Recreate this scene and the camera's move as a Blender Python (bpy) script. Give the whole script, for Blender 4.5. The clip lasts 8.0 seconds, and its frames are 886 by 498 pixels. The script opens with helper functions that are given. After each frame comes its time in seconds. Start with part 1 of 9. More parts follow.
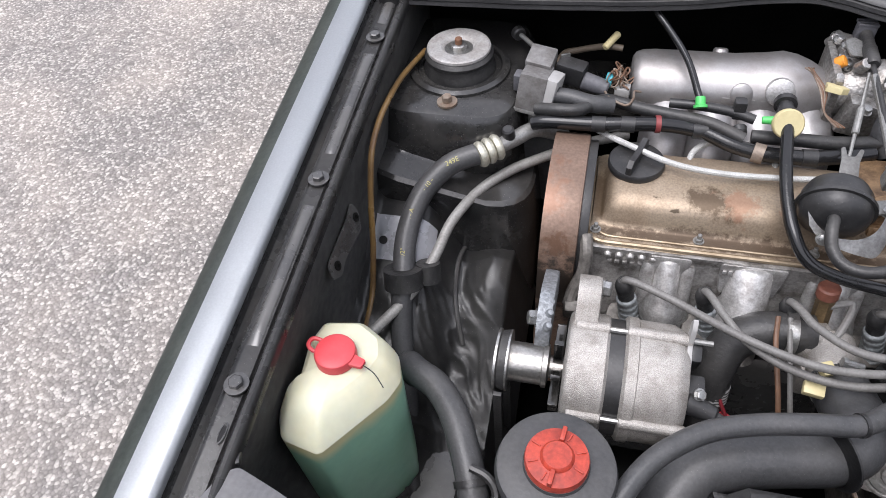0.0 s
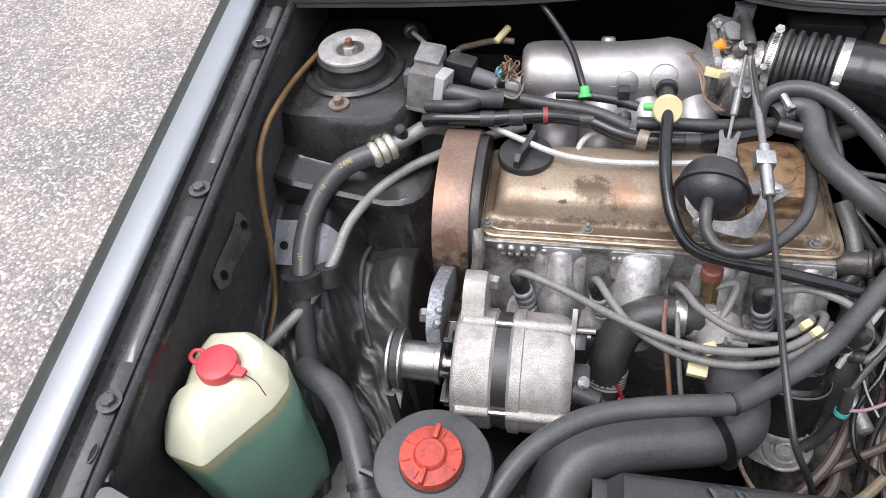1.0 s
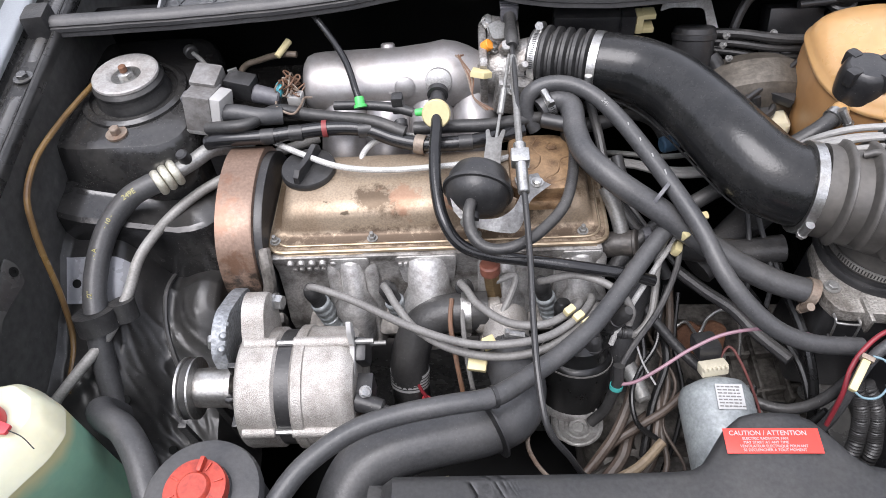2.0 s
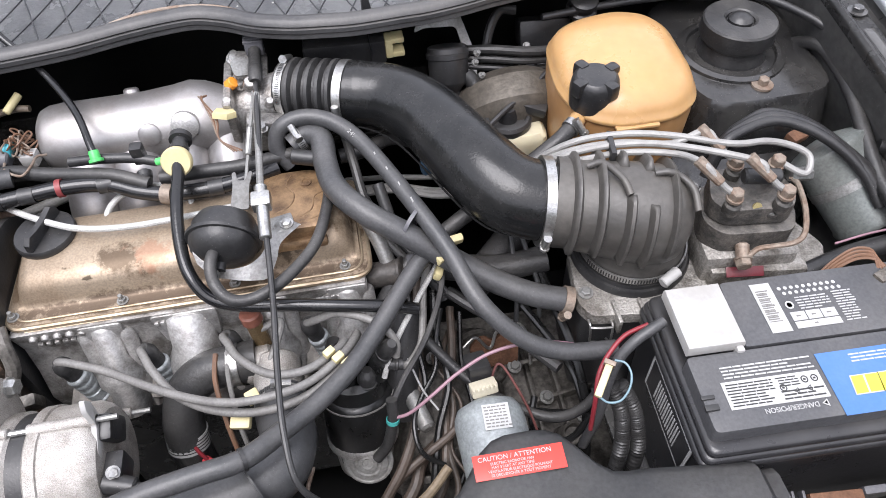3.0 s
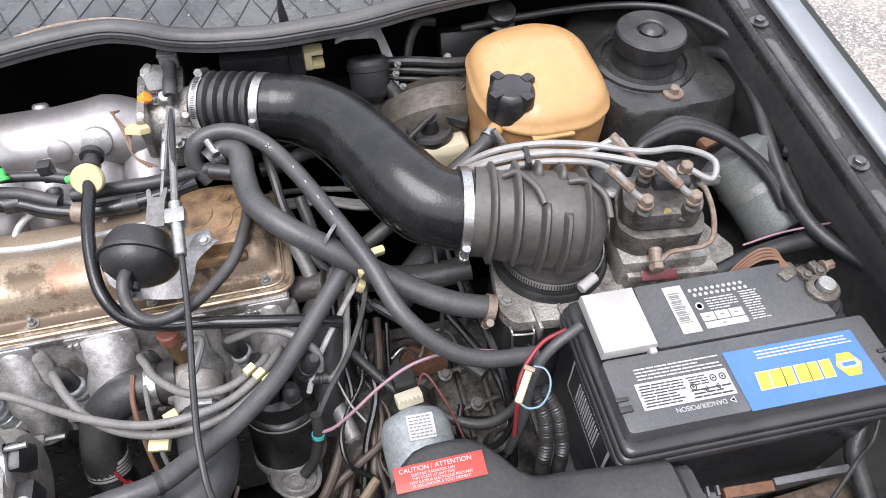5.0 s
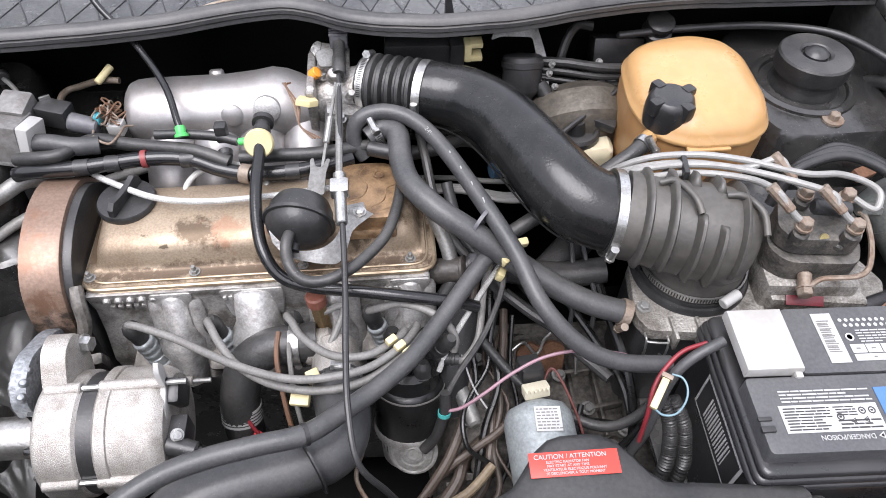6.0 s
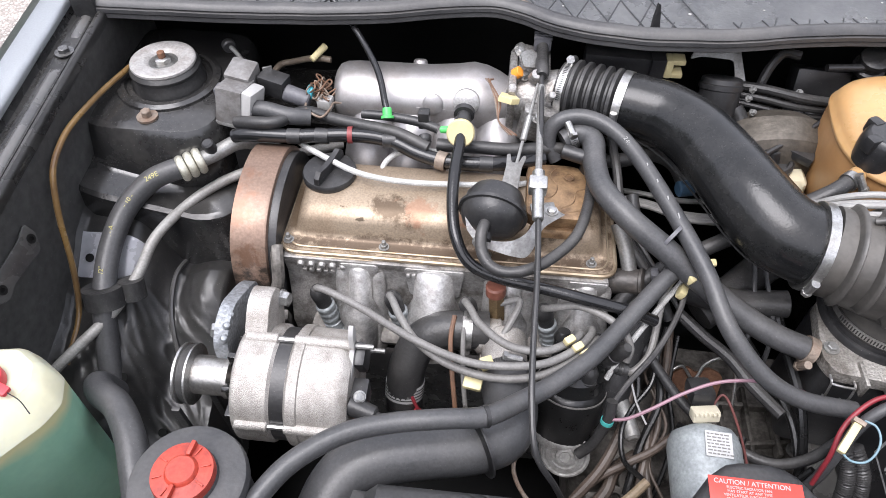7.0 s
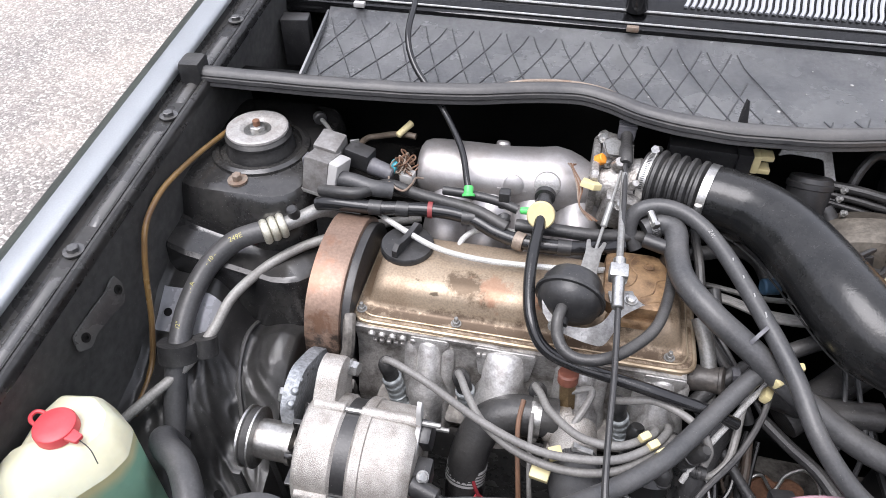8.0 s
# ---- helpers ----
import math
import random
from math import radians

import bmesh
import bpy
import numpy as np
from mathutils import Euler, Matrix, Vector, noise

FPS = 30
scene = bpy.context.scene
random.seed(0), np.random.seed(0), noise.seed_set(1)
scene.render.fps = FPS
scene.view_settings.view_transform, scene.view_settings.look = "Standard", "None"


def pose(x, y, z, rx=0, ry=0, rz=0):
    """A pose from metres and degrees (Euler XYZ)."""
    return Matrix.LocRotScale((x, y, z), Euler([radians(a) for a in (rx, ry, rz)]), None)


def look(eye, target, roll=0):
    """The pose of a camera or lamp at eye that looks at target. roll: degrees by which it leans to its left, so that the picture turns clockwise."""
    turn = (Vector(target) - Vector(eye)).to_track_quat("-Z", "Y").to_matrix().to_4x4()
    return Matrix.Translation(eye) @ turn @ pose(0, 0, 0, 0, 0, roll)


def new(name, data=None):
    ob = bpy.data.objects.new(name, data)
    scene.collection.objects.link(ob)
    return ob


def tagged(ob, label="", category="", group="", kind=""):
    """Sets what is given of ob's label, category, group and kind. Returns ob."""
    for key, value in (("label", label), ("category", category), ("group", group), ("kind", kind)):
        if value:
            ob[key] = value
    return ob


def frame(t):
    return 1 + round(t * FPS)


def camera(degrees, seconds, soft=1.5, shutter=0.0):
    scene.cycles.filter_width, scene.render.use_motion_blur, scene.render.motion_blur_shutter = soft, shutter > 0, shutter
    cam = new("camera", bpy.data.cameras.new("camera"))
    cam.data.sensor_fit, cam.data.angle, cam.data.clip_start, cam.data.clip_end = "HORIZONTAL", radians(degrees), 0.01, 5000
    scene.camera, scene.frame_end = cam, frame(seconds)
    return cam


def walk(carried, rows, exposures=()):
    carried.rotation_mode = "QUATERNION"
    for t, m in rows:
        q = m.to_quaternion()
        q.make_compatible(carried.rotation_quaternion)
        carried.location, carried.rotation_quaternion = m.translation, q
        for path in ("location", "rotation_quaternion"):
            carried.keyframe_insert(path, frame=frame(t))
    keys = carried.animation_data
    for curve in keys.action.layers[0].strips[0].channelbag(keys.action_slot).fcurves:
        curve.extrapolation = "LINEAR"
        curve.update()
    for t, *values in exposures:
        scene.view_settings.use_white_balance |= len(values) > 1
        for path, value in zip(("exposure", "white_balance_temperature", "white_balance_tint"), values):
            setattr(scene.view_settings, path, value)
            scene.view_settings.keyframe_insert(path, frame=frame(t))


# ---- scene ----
cam = camera(65.0, 8.0, soft=0.9)
PATH = [
    (0, (-0.352, -0.761, 1.365), (-0.746, 0.506, -0.131), -5.8),
    (0.5, (-0.332, -0.753, 1.357), (-0.706, 0.526, -0.134), -6.4),
    (1, (-0.257, -0.739, 1.362), (-0.59, 0.53, -0.148), -7.1),
    (2.5, (-0.026, -0.695, 1.38), (0.01, 0.558, -0.178), -4.3),
    (3, (0.05, -0.682, 1.377), (0.23, 0.562, -0.178), -2.5),
    (3.5, (0.083, -0.681, 1.386), (0.375, 0.536, -0.174), -0.7),
    (4, (0.091, -0.682, 1.39), (0.451, 0.522, -0.166), 0.6),
    (5.5, (0.054, -0.69, 1.381), (0.31, 0.561, -0.158), 1.3),
    (6, (-0.004, -0.697, 1.383), (0.127, 0.579, -0.151), 1.0),
    (6.5, (-0.057, -0.71, 1.387), (-0.074, 0.577, -0.143), 0.3),
    (7, (-0.108, -0.72, 1.384), (-0.238, 0.579, -0.132), 0.3),
    (7.5, (-0.13, -0.719, 1.387), (-0.356, 0.625, -0.077), 0.3),
    (8, (-0.132, -0.719, 1.382), (-0.441, 0.711, 0.018), -0.2),
]
walk(cam, [(t, look(eye, target, roll)) for t, eye, target, roll in PATH],
     [(0.0, 0.99, 6250, 15), (0.5, 1.12, 6250, 15), (1.0, 1.19, 6250, 15), (2.5, 1.39, 6250, 15), (4.0, 1.44, 6250, 15), (6.5, 1.47, 6250, 15), (8.0, 1.43, 6250, 15)])

# ---- sky and light: an overcast day ----
world = bpy.data.worlds.new("overcast_sky")
scene.world = world
world.use_nodes = True
wn, wl = world.node_tree.nodes, world.node_tree.links
wn.clear()
sky = wn.new("ShaderNodeTexSky")
sky.sky_type = "NISHITA"
sky.sun_disc = False
sky.sun_elevation, sky.sun_rotation = radians(58), radians(200)
sky.dust_density, sky.air_density = 3.0, 1.0
grey = wn.new("ShaderNodeHueSaturation")
grey.inputs["Saturation"].default_value = 0.5
wbg = wn.new("ShaderNodeBackground")
wbg.inputs["Strength"].default_value = 0.125
wout = wn.new("ShaderNodeOutputWorld")
cloud = wn.new("ShaderNodeMix")
cloud.data_type = "RGBA"
cloud.inputs["Factor"].default_value = 0.65
cloud.inputs["B"].default_value = (6.2, 6.3, 6.6, 1)
wl.new(sky.outputs[0], grey.inputs["Color"])
wl.new(grey.outputs[0], cloud.inputs["A"])
wl.new(cloud.outputs["Result"], wbg.inputs[0])
wl.new(wbg.outputs[0], wout.inputs[0])

sun = new("sun", bpy.data.lights.new("sun", "SUN"))
sun.data.energy, sun.data.angle, sun.data.color = 1.5, radians(40), (1.0, 0.98, 0.95)
sun.matrix_world = look((-1.0, -1.0, 4.2), (0, 0, 0))


# ---- materials ----
def mat(name, base, rough=0.5, metal=0.0, other=None, amount=0.5, scale=30.0, bump=0.15, bump_scale=200.0,
        coat=0.0, rough_var=0.15, specks=0.0, dust=None, dust_amount=0.0, seed=0.0, spec=0.5, fine=False):
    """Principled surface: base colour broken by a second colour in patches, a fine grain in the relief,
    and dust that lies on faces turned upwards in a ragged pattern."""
    m = bpy.data.materials.new(name)
    m.use_nodes = True
    n, l = m.node_tree.nodes, m.node_tree.links
    b = n["Principled BSDF"]
    tc = n.new("ShaderNodeTexCoord")
    mp = n.new("ShaderNodeMapping")
    mp.inputs["Location"].default_value = (seed, seed * 1.7, seed * 0.6)
    l.new(tc.outputs["Object"], mp.inputs[0])
    n1 = n.new("ShaderNodeTexNoise")
    n1.inputs["Scale"].default_value, n1.inputs["Detail"].default_value, n1.inputs["Roughness"].default_value = scale, 5, 0.65
    n2 = n.new("ShaderNodeTexNoise")
    n2.inputs["Scale"].default_value, n2.inputs["Detail"].default_value = bump_scale, 3
    l.new(mp.outputs[0], n1.inputs["Vector"])
    l.new(mp.outputs[0], n2.inputs["Vector"])
    ramp = n.new("ShaderNodeValToRGB")
    ramp.color_ramp.elements[0].position, ramp.color_ramp.elements[1].position = 0.42, 0.62
    l.new(n1.outputs["Fac"], ramp.inputs[0])
    mix = n.new("ShaderNodeMix")
    mix.data_type = "RGBA"
    other = other or tuple(c * 0.7 for c in base)
    mix.inputs["A"].default_value = (*base, 1)
    mix.inputs["B"].default_value = (*other, 1)
    fac = n.new("ShaderNodeMath")
    fac.operation = "MULTIPLY"
    fac.inputs[1].default_value = amount
    l.new(ramp.outputs[0], fac.inputs[0])
    l.new(fac.outputs[0], mix.inputs["Factor"])
    # a little fine grain in the colour itself
    gr = n.new("ShaderNodeMapRange")
    gr.inputs["From Min"].default_value, gr.inputs["From Max"].default_value = 0.3, 0.7
    gr.inputs["To Min"].default_value, gr.inputs["To Max"].default_value = (0.68, 1.3) if fine else (0.96, 1.04) if bump <= 0.06 else (0.82, 1.15)
    l.new(n2.outputs["Fac"], gr.inputs["Value"])
    mul = n.new("ShaderNodeMix")
    mul.data_type, mul.blend_type = "RGBA", "MULTIPLY"
    mul.inputs["Factor"].default_value = 1
    l.new(mix.outputs["Result"], mul.inputs["A"])
    l.new(gr.outputs[0], mul.inputs["B"])
    colour = mul.outputs["Result"]
    rr = n.new("ShaderNodeMapRange")
    rr.inputs["To Min"].default_value = max(0.03, rough - rough_var)
    rr.inputs["To Max"].default_value = min(1.0, rough + rough_var)
    l.new(n1.outputs["Fac"], rr.inputs["Value"])
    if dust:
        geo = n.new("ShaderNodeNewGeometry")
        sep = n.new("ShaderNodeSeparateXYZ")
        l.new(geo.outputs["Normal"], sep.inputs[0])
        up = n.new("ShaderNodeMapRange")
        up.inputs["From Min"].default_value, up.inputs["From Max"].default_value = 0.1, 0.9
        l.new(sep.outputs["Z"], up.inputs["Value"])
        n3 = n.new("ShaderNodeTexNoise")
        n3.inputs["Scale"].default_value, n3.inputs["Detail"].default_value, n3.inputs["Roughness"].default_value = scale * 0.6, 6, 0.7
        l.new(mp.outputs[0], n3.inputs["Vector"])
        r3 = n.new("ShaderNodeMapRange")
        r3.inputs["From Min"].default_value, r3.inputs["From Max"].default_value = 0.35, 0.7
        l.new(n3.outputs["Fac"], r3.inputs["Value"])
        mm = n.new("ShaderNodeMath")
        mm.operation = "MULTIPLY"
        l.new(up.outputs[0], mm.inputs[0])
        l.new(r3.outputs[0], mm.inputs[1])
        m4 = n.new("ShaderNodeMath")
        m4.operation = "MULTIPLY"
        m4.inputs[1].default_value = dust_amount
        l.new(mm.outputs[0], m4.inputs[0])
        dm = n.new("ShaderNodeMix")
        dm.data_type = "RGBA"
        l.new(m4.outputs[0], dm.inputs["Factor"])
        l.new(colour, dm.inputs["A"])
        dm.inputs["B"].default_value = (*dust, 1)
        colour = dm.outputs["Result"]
    if specks:
        vo = n.new("ShaderNodeTexVoronoi")
        vo.inputs["Scale"].default_value = 420
        l.new(mp.outputs[0], vo.inputs["Vector"])
        dot = n.new("ShaderNodeMapRange")
        dot.inputs["From Min"].default_value, dot.inputs["From Max"].default_value = 0.08, 0.20
        dot.inputs["To Min"].default_value, dot.inputs["To Max"].default_value = 1.0, 0.0
        l.new(vo.outputs["Distance"], dot.inputs["Value"])
        sc = n.new("ShaderNodeSeparateColor")
        l.new(vo.outputs["Color"], sc.inputs[0])
        few = n.new("ShaderNodeMath")
        few.operation = "GREATER_THAN"
        few.inputs[1].default_value = 0.80
        l.new(sc.outputs[0], few.inputs[0])
        m5 = n.new("ShaderNodeMath")
        m5.operation = "MULTIPLY"
        l.new(dot.outputs[0], m5.inputs[0])
        l.new(few.outputs[0], m5.inputs[1])
        m6 = n.new("ShaderNodeMath")
        m6.operation = "MULTIPLY"
        m6.inputs[1].default_value = specks
        l.new(m5.outputs[0], m6.inputs[0])
        sm = n.new("ShaderNodeMix")
        sm.data_type = "RGBA"
        l.new(m6.outputs[0], sm.inputs["Factor"])
        l.new(colour, sm.inputs["A"])
        sm.inputs["B"].default_value = (0.42, 0.40, 0.37, 1)
        colour = sm.outputs["Result"]
    l.new(colour, b.inputs["Base Color"])
    l.new(rr.outputs[0], b.inputs["Roughness"])
    b.inputs["Metallic"].default_value = metal
    b.inputs["Specular IOR Level"].default_value = spec
    b.inputs["Coat Weight"].default_value = coat
    b.inputs["Coat Roughness"].default_value = 0.06
    if bump:
        bp = n.new("ShaderNodeBump")
        bp.inputs["Strength"].default_value, bp.inputs["Distance"].default_value = bump, 0.002
        l.new(n2.outputs["Fac"], bp.inputs["Height"])
        l.new(bp.outputs[0], b.inputs["Normal"])
    return m


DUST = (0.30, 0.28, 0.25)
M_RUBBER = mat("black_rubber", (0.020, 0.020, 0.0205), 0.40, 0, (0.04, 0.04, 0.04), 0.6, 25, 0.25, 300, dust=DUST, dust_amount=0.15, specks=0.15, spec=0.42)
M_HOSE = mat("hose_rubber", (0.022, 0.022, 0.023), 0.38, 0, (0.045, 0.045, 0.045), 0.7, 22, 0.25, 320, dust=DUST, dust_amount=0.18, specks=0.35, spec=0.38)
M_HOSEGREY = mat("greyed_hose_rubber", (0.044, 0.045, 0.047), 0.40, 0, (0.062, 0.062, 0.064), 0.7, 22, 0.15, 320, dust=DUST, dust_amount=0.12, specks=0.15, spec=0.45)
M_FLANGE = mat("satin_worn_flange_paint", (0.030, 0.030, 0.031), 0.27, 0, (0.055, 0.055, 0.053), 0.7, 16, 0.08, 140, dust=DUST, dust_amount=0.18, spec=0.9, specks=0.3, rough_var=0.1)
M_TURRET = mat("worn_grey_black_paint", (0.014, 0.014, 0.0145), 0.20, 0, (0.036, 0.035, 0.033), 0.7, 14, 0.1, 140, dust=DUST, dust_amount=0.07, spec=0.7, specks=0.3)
M_SHINYHOSE = mat("shiny_black_hose", (0.010, 0.010, 0.011), 0.2, 0, (0.02, 0.02, 0.02), 0.5, 30, 0.05, 300)
M_GLOSSBLACK = mat("polished_black_paint", (0.008, 0.008, 0.009), 0.06, 0, (0.012, 0.012, 0.012), 0.5, 14, 0.04, 200, rough_var=0.03, spec=0.8)
M_DUCT = mat("moulded_black_plastic", (0.009, 0.0095, 0.010), 0.24, 0, (0.020, 0.020, 0.020), 0.6, 24, 0.10, 350, dust=DUST, dust_amount=0.04, specks=0.10, spec=0.42)
M_CAPBLACK = mat("black_bakelite", (0.008, 0.008, 0.008), 0.3, 0, (0.018, 0.018, 0.018), 0.5, 30, 0.1, 300, specks=0.2)
# base grey raised to stand for light reflected on the wing wall
M_WINGWALL = mat("dusty_lightened_wing_wall", (0.105, 0.104, 0.102), 0.7, 0, (0.15, 0.148, 0.142), 0.6, 10, 0.15, 90, rough_var=0.08, dust=DUST, dust_amount=0.2, spec=0.2, specks=0.3)
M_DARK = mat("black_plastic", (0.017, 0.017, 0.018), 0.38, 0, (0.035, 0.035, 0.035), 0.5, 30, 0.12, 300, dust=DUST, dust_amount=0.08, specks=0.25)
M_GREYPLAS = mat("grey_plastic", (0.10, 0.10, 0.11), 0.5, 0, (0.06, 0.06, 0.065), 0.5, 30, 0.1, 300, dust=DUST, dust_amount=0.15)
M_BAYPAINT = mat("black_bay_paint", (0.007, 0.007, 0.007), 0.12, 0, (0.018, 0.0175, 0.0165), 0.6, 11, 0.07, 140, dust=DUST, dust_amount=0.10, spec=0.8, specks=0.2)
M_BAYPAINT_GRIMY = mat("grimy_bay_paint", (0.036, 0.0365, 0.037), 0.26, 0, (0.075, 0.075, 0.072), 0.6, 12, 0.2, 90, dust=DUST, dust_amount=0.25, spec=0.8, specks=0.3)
M_FIREWALL = mat("matt_black_firewall", (0.004, 0.004, 0.004), 0.45, 0, (0.008, 0.008, 0.008), 0.6, 9, 0.1, 120, spec=0.3)
# pale base colour carries the sky's reflection on the fender top
M_FENDER = mat("metallic_paint_sky_reflection", (0.60, 0.625, 0.645), 0.46, 0.8, (0.65, 0.67, 0.69), 0.4, 5, 0.03, 500, coat=0.5, rough_var=0.05)
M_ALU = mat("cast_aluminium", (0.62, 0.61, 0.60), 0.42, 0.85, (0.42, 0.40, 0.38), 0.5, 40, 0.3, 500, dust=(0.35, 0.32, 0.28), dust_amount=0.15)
M_ALUROUGH = mat("corroded_cast_aluminium", (0.42, 0.398, 0.37), 0.42, 0.5, (0.25, 0.228, 0.20), 0.8, 34, 0.5, 1000, fine=True)
M_ALUDULL = mat("oily_cast_aluminium", (0.56, 0.55, 0.535), 0.36, 0.6, (0.17, 0.155, 0.14), 0.7, 32, 0.14, 420)
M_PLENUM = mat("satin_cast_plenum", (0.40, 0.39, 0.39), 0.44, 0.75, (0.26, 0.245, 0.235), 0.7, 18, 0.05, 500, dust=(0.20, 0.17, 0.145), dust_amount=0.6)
M_STEEL = mat("zinc_steel", (0.47, 0.47, 0.46), 0.33, 0.9, (0.27, 0.255, 0.23), 0.6, 70, 0.2, 500)
M_STEELDULL = mat("dull_grey_steel", (0.28, 0.28, 0.27), 0.48, 0.6, (0.18, 0.17, 0.155), 0.6, 40, 0.2, 400)
M_RUST = mat("rusty_steel", (0.19, 0.095, 0.055), 0.75, 0.2, (0.10, 0.05, 0.03), 0.7, 50, 0.5, 300)
M_RUSTLIGHT = mat("rust_stained_steel", (0.25, 0.205, 0.165), 0.6, 0.4, (0.15, 0.085, 0.052), 0.6, 60, 0.4, 300)
M_BELTCOVER = mat("brown_stained_cover", (0.245, 0.165, 0.122), 0.36, 0.4, (0.15, 0.10, 0.075), 0.6, 11, 0.1, 300)
M_CREAM = mat("cream_plastic", (0.56, 0.49, 0.27), 0.45, 0, (0.42, 0.35, 0.18), 0.4, 40, 0.05, 200)
M_WHITE = mat("white_plastic", (0.38, 0.375, 0.365), 0.45, 0, (0.31, 0.295, 0.27), 0.6, 30, 0.05, 200)
M_RED = mat("red_plastic", (0.56, 0.055, 0.065), 0.45, 0, (0.50, 0.07, 0.08), 0.5, 40, 0.06, 300)
M_REDORANGE = mat("orange_red_plastic", (0.42, 0.052, 0.03), 0.45, 0, (0.24, 0.03, 0.02), 0.8, 60, 0.08, 300)
M_GREEN = mat("green_plastic", (0.08, 0.5, 0.12), 0.4, 0, None, 0.4, 40, 0.05, 300)
M_TEAL = mat("teal_plastic", (0.05, 0.3, 0.28), 0.45, 0, None, 0.4, 40, 0.05, 300)
M_BLUE = mat("blue_sticker", (0.06, 0.15, 0.36), 0.35, 0, (0.09, 0.18, 0.38), 0.4, 20, 0.02, 300)
M_YELLOW = mat("yellow_print", (0.66, 0.56, 0.05), 0.4, 0, None, 0.2, 30, 0.0, 300)
M_PAPER = mat("white_label", (0.40, 0.40, 0.395), 0.5, 0, (0.33, 0.33, 0.32), 0.5, 25, 0.02, 300)
M_INK = mat("dark_print", (0.03, 0.03, 0.03), 0.5, 0, None, 0.3, 30, 0.0, 300)
M_LABELRED = mat("red_label", (0.68, 0.045, 0.03), 0.4, 0, (0.55, 0.05, 0.04), 0.5, 30, 0.02, 300)
M_LEAD = mat("grey_ignition_lead", (0.17, 0.165, 0.155), 0.5, 0, (0.11, 0.105, 0.10), 0.6, 40, 0.08, 400)
M_BROWNWIRE = mat("brown_wire", (0.16, 0.085, 0.05), 0.5, 0, (0.1, 0.06, 0.04), 0.6, 60, 0.05, 400)
M_BROWNPIPE = mat("weathered_brown_sleeve", (0.070, 0.050, 0.038), 0.55, 0, (0.035, 0.027, 0.022), 0.7, 40, 0.15, 300, dust=DUST, dust_amount=0.15)
M_PINKWIRE = mat("pink_wire", (0.23, 0.14, 0.165), 0.45, 0, (0.3, 0.16, 0.2), 0.6, 60, 0.05, 400)
M_REDWIRE = mat("red_wire", (0.22, 0.022, 0.03), 0.45, 0, None, 0.4, 60, 0.05, 400)
M_BLUEWIRE = mat("light_blue_wire", (0.15, 0.24, 0.28), 0.45, 0, None, 0.4, 60, 0.05, 400)
M_AMBERTUBE = mat("amber_tube", (0.22, 0.135, 0.05), 0.3, 0, (0.09, 0.05, 0.03), 0.8, 11, 0.03, 300)
M_BRASS = mat("yellow_passivated_steel", (0.50, 0.40, 0.16), 0.4, 0.8, (0.4, 0.38, 0.3), 0.6, 60, 0.2, 500)
M_FILTER = mat("grey_painted_canister", (0.17, 0.185, 0.175), 0.36, 0.25, (0.22, 0.225, 0.21), 0.6, 18, 0.1, 300)
M_MOTOR = mat("galvanised_motor_can", (0.30, 0.325, 0.325), 0.5, 0.3, (0.20, 0.215, 0.22), 0.7, 40, 0.15, 300)
M_GEARBOX = mat("grimy_gearbox_casting", (0.17, 0.158, 0.142), 0.55, 0.35, (0.022, 0.019, 0.016), 0.95, 22, 0.5, 160, fine=True)
M_TAPE = mat("grey_cloth_tape", (0.19, 0.185, 0.18), 0.5, 0.1, (0.10, 0.092, 0.085), 0.8, 70, 0.3, 150)


def stain(m, colour, at, reach, scale, stretch=(1, 1, 1), most=1.0, seed=0.0):
    """A ragged stain of its own shape laid over a material, round a place on the piece."""
    n, l = m.node_tree.nodes, m.node_tree.links
    b = n["Principled BSDF"]
    old = b.inputs["Base Color"].links[0].from_socket
    tc = n.new("ShaderNodeTexCoord")
    mp = n.new("ShaderNodeMapping")
    mp.inputs["Scale"].default_value = stretch
    l.new(tc.outputs["Object"], mp.inputs[0])
    far = n.new("ShaderNodeVectorMath")
    far.operation = "DISTANCE"
    l.new(mp.outputs[0], far.inputs[0])
    far.inputs[1].default_value = [a * k for a, k in zip(at, stretch)]
    nz = n.new("ShaderNodeTexNoise")
    nz.inputs["Scale"].default_value, nz.inputs["Detail"].default_value, nz.inputs["Roughness"].default_value = scale, 8, 0.72
    mv = n.new("ShaderNodeMapping")
    mv.inputs["Location"].default_value = (seed, seed, seed)
    l.new(tc.outputs["Object"], mv.inputs[0])
    l.new(mv.outputs[0], nz.inputs["Vector"])
    near = n.new("ShaderNodeMapRange")
    near.inputs["From Min"].default_value, near.inputs["From Max"].default_value = 0.0, reach
    near.inputs["To Min"].default_value, near.inputs["To Max"].default_value = 0.30, -0.25
    l.new(far.outputs["Value"], near.inputs["Value"])
    add = n.new("ShaderNodeMath")
    l.new(nz.outputs["Fac"], add.inputs[0])
    l.new(near.outputs[0], add.inputs[1])
    st = n.new("ShaderNodeMapRange")
    st.inputs["From Min"].default_value, st.inputs["From Max"].default_value = 0.52, 0.66
    st.inputs["To Max"].default_value = most
    l.new(add.outputs[0], st.inputs["Value"])
    mx = n.new("ShaderNodeMix")
    mx.data_type = "RGBA"
    l.new(st.outputs[0], mx.inputs["Factor"])
    l.new(old, mx.inputs["A"])
    mx.inputs["B"].default_value = (*colour, 1)
    l.new(mx.outputs["Result"], b.inputs["Base Color"])
    return m


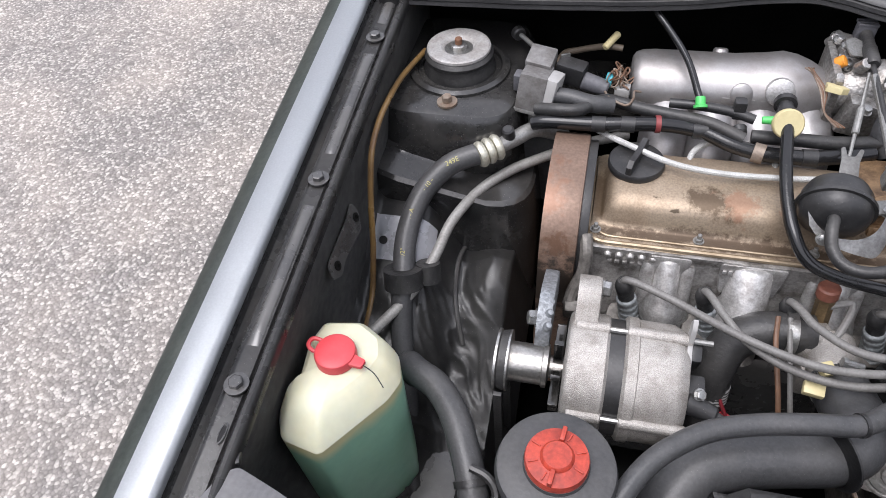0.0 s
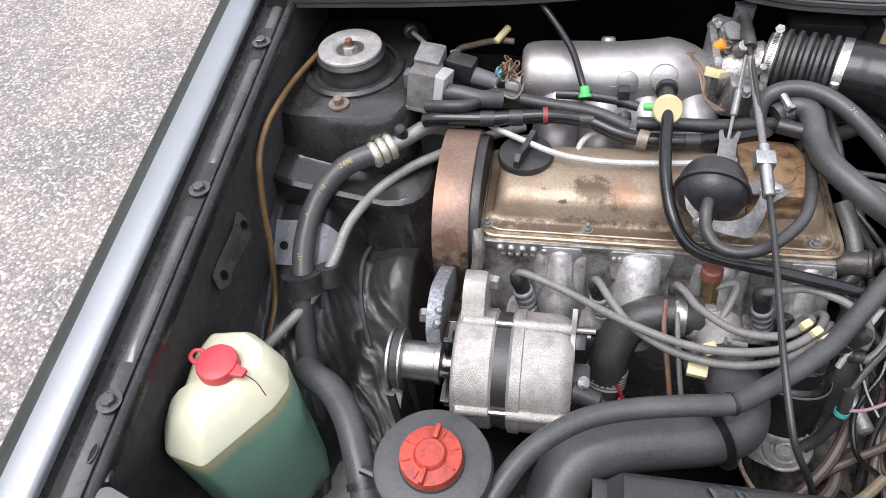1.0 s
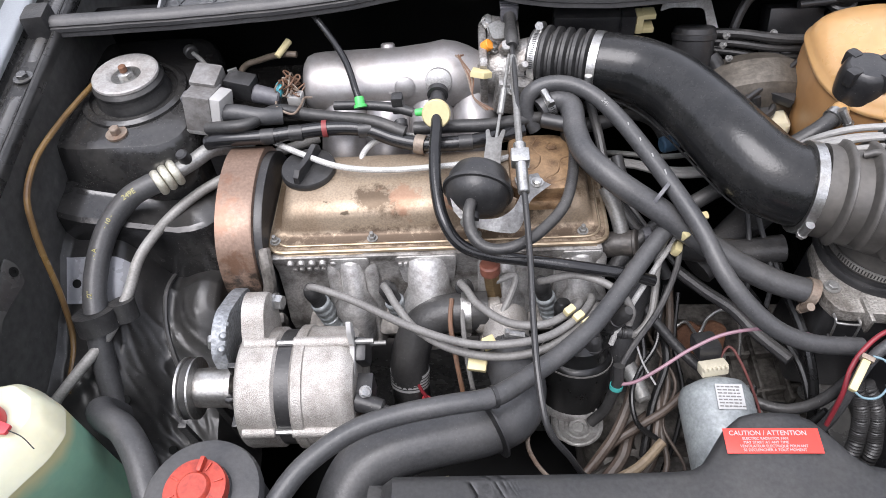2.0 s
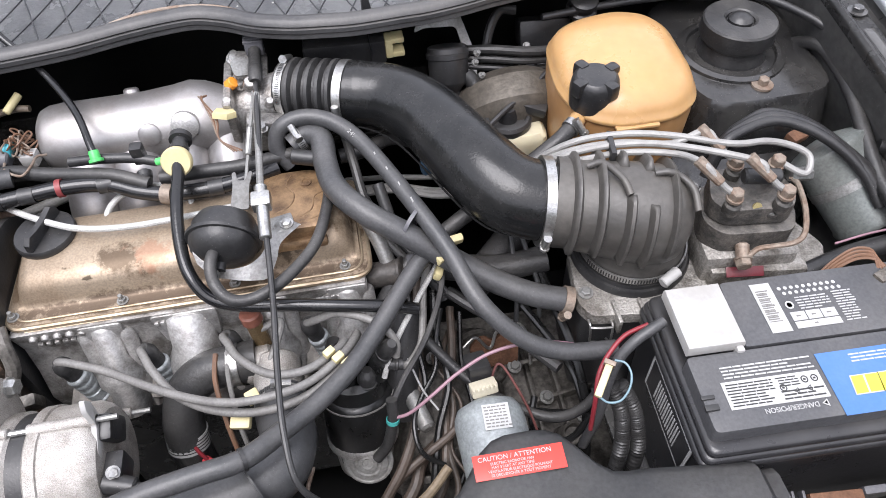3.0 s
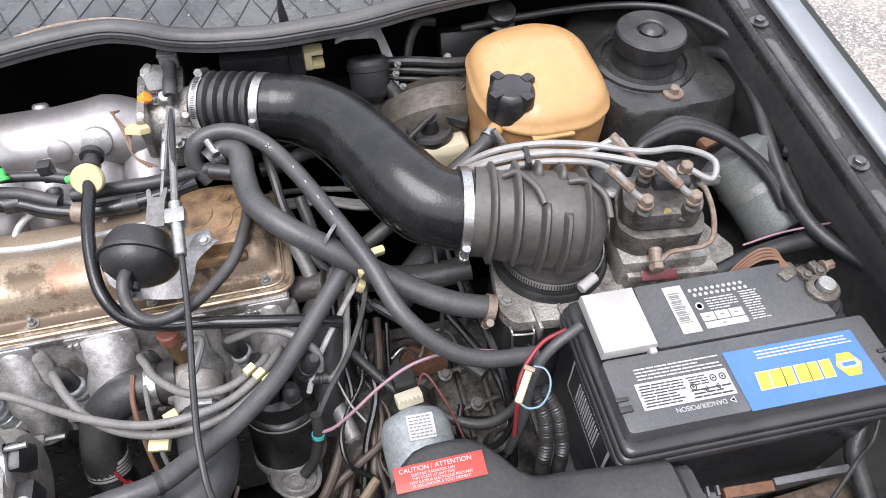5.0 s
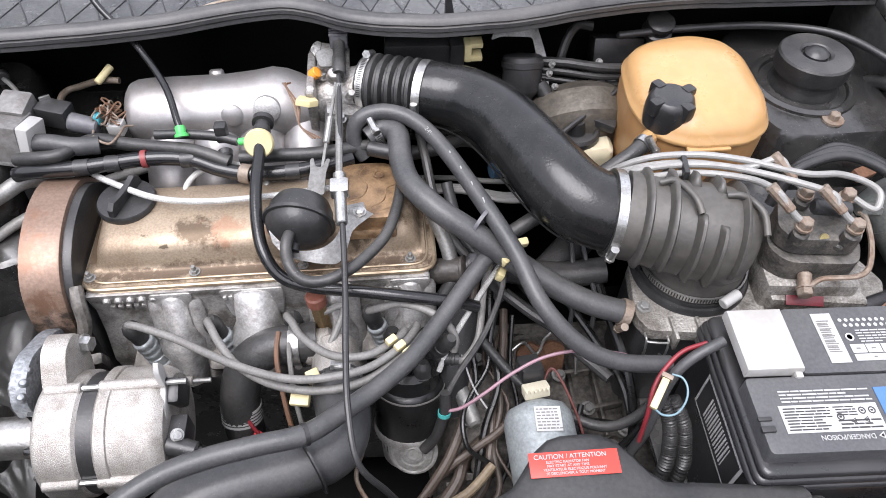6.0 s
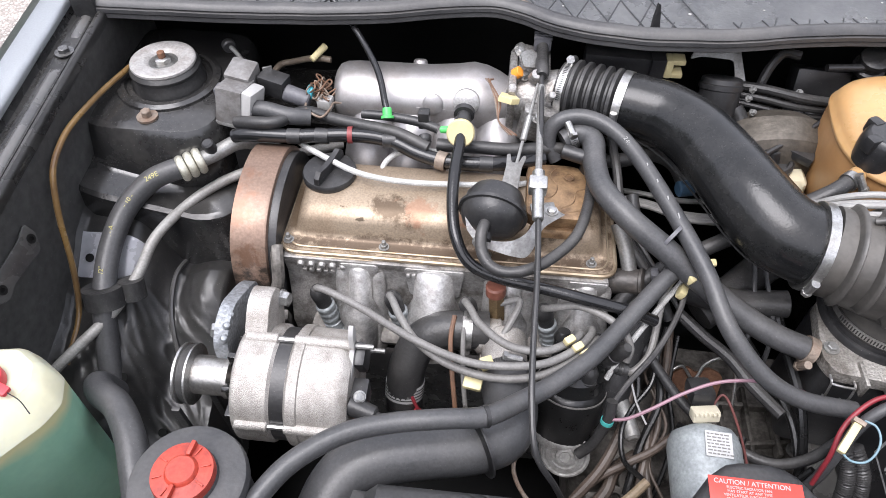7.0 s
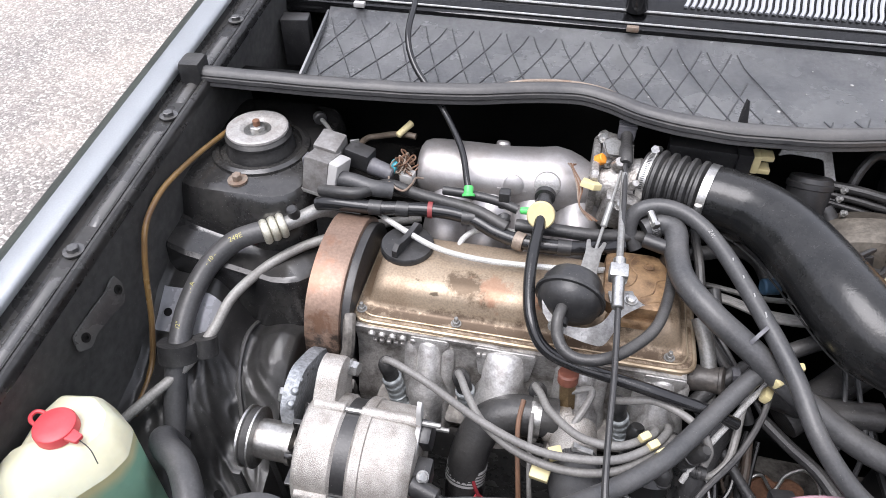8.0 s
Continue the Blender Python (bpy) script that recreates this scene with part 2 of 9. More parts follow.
def valve_cover_material():
    """Gold-bronze passivated steel with dark oil stains and a rust bloom in the middle."""
    m = mat("bronze_valve_cover", (0.32, 0.255, 0.185), 0.47, 0.52, (0.235, 0.175, 0.12), 0.8, 14, 0.07, 420)
    stain(m, (0.07, 0.045, 0.025), (-0.066, -0.030, 0.038), 0.060, 38, (1, 1.3, 1), 0.85)
    stain(m, (0.27, 0.14, 0.085), (-0.034, -0.026, 0.038), 0.048, 50, (1, 1.2, 1), 0.65, 3.0)
    stain(m, (0.26, 0.12, 0.065), (0.02, -0.035, 0.035), 0.022, 90, (1, 1, 1), 0.7, 5.0)
    stain(m, (0.05, 0.035, 0.02), (-0.12, -0.03, 0.04), 0.012, 120, (1, 2.5, 1), 0.9, 8.0)
    stain(m, (0.05, 0.035, 0.02), (-0.10, -0.042, 0.03), 0.010, 120, (0.6, 2.5, 1), 0.9, 9.0)
    stain(m, (0.10, 0.065, 0.035), (0.175, 0.02, 0.02), 0.075, 55, (1, 0.7, 1), 0.85, 7.0)
    stain(m, (0.12, 0.075, 0.04), (-0.185, 0.0, 0.01), 0.045, 70, (1, 0.5, 1), 0.6, 11.0)
    stain(m, (0.07, 0.045, 0.028), (0.0, -0.060, 0.004), 0.026, 70, (0.04, 1, 1), 0.85, 15.0)
    stain(m, (0.06, 0.04, 0.025), (0.03, -0.048, 0.03), 0.009, 150, (1, 1, 1), 0.9, 21.0)
    stain(m, (0.06, 0.04, 0.025), (-0.02, -0.052, 0.02), 0.007, 160, (1, 1, 1), 0.9, 23.0)
    stain(m, (0.05, 0.035, 0.022), (0.11, -0.045, 0.03), 0.035, 80, (1, 1.4, 1), 0.8, 27.0)
    stain(m, (0.09, 0.06, 0.035), (-0.13, 0.01, 0.04), 0.035, 60, (1, 1, 1), 0.6, 31.0)
    return m


M_COVER = valve_cover_material()
stain(M_BELTCOVER, (0.04, 0.032, 0.026), (0, -0.10, 0.205), 0.13, 32, (1, 0.8, 1), 0.95)
stain(M_BELTCOVER, (0.22, 0.10, 0.055), (-0.025, -0.03, 0.31), 0.05, 45, (0.8, 0.4, 1), 0.5, 4.0)
stain(M_BELTCOVER, (0.14, 0.075, 0.045), (0.0, -0.08, 0.27), 0.035, 80, (1, 1, 1), 0.8, 9.0)



def translucent(name, base, rough, weight, other=None, scale=14):
    m = mat(name, base, rough, 0, other, 0.6, scale, 0.0, 90)
    b = m.node_tree.nodes["Principled BSDF"]
    b.inputs["Subsurface Weight"].default_value = weight
    b.inputs["Subsurface Radius"].default_value = (0.03, 0.022, 0.012)
    b.inputs["Subsurface Scale"].default_value = 0.4
    return m


M_TANK = translucent("amber_aged_plastic", (0.46, 0.28, 0.125), 0.3, 0.3, (0.41, 0.235, 0.095))
M_TANKFULL = translucent("amber_plastic_over_coolant", (0.36, 0.20, 0.085), 0.36, 0.2, (0.29, 0.15, 0.06))
M_RESV = translucent("yellowed_white_plastic", (0.60, 0.58, 0.42), 0.34, 0.3, (0.52, 0.545, 0.43), 9)
M_RESVFULL = translucent("green_fluid_behind_plastic", (0.25, 0.45, 0.32), 0.36, 0.25, (0.19, 0.39, 0.275), 9)
def fluid_line(m, top, z0, z1):
    """The fluid behind the plastic fades into a yellowed tide line between two heights on the piece."""
    n, l = m.node_tree.nodes, m.node_tree.links
    b = n["Principled BSDF"]
    old = b.inputs["Base Color"].links[0].from_socket
    tc = n.new("ShaderNodeTexCoord")
    sp = n.new("ShaderNodeSeparateXYZ")
    l.new(tc.outputs["Object"], sp.inputs[0])
    nz = n.new("ShaderNodeTexNoise")
    nz.inputs["Scale"].default_value = 30
    l.new(tc.outputs["Object"], nz.inputs["Vector"])
    ad = n.new("ShaderNodeMath")
    ad.operation = "MULTIPLY_ADD"
    l.new(nz.outputs["Fac"], ad.inputs[0])
    ad.inputs[1].default_value = 0.02
    l.new(sp.outputs["Z"], ad.inputs[2])
    mr = n.new("ShaderNodeMapRange")
    mr.inputs["From Min"].default_value, mr.inputs["From Max"].default_value = z0 + 0.01, z1 + 0.01
    l.new(ad.outputs[0], mr.inputs["Value"])
    mx = n.new("ShaderNodeMix")
    mx.data_type = "RGBA"
    l.new(mr.outputs[0], mx.inputs["Factor"])
    l.new(old, mx.inputs["A"])
    mx.inputs["B"].default_value = (*top, 1)
    l.new(mx.outputs["Result"], b.inputs["Base Color"])


fluid_line(M_RESVFULL, (0.54, 0.52, 0.29), 0.200, 0.215)
M_CREAMRES = translucent("cream_brake_reservoir", (0.55, 0.50, 0.36), 0.45, 0.2)


def braid_material():
    m = mat("braided_steel", (0.33, 0.325, 0.31), 0.5, 0.4, (0.22, 0.21, 0.20), 0.5, 40, 0, 500)
    n, l = m.node_tree.nodes, m.node_tree.links
    b = n["Principled BSDF"]
    tc = n.new("ShaderNodeTexCoord")
    v = n.new("ShaderNodeTexVoronoi")
    v.inputs["Scale"].default_value = 1700
    l.new(tc.outputs["Object"], v.inputs["Vector"])
    bp = n.new("ShaderNodeBump")
    bp.inputs["Strength"].default_value, bp.inputs["Distance"].default_value = 0.45, 0.0006
    l.new(v.outputs["Distance"], bp.inputs["Height"])
    l.new(bp.outputs[0], b.inputs["Normal"])
    return m


M_BRAID = braid_material()
M_BRIGHTBRAID = mat("bright_braided_sleeve", (0.52, 0.52, 0.50), 0.5, 0.2, (0.33, 0.32, 0.30), 0.5, 60, 0.4, 1200, fine=True)


def asphalt_material():
    """Worn chip seal: pale stones from 4 to 12 mm in a grey binder, with broad bleached stains."""
    m = bpy.data.materials.new("worn_chip_seal")
    m.use_nodes = True
    n, l = m.node_tree.nodes, m.node_tree.links
    b = n["Principled BSDF"]
    tc = n.new("ShaderNodeTexCoord")
    v = n.new("ShaderNodeTexVoronoi")
    v.inputs["Scale"].default_value = 120
    v.inputs["Randomness"].default_value = 1
    l.new(tc.outputs["Object"], v.inputs["Vector"])
    sepc = n.new("ShaderNodeSeparateColor")
    l.new(v.outputs["Color"], sepc.inputs[0])
    cr = n.new("ShaderNodeValToRGB")
    e = cr.color_ramp.elements
    e[0].position, e[0].color = 0.0, (0.19, 0.175, 0.163, 1)
    e[1].position, e[1].color = 1.0, (0.56, 0.525, 0.485, 1)
    for p, c in ((0.4, (0.255, 0.235, 0.22, 1)), (0.70, (0.315, 0.29, 0.27, 1)), (0.80, (0.43, 0.40, 0.37, 1))):
        x = e.new(p)
        x.color = c
    l.new(sepc.outputs[0], cr.inputs[0])
    edge = n.new("ShaderNodeMapRange")
    edge.inputs["From Min"].default_value, edge.inputs["From Max"].default_value = 0.35, 0.75
    edge.inputs["To Min"].default_value, edge.inputs["To Max"].default_value = 1.0, 0.70
    l.new(v.outputs["Distance"], edge.inputs["Value"])
    mul = n.new("ShaderNodeMix")
    mul.data_type, mul.blend_type = "RGBA", "MULTIPLY"
    mul.inputs["Factor"].default_value = 1
    l.new(cr.outputs[0], mul.inputs["A"])
    l.new(edge.outputs[0], mul.inputs["B"])
    big = n.new("ShaderNodeTexNoise")
    big.inputs["Scale"].default_value, big.inputs["Detail"].default_value, big.inputs["Roughness"].default_value = 2.2, 6, 0.6
    l.new(tc.outputs["Object"], big.inputs["Vector"])
    br = n.new("ShaderNodeMapRange")
    br.inputs["From Min"].default_value, br.inputs["From Max"].default_value = 0.42, 0.66
    br.inputs["To Max"].default_value = 0.75
    l.new(big.outputs["Fac"], br.inputs["Value"])
    mx = n.new("ShaderNodeMix")
    mx.data_type = "RGBA"
    l.new(br.outputs[0], mx.inputs["Factor"])
    l.new(mul.outputs["Result"], mx.inputs["A"])
    pale = n.new("ShaderNodeMix")
    pale.data_type, pale.blend_type = "RGBA", "ADD"
    pale.inputs["Factor"].default_value = 1
    l.new(mul.outputs["Result"], pale.inputs["A"])
    pale.inputs["B"].default_value = (0.135, 0.113, 0.092, 1)
    l.new(pale.outputs["Result"], mx.inputs["B"])
    l.new(mx.outputs["Result"], b.inputs["Base Color"])
    b.inputs["Roughness"].default_value = 0.8
    bp = n.new("ShaderNodeBump")
    bp.inputs["Strength"].default_value, bp.inputs["Distance"].default_value = 0.8, 0.004
    bp.invert = True
    l.new(v.outputs["Distance"], bp.inputs["Height"])
    l.new(bp.outputs[0], b.inputs["Normal"])
    return m


M_ASPHALT = asphalt_material()


# ---- mesh helpers ----
def finish(name, bm, material, sharp=35):
    """A mesh object from a bmesh drawn in world places, its origin set under its middle."""
    bmesh.ops.recalc_face_normals(bm, faces=bm.faces)
    lo = Vector([min(v.co[i] for v in bm.verts) for i in range(3)])
    hi = Vector([max(v.co[i] for v in bm.verts) for i in range(3)])
    base = Vector(((lo.x + hi.x) / 2, (lo.y + hi.y) / 2, lo.z))
    bmesh.ops.translate(bm, verts=bm.verts, vec=-base)
    me = bpy.data.meshes.new(name)
    bm.to_mesh(me)
    bm.free()
    me.shade_smooth()
    me.set_sharp_from_angle(angle=radians(sharp))
    me.materials.append(material)
    ob = new(name, me)
    ob.location = base
    return ob


def part(name, bm, material, parent, label="", sharp=35):
    ob = finish(name, bm, material, sharp)
    bpy.context.view_layer.update()
    ob.parent = parent
    ob.matrix_parent_inverse = parent.matrix_world.inverted()
    if label:
        ob["label"] = label
    return ob


def solo(name, bm, material, label, category, group="", kind="", sharp=35):
    ob = tagged(finish(name, bm, material, sharp), label, category, group, kind)
    bpy.context.view_layer.update()
    return ob


def thing(name, at, label, category, group="", kind=""):
    ob = tagged(new(name), label, category, group, kind)
    ob.empty_display_size = 0.02
    ob.location = at
    bpy.context.view_layer.update()
    return ob


def B():
    return bmesh.new()


def box(bm, c, size, bevel=0.0, rot=None, seg=2):
    made = bmesh.ops.create_cube(bm, size=1.0)["verts"]
    bmesh.ops.scale(bm, vec=size, verts=made)
    if bevel:
        edges = list({e for v in made for e in v.link_edges})
        r = bmesh.ops.bevel(bm, geom=edges, offset=bevel, segments=seg, profile=0.6, affect="EDGES")
        made = list({v for f in r["faces"] for v in f.verts} | {v for v in made if v.is_valid})
    m = Matrix.Translation(c)
    if rot is not None:
        m = m @ Euler([radians(a) for a in rot]).to_matrix().to_4x4()
    bmesh.ops.transform(bm, matrix=m, verts=made)
    return bm


def axis_matrix(a, b):
    d = Vector(b) - Vector(a)
    return Matrix.Translation(a) @ d.to_track_quat("Z", "Y").to_matrix().to_4x4()


def lathe(bm, profile, a, b, seg=24, flat=1.0):
    """A turned form: profile of (radius, distance from a) along the line from a towards b."""
    m = axis_matrix(a, b)
    rings = []
    for r, h in profile:
        if r < 1e-5:
            rings.append([bm.verts.new(m @ Vector((0, 0, h)))])
        else:
            rings.append([bm.verts.new(m @ Vector((r * math.cos(i * math.tau / seg), flat * r * math.sin(i * math.tau / seg), h))) for i in range(seg)])
    for p, q in zip(rings, rings[1:]):
        if len(p) == 1 and len(q) == 1:
            continue
        for i in range(seg):
            j = (i + 1) % seg
            if len(p) == 1:
                bm.faces.new((p[0], q[i], q[j]))
            elif len(q) == 1:
                bm.faces.new((p[i], p[j], q[0]))
            else:
                bm.faces.new((p[i], p[j], q[j], q[i]))
    for ring in (rings[0], rings[-1]):
        if len(ring) > 2:
            try:
                bm.faces.new(ring)
            except ValueError:
                pass
    return bm


def cyl(bm, a, b, r, r2=None, seg=20, bevel=0.0):
    r2 = r if r2 is None else r2
    h = (Vector(b) - Vector(a)).length
    if bevel:
        return lathe(bm, [(0, 0), (r - bevel, 0), (r, bevel), (r2, h - bevel), (r2 - bevel, h), (0, h)], a, b, seg)
    return lathe(bm, [(r, 0), (r2, h)], a, b, seg)


def smooth_line(pts, per=6):
    """Points on a Catmull-Rom line through the given ones."""
    p = [Vector(q) for q in pts]
    p = [2 * p[0] - p[1]] + p + [2 * p[-1] - p[-2]]
    out = []
    for i in range(1, len(p) - 2):
        for k in range(per):
            t = k / per
            out.append(0.5 * ((2 * p[i]) + (p[i + 1] - p[i - 1]) * t + (2 * p[i - 1] - 5 * p[i] + 4 * p[i + 1] - p[i + 2]) * t * t
                              + (3 * p[i] - p[i - 1] - 3 * p[i + 1] + p[i + 2]) * t ** 3))
    out.append(p[-2])
    return out


def sweep(bm, line, radius, seg=12, ribs=None):
    """A round tube along a line of points; radius: a number or a function of the share of the way."""
    n = len(line)
    tang = [(line[min(i + 1, n - 1)] - line[max(i - 1, 0)]).normalized() for i in range(n)]
    u = tang[0].orthogonal().normalized()
    rings = []
    for i in range(n):
        u = (u - tang[i] * u.dot(tang[i])).normalized()
        w = tang[i].cross(u)
        r = radius(i / (n - 1)) if callable(radius) else radius
        rings.append([bm.verts.new(line[i] + r * (math.cos(k * math.tau / seg) * u + math.sin(k * math.tau / seg) * w)) for k in range(seg)])
    for p, q in zip(rings, rings[1:]):
        for k in range(seg):
            j = (k + 1) % seg
            bm.faces.new((p[k], p[j], q[j], q[k]))
    bm.faces.new(rings[0])
    bm.faces.new(rings[-1])
    return bm


def tube(bm, pts, r, seg=12, per=6):
    return sweep(bm, smooth_line(pts, per), r, seg)


def prism(bm, outline, depth, m, bevel=0.0):
    """A flat outline (x, y) pulled up by depth along z, then placed by m."""
    low = [bm.verts.new((x, y, 0)) for x, y in outline]
    f = bm.faces.new(low)
    made = bmesh.ops.extrude_face_region(bm, geom=[f])["geom"]
    top = [v for v in made if isinstance(v, bmesh.types.BMVert)]
    bmesh.ops.translate(bm, verts=top, vec=(0, 0, depth))
    verts = low + top
    if bevel:
        edges = [e for e in {e for v in top for e in v.link_edges} if all(v in top for v in e.verts)]
        r = bmesh.ops.bevel(bm, geom=edges, offset=bevel, segments=2, profile=0.6, affect="EDGES")
        verts = list({v for v in verts if v.is_valid} | {v for fc in r["faces"] for v in fc.verts})
    bmesh.ops.transform(bm, matrix=m, verts=verts)
    return bm


def loft(bm, rings, close=True):
    """A skin over rings with equal numbers of points, the ends closed."""
    vs = [[bm.verts.new(p) for p in r] for r in rings]
    k = len(vs[0])
    for p, q in zip(vs, vs[1:]):
        for i in range(k):
            j = (i + 1) % k
            bm.faces.new((p[i], p[j], q[j], q[i]))
    if close:
        bm.faces.new(vs[0])
        bm.faces.new(vs[-1])
    return bm


def rounded(points, r, n=4):
    """An outline with its corners rounded."""
    out = []
    k = len(points)
    for i in range(k):
        p, a, b = Vector(points[i]), Vector(points[i - 1]), Vector(points[(i + 1) % k])
        d1, d2 = (a - p), (b - p)
        rr = min(r, d1.length * 0.45, d2.length * 0.45)
        s, e = p + d1.normalized() * rr, p + d2.normalized() * rr
        for j in range(n + 1):
            t = j / n
            out.append(tuple((1 - t) ** 2 * s + 2 * t * (1 - t) * p + t * t * e))
    return out


def bolt(bm, at, up=(0, 0, 1), r=0.006, h=0.006, washer=1.6):
    a, d = Vector(at), Vector(up).normalized()
    if washer:
        lathe(bm, [(0, 0), (r * washer, 0), (r * washer, h * 0.25), (0, h * 0.25)], a, a + d, 16)
    lathe(bm, [(r, h * 0.2), (r, h * 0.9), (r * 0.85, h), (0, h)], a, a + d, 6)
    return bm


def ring(bm, c, axis, r, width, thick=0.002, seg=28):
    """A band round a pipe."""
    c, d = Vector(c), Vector(axis).normalized()
    a = c - d * width / 2
    lathe(bm, [(r, 0), (r + thick, 0), (r + thick, width), (r, width), (r, 0)], a, a + d, seg)
    return bm


def clamp_on(parent, c, axis, r, width=0.009, material=None, screw=(0, 0, 1), label="steel worm-drive hose clamp"):
    bm = ring(B(), c, axis, r, width, 0.0016)
    ob = part("hose_clamp", bm, material or M_STEEL, parent, label)
    d, s = Vector(axis).normalized(), Vector(screw).normalized()
    s = (s - d * s.dot(d)).normalized()
    t = d.cross(s)
    p = Vector(c) + s * (r + 0.004)
    bm = B()
    cyl(bm, p - t * 0.009, p + t * 0.009, 0.0045, seg=10)
    lathe(bm, [(0.0055, 0), (0.0055, 0.004), (0, 0.004)], p + t * 0.008, p + t * 0.02, 6)
    part("screw", bm, material or M_STEEL, ob)
    bm = B()
    steps = int(r * math.tau / 0.0024)
    for k in range(steps):
        ang = k * math.tau / steps
        if not 0.25 < ang < 1.9:
            continue
        o = s * math.cos(ang) + t * math.sin(ang)
        m = Matrix((t * math.cos(ang) - s * math.sin(ang), d, o)).transposed().to_4x4()
        m.translation = Vector(c) + o * (r + 0.0017)
        bmesh.ops.create_cube(bm, size=1.0, matrix=m @ Matrix.Diagonal((0.0009, width * 0.5, 0.0005, 1)))
    part("band_slots", bm, M_INK, ob, "dark slots of the worm drive")
    return ob


def hose(name, pts, r, material, label, category="hose", seg=12, per=6, group=""):
    return solo(name, tube(B(), pts, r, seg, per), material, label, category, group)


def text_mesh(parent, words, m, size, material, depth=0.0004, name="lettering", label=""):
    cu = bpy.data.curves.new(name, "FONT")
    cu.body, cu.size, cu.extrude, cu.align_x, cu.align_y = words, size, depth, "CENTER", "CENTER"
    tmp = new(name + "_form", cu)
    bpy.context.view_layer.update()
    me = bpy.data.meshes.new_from_object(tmp.evaluated_get(bpy.context.evaluated_depsgraph_get()))
    bpy.data.objects.remove(tmp)
    bpy.data.curves.remove(cu)
    me.materials.clear()
    me.materials.append(material)
    ob = new(name, me)
    ob.matrix_world = m
    bpy.context.view_layer.update()
    if parent:
        ob.parent = parent
        ob.matrix_parent_inverse = parent.matrix_world.inverted()
    if label:
        ob["label"] = label
    return ob


# ---- ground ----
bm = B()
bmesh.ops.create_grid(bm, x_segments=2, y_segments=2, size=400)
solo("ground", bm, M_ASPHALT, "worn pale grey chip-seal parking surface", "ground", kind="structure")


# unseen ring of hedge and trees, added to darken the horizon in reflections
M_HEDGE = mat("dark_hedge_leaves", (0.035, 0.055, 0.022), 0.6, 0, (0.012, 0.020, 0.008), 0.8, 1.5, 0.8, 9)
bm = B()
rows = []
for i in range(180):
    a = i * math.tau / 180
    row = []
    for j in range(13):
        top = 6.0 + 2.2 * noise.noise((math.cos(a) * 3, math.sin(a) * 3, 1)) + 1.2 * noise.noise((math.cos(a) * 11, math.sin(a) * 11, 4))
        z = top * j / 12
        r = 15.0 + 1.3 * noise.noise((math.cos(a) * 7, math.sin(a) * 7, z * 0.8)) + 0.6 * noise.noise((math.cos(a) * 23, math.sin(a) * 23, z * 2)) + 0.8 * (j / 12) ** 3
        row.append(bm.verts.new((r * math.cos(a), r * math.sin(a), z)))
    rows.append(row)
for p, q in zip(rows, rows[1:] + rows[:1]):
    for j in range(12):
        bm.faces.new((p[j], q[j], q[j + 1], p[j + 1]))
solo("backdrop", bm, M_HEDGE, "unseen dark green hedge and trees added for horizon reflections", "hedge", kind="structure")

# ---- car body: fenders, inner wings, towers, firewall, cowl ----
def rail_z(y):
    return 0.910 + 0.134 * y


car = thing("car", (0, 0.6, 0), "dark grey-green older hatchback with open engine bay", "car")


def strip(bm, section, ys, side, dx=0.0):
    """A pressed sheet along the car: section of (x outwards, height over the rail)."""
    rows = [[bm.verts.new((side * (x + dx), y, rail_z(y) + h)) for x, h in section] for y in ys]
    for p, q in zip(rows, rows[1:]):
        for i in range(len(section) - 1):
            bm.faces.new((p[i], p[i + 1], q[i + 1], q[i]))
    return bm


